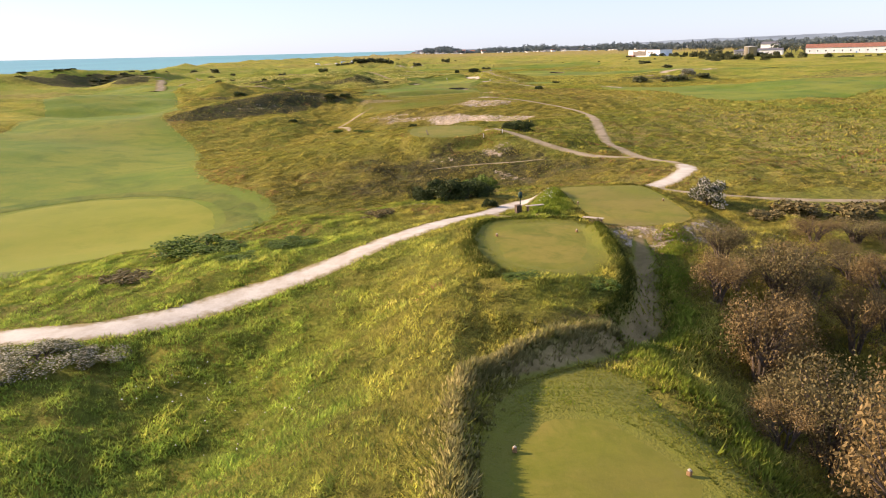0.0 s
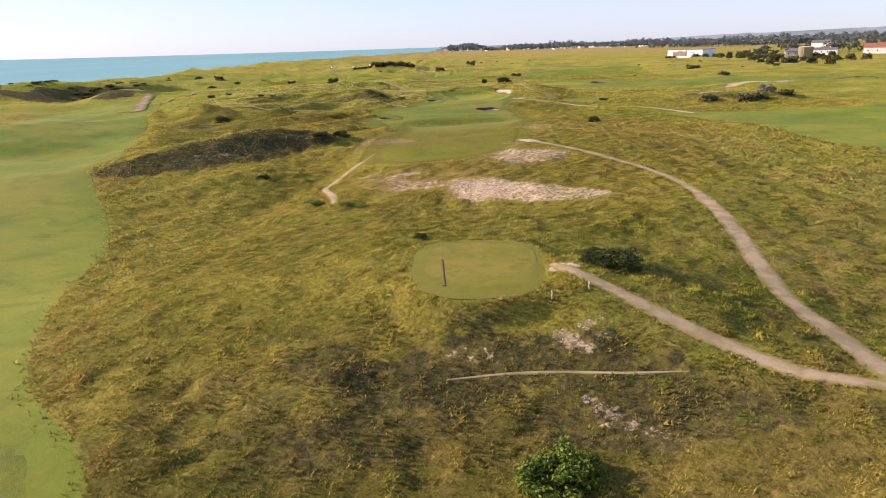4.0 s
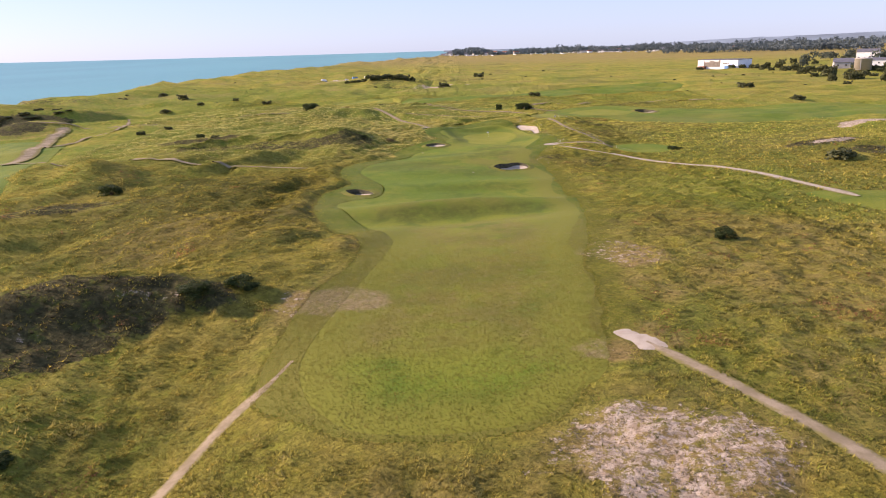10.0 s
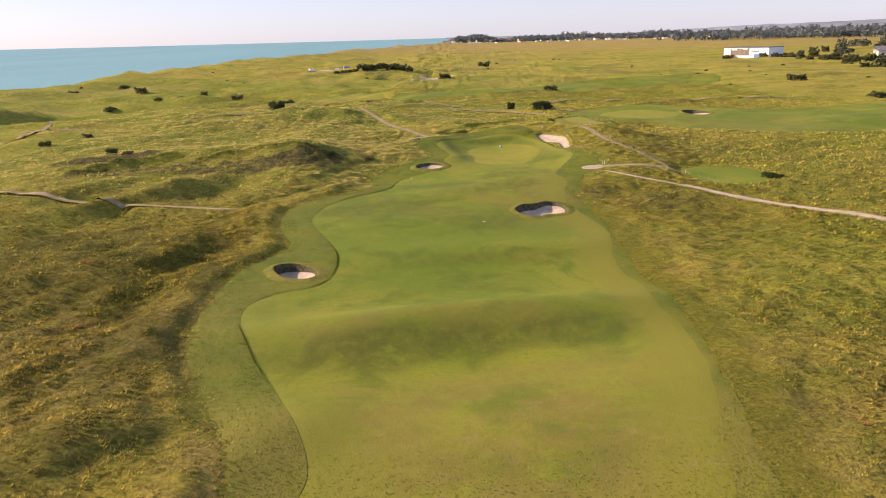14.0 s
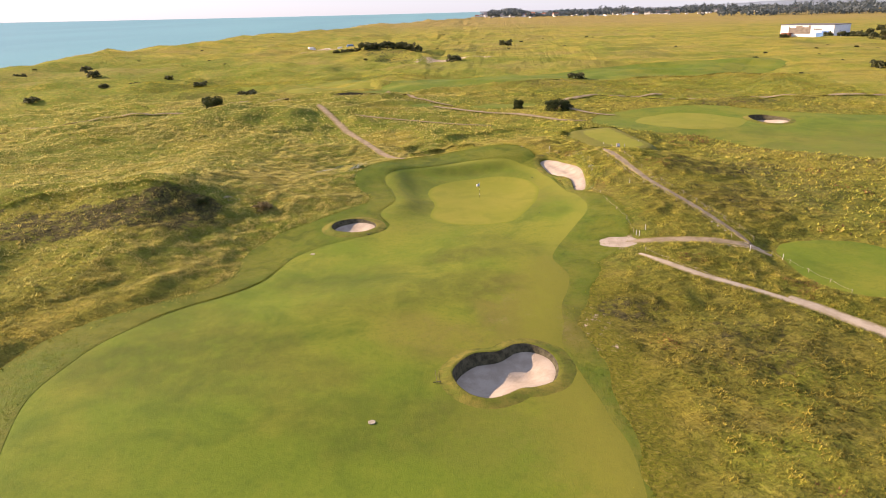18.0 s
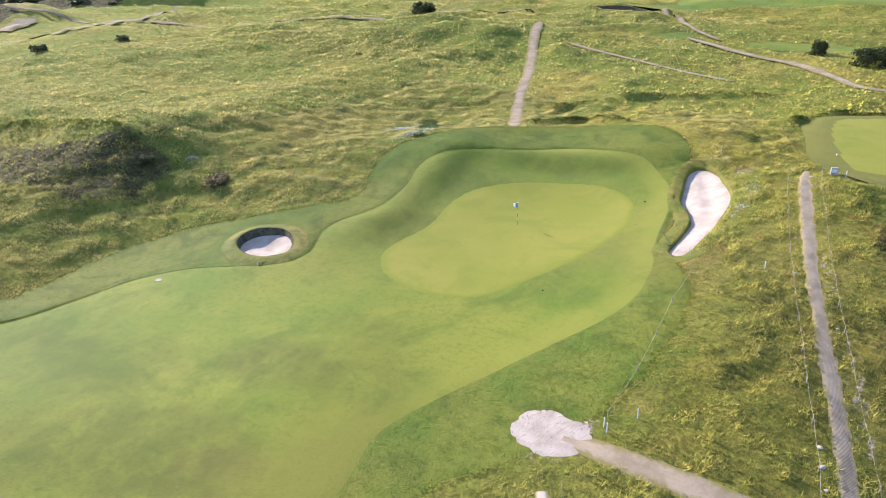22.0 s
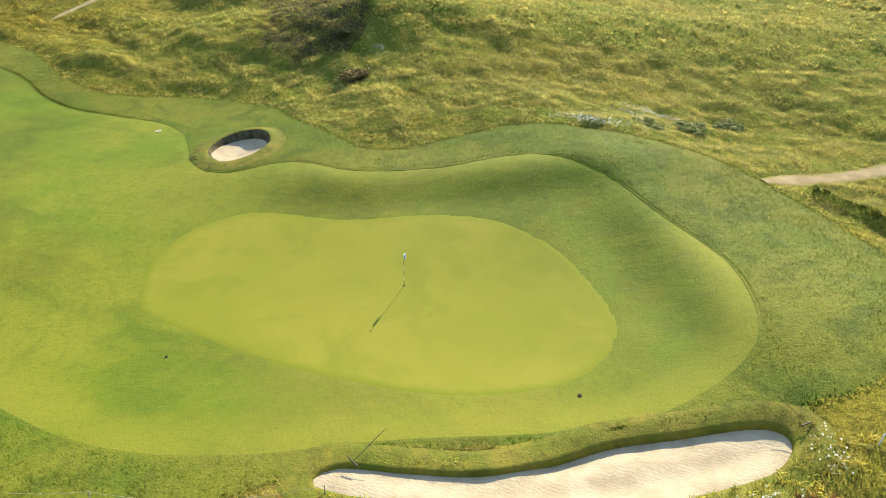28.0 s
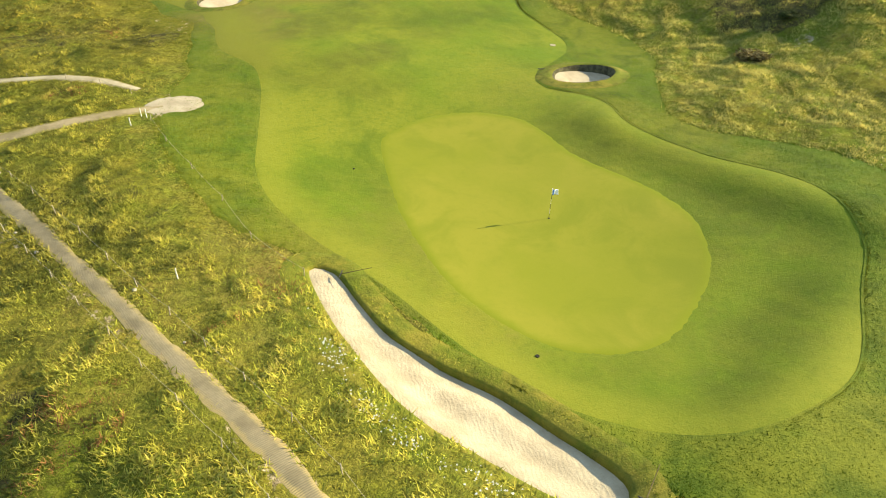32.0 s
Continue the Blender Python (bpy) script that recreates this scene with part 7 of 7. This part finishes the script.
works = thing("warehouse", pose(249, 852, at(249, 852) - 0.3, 0, 0, -46), "large white flat-roofed warehouse with grey wall shapes", "warehouse")
part("hall", box(40, 28, 8.8), RENDER, works, "white rendered walls")
part("roof", box(40.6, 28.6, 0.5, 0, 0, 8.7), ROOF_GREY, works)
part("side_cladding", box(0.3, 27.6, 8.2, 20.1, 0, 0.3), CLADDING, works, "pale blue side cladding")
ART = plain("wall_art", (0.23, 0.20, 0.16), 0.85, 0, 0.3, 0.5)
for u, w, z0, hh in ((-10.5, 5.0, 2.4, 4.2), (-5.6, 4.8, 2.4, 5.6), (-1.0, 4.4, 2.4, 4.8), (-13.2, 0.8, 2.4, 5.2), (2.0, 1.6, 2.4, 6.0)):
    part("wall_shape", box(w, 0.2, hh, u, -14.05, z0), ART, works, "grey-brown painted shape on the front wall")
for u in (6.0, 7.6, 9.2, 10.8):
    part("wall_shape", box(1.1, 0.2, 1.2, u, -14.05, 5.0), ART, works, "small grey bar on the front wall")
part("door", box(5, 0.2, 4.2, 14, -14.05, 0.3), BLUE_WALL, works, "blue roller door")
part("annexe", box(9, 5, 3.4, 14, -16.4, 0), BLUE_WALL, works, "low blue annexe")
part("annexe", box(6, 5, 3.0, -14, -16.4, 0), ROOF_RED, works, "low brick annexe")

tank = thing("storage_tank", pose(304, 709, at(304, 709) - 0.2), "round pale concrete storage tank", "tank")
part("drum", lathe([(6.0, 0), (6.0, 8.2), (6.15, 8.25), (6.15, 8.7), (5.9, 8.75)], 28), STONE, tank, "", True)
part("lid", lathe([(5.8, 8.7), (3.0, 9.1), (0.3, 9.3)], 28), GREY_WALL, tank)
part("ladder", box(0.6, 0.2, 8.4, -4.1, -4.5, 0.1, 0, -45), STEEL, tank)
house(372, 840, -30, 46, 16, 5, 2.2, RENDER, ROOF_GREY, "long low white works building with a grey roof", "works_building", 8)
house(442, 790, -28, 78, 22, 6.5, 4.0, RENDER, ROOF_RED, "long white works shed with a brown-red roof", "works_building", 10)
house(330, 780, -20, 24, 12, 5, 1.2, GREY_WALL, ROOF_GREY, "low grey works building", "works_building", 4)
house(410, 900, -35, 20, 14, 11, 3.0, RENDER, ROOF_GREY, "tall white works building behind trees", "works_building", 4)
house(520, 880, -25, 50, 18, 7, 3.0, RENDER, ROOF_GREY, "white works building among trees", "works_building", 6)

rng_town = np.random.default_rng(41)
for i in range(64):
    t = rng_town.uniform(0, 1) ** 1.3
    x = -80 + 1150 * t
    y = 2860 + rng_town.uniform(-120, 420) * (0.3 + t)
    house(x, y, rng_town.uniform(-40, 40), rng_town.uniform(11, 22), 9, rng_town.uniform(5, 8.5), 4, RENDER if i % 4 else GREY_WALL, (ROOF_GREY, ROOF_GREY, ROOF_RED)[i % 3], "white-walled house with a pitched roof in the far town", "house", 3)


def caravan(x, y, turn):
    root = thing("static_caravan", pose(x, y, at(x, y), 0, 0, turn), "white static caravan at the edge of town", "caravan", "caravans")
    part("body", box(11, 3.6, 2.8, 0, 0, 0.5, 0.15), WHITE_PAINT, root)
    part("roof", box(11.3, 3.9, 0.25, 0, 0, 3.28), GREY_WALL, root)
    for k in (-3, 0, 3):
        part("window", box(1.6, 0.1, 1.0, k, -1.82, 1.6), GLASS, root)
    return root


first = caravan(-60, 2700, 10)
for i in range(54):
    x, y = -70 + 900 * rng_town.uniform(0, 1) ** 1.2, 2660 + rng_town.uniform(-40, 90)
    copy_thing(first, pose(x, y, at(x, y), 0, 0, rng_town.uniform(0, 180)))


def parked_van(x, y, turn, mat):
    root = thing("parked_van", pose(x, y, at(x, y), 0, 0, turn), "white van parked on the sandy car park", "van", "parked vans")
    bm = box(5.2, 2.0, 1.0, 0, 0, 0.45, 0.12)
    part("body", bm, mat, root)
    part("cabin", box(4.2, 1.9, 1.0, -0.4, 0, 1.4, 0.2), mat, root)
    part("windscreen", box(0.1, 1.6, 0.7, 1.72, 0, 1.5), GLASS, root)
    for sx in (-1.6, 1.6):
        for sy in (-0.95, 0.95):
            part("wheel", rod((sx, sy - 0.1, 0.34), (sx, sy + 0.1, 0.34), 0.34, None, 14), BLACK_PAINT, root)


for x, y, turn, mat in ((-108, 745, 10, WHITE_PAINT), (-100, 748, 80, WHITE_PAINT), (-92, 744, 30, BLUE_WALL), (-84, 749, 100, WHITE_PAINT), (-118, 742, 50, WHITE_PAINT)):
    parked_van(x, y, turn, mat)


def woods(name, spots, label, seed, leaf):
    """Far trees, each a tapered trunk and a ragged crown of leaf clumps, joined as one wood."""
    rng = np.random.default_rng(seed)
    V, F = [], []
    spots = np.array(spots)
    zs = height(spots[:, 0], spots[:, 1])
    for (x, y, h, r), z in zip(spots, zs):
        s = sum(len(q) for q in V)
        t = 0.03 * h
        V.append(np.array([(x - t, y, z - 1), (x + t, y - t, z - 1), (x, y + t, z - 1), (x, y, z + h * 0.7)]))
        F += [(s, s + 1, s + 3), (s + 1, s + 2, s + 3), (s + 2, s, s + 3)]
        n = 40 if y > 1300 else 90
        d = rng.normal(0, 1, (n, 3))
        d /= np.linalg.norm(d, axis=1)[:, None]
        c = np.array([x, y, z + h * 0.58]) + d * np.array([r, r, h * 0.42]) * rng.uniform(0.45, 1.0, n)[:, None]
        a, b = rng.normal(0, 1, (n, 3)), rng.normal(0, 1, (n, 3))
        a *= ((0.42 if y > 1300 else 0.3) * r / np.linalg.norm(a, axis=1))[:, None]
        b *= ((0.42 if y > 1300 else 0.3) * r / np.linalg.norm(b, axis=1))[:, None]
        s += 4
        V.append(np.stack([c - a, c + b, c + a], 1).reshape(-1, 3))
        F += [(s + 3 * i, s + 3 * i + 1, s + 3 * i + 2) for i in range(n)]
    return tagged(mesh_from(name, np.concatenate(V), np.array(F), leaf, False), label, "trees", "", "stuff")


trees = []
for i in range(1700):
    t = rng_town.uniform(0, 1) ** 1.3
    trees.append((-40 + 2600 * t, 2800 + rng_town.uniform(0, 900) - 500 * t * rng_town.uniform(0, 1), rng_town.uniform(10, 22) * (1 + 0.6 * math.sin(t * 61) * math.sin(t * 23)), rng_town.uniform(6, 13)))
for i in range(420):
    t = rng_town.uniform(0, 1)
    trees.append((560 + 900 * t + rng_town.normal(0, 40), 2050 - 700 * t + rng_town.uniform(-120, 160), rng_town.uniform(11, 22), rng_town.uniform(6, 10)))
woods("woodland", trees, "dark band of woodland along the horizon behind town", 51, HAZED_TOWN_LEAF)
near_trees = [(420 + 300 * rng_town.uniform(), 900 + 260 * rng_town.uniform(), rng_town.uniform(7, 13), rng_town.uniform(4, 7)) for i in range(60)]
near_trees += [(402, 868, 13, 7), (470, 850, 9, 6), (560, 905, 15, 8), (338, 880, 12, 6), (300, 800, 7, 5), (318, 745, 6, 5)]
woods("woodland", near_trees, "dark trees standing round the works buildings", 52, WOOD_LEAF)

# low hills behind the town, distance haze put into their blue-grey colour
HAZED_HILL = plain("hazed_far_hill", (0.20, 0.25, 0.285), 0.95, 0, 0.3, 0.004)
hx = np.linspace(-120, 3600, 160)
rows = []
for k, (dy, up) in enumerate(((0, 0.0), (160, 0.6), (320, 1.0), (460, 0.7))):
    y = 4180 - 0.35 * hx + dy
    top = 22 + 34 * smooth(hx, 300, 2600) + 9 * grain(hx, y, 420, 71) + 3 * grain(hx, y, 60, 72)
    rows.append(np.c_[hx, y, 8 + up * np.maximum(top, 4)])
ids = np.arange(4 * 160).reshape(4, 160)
tagged(mesh_from("backdrop", np.concatenate(rows), np.stack([ids[:-1, :-1], ids[:-1, 1:], ids[1:, 1:], ids[1:, :-1]], -1).reshape(-1, 4), HAZED_HILL), "low hazy wooded hills on the horizon", "hills", "", "structure")
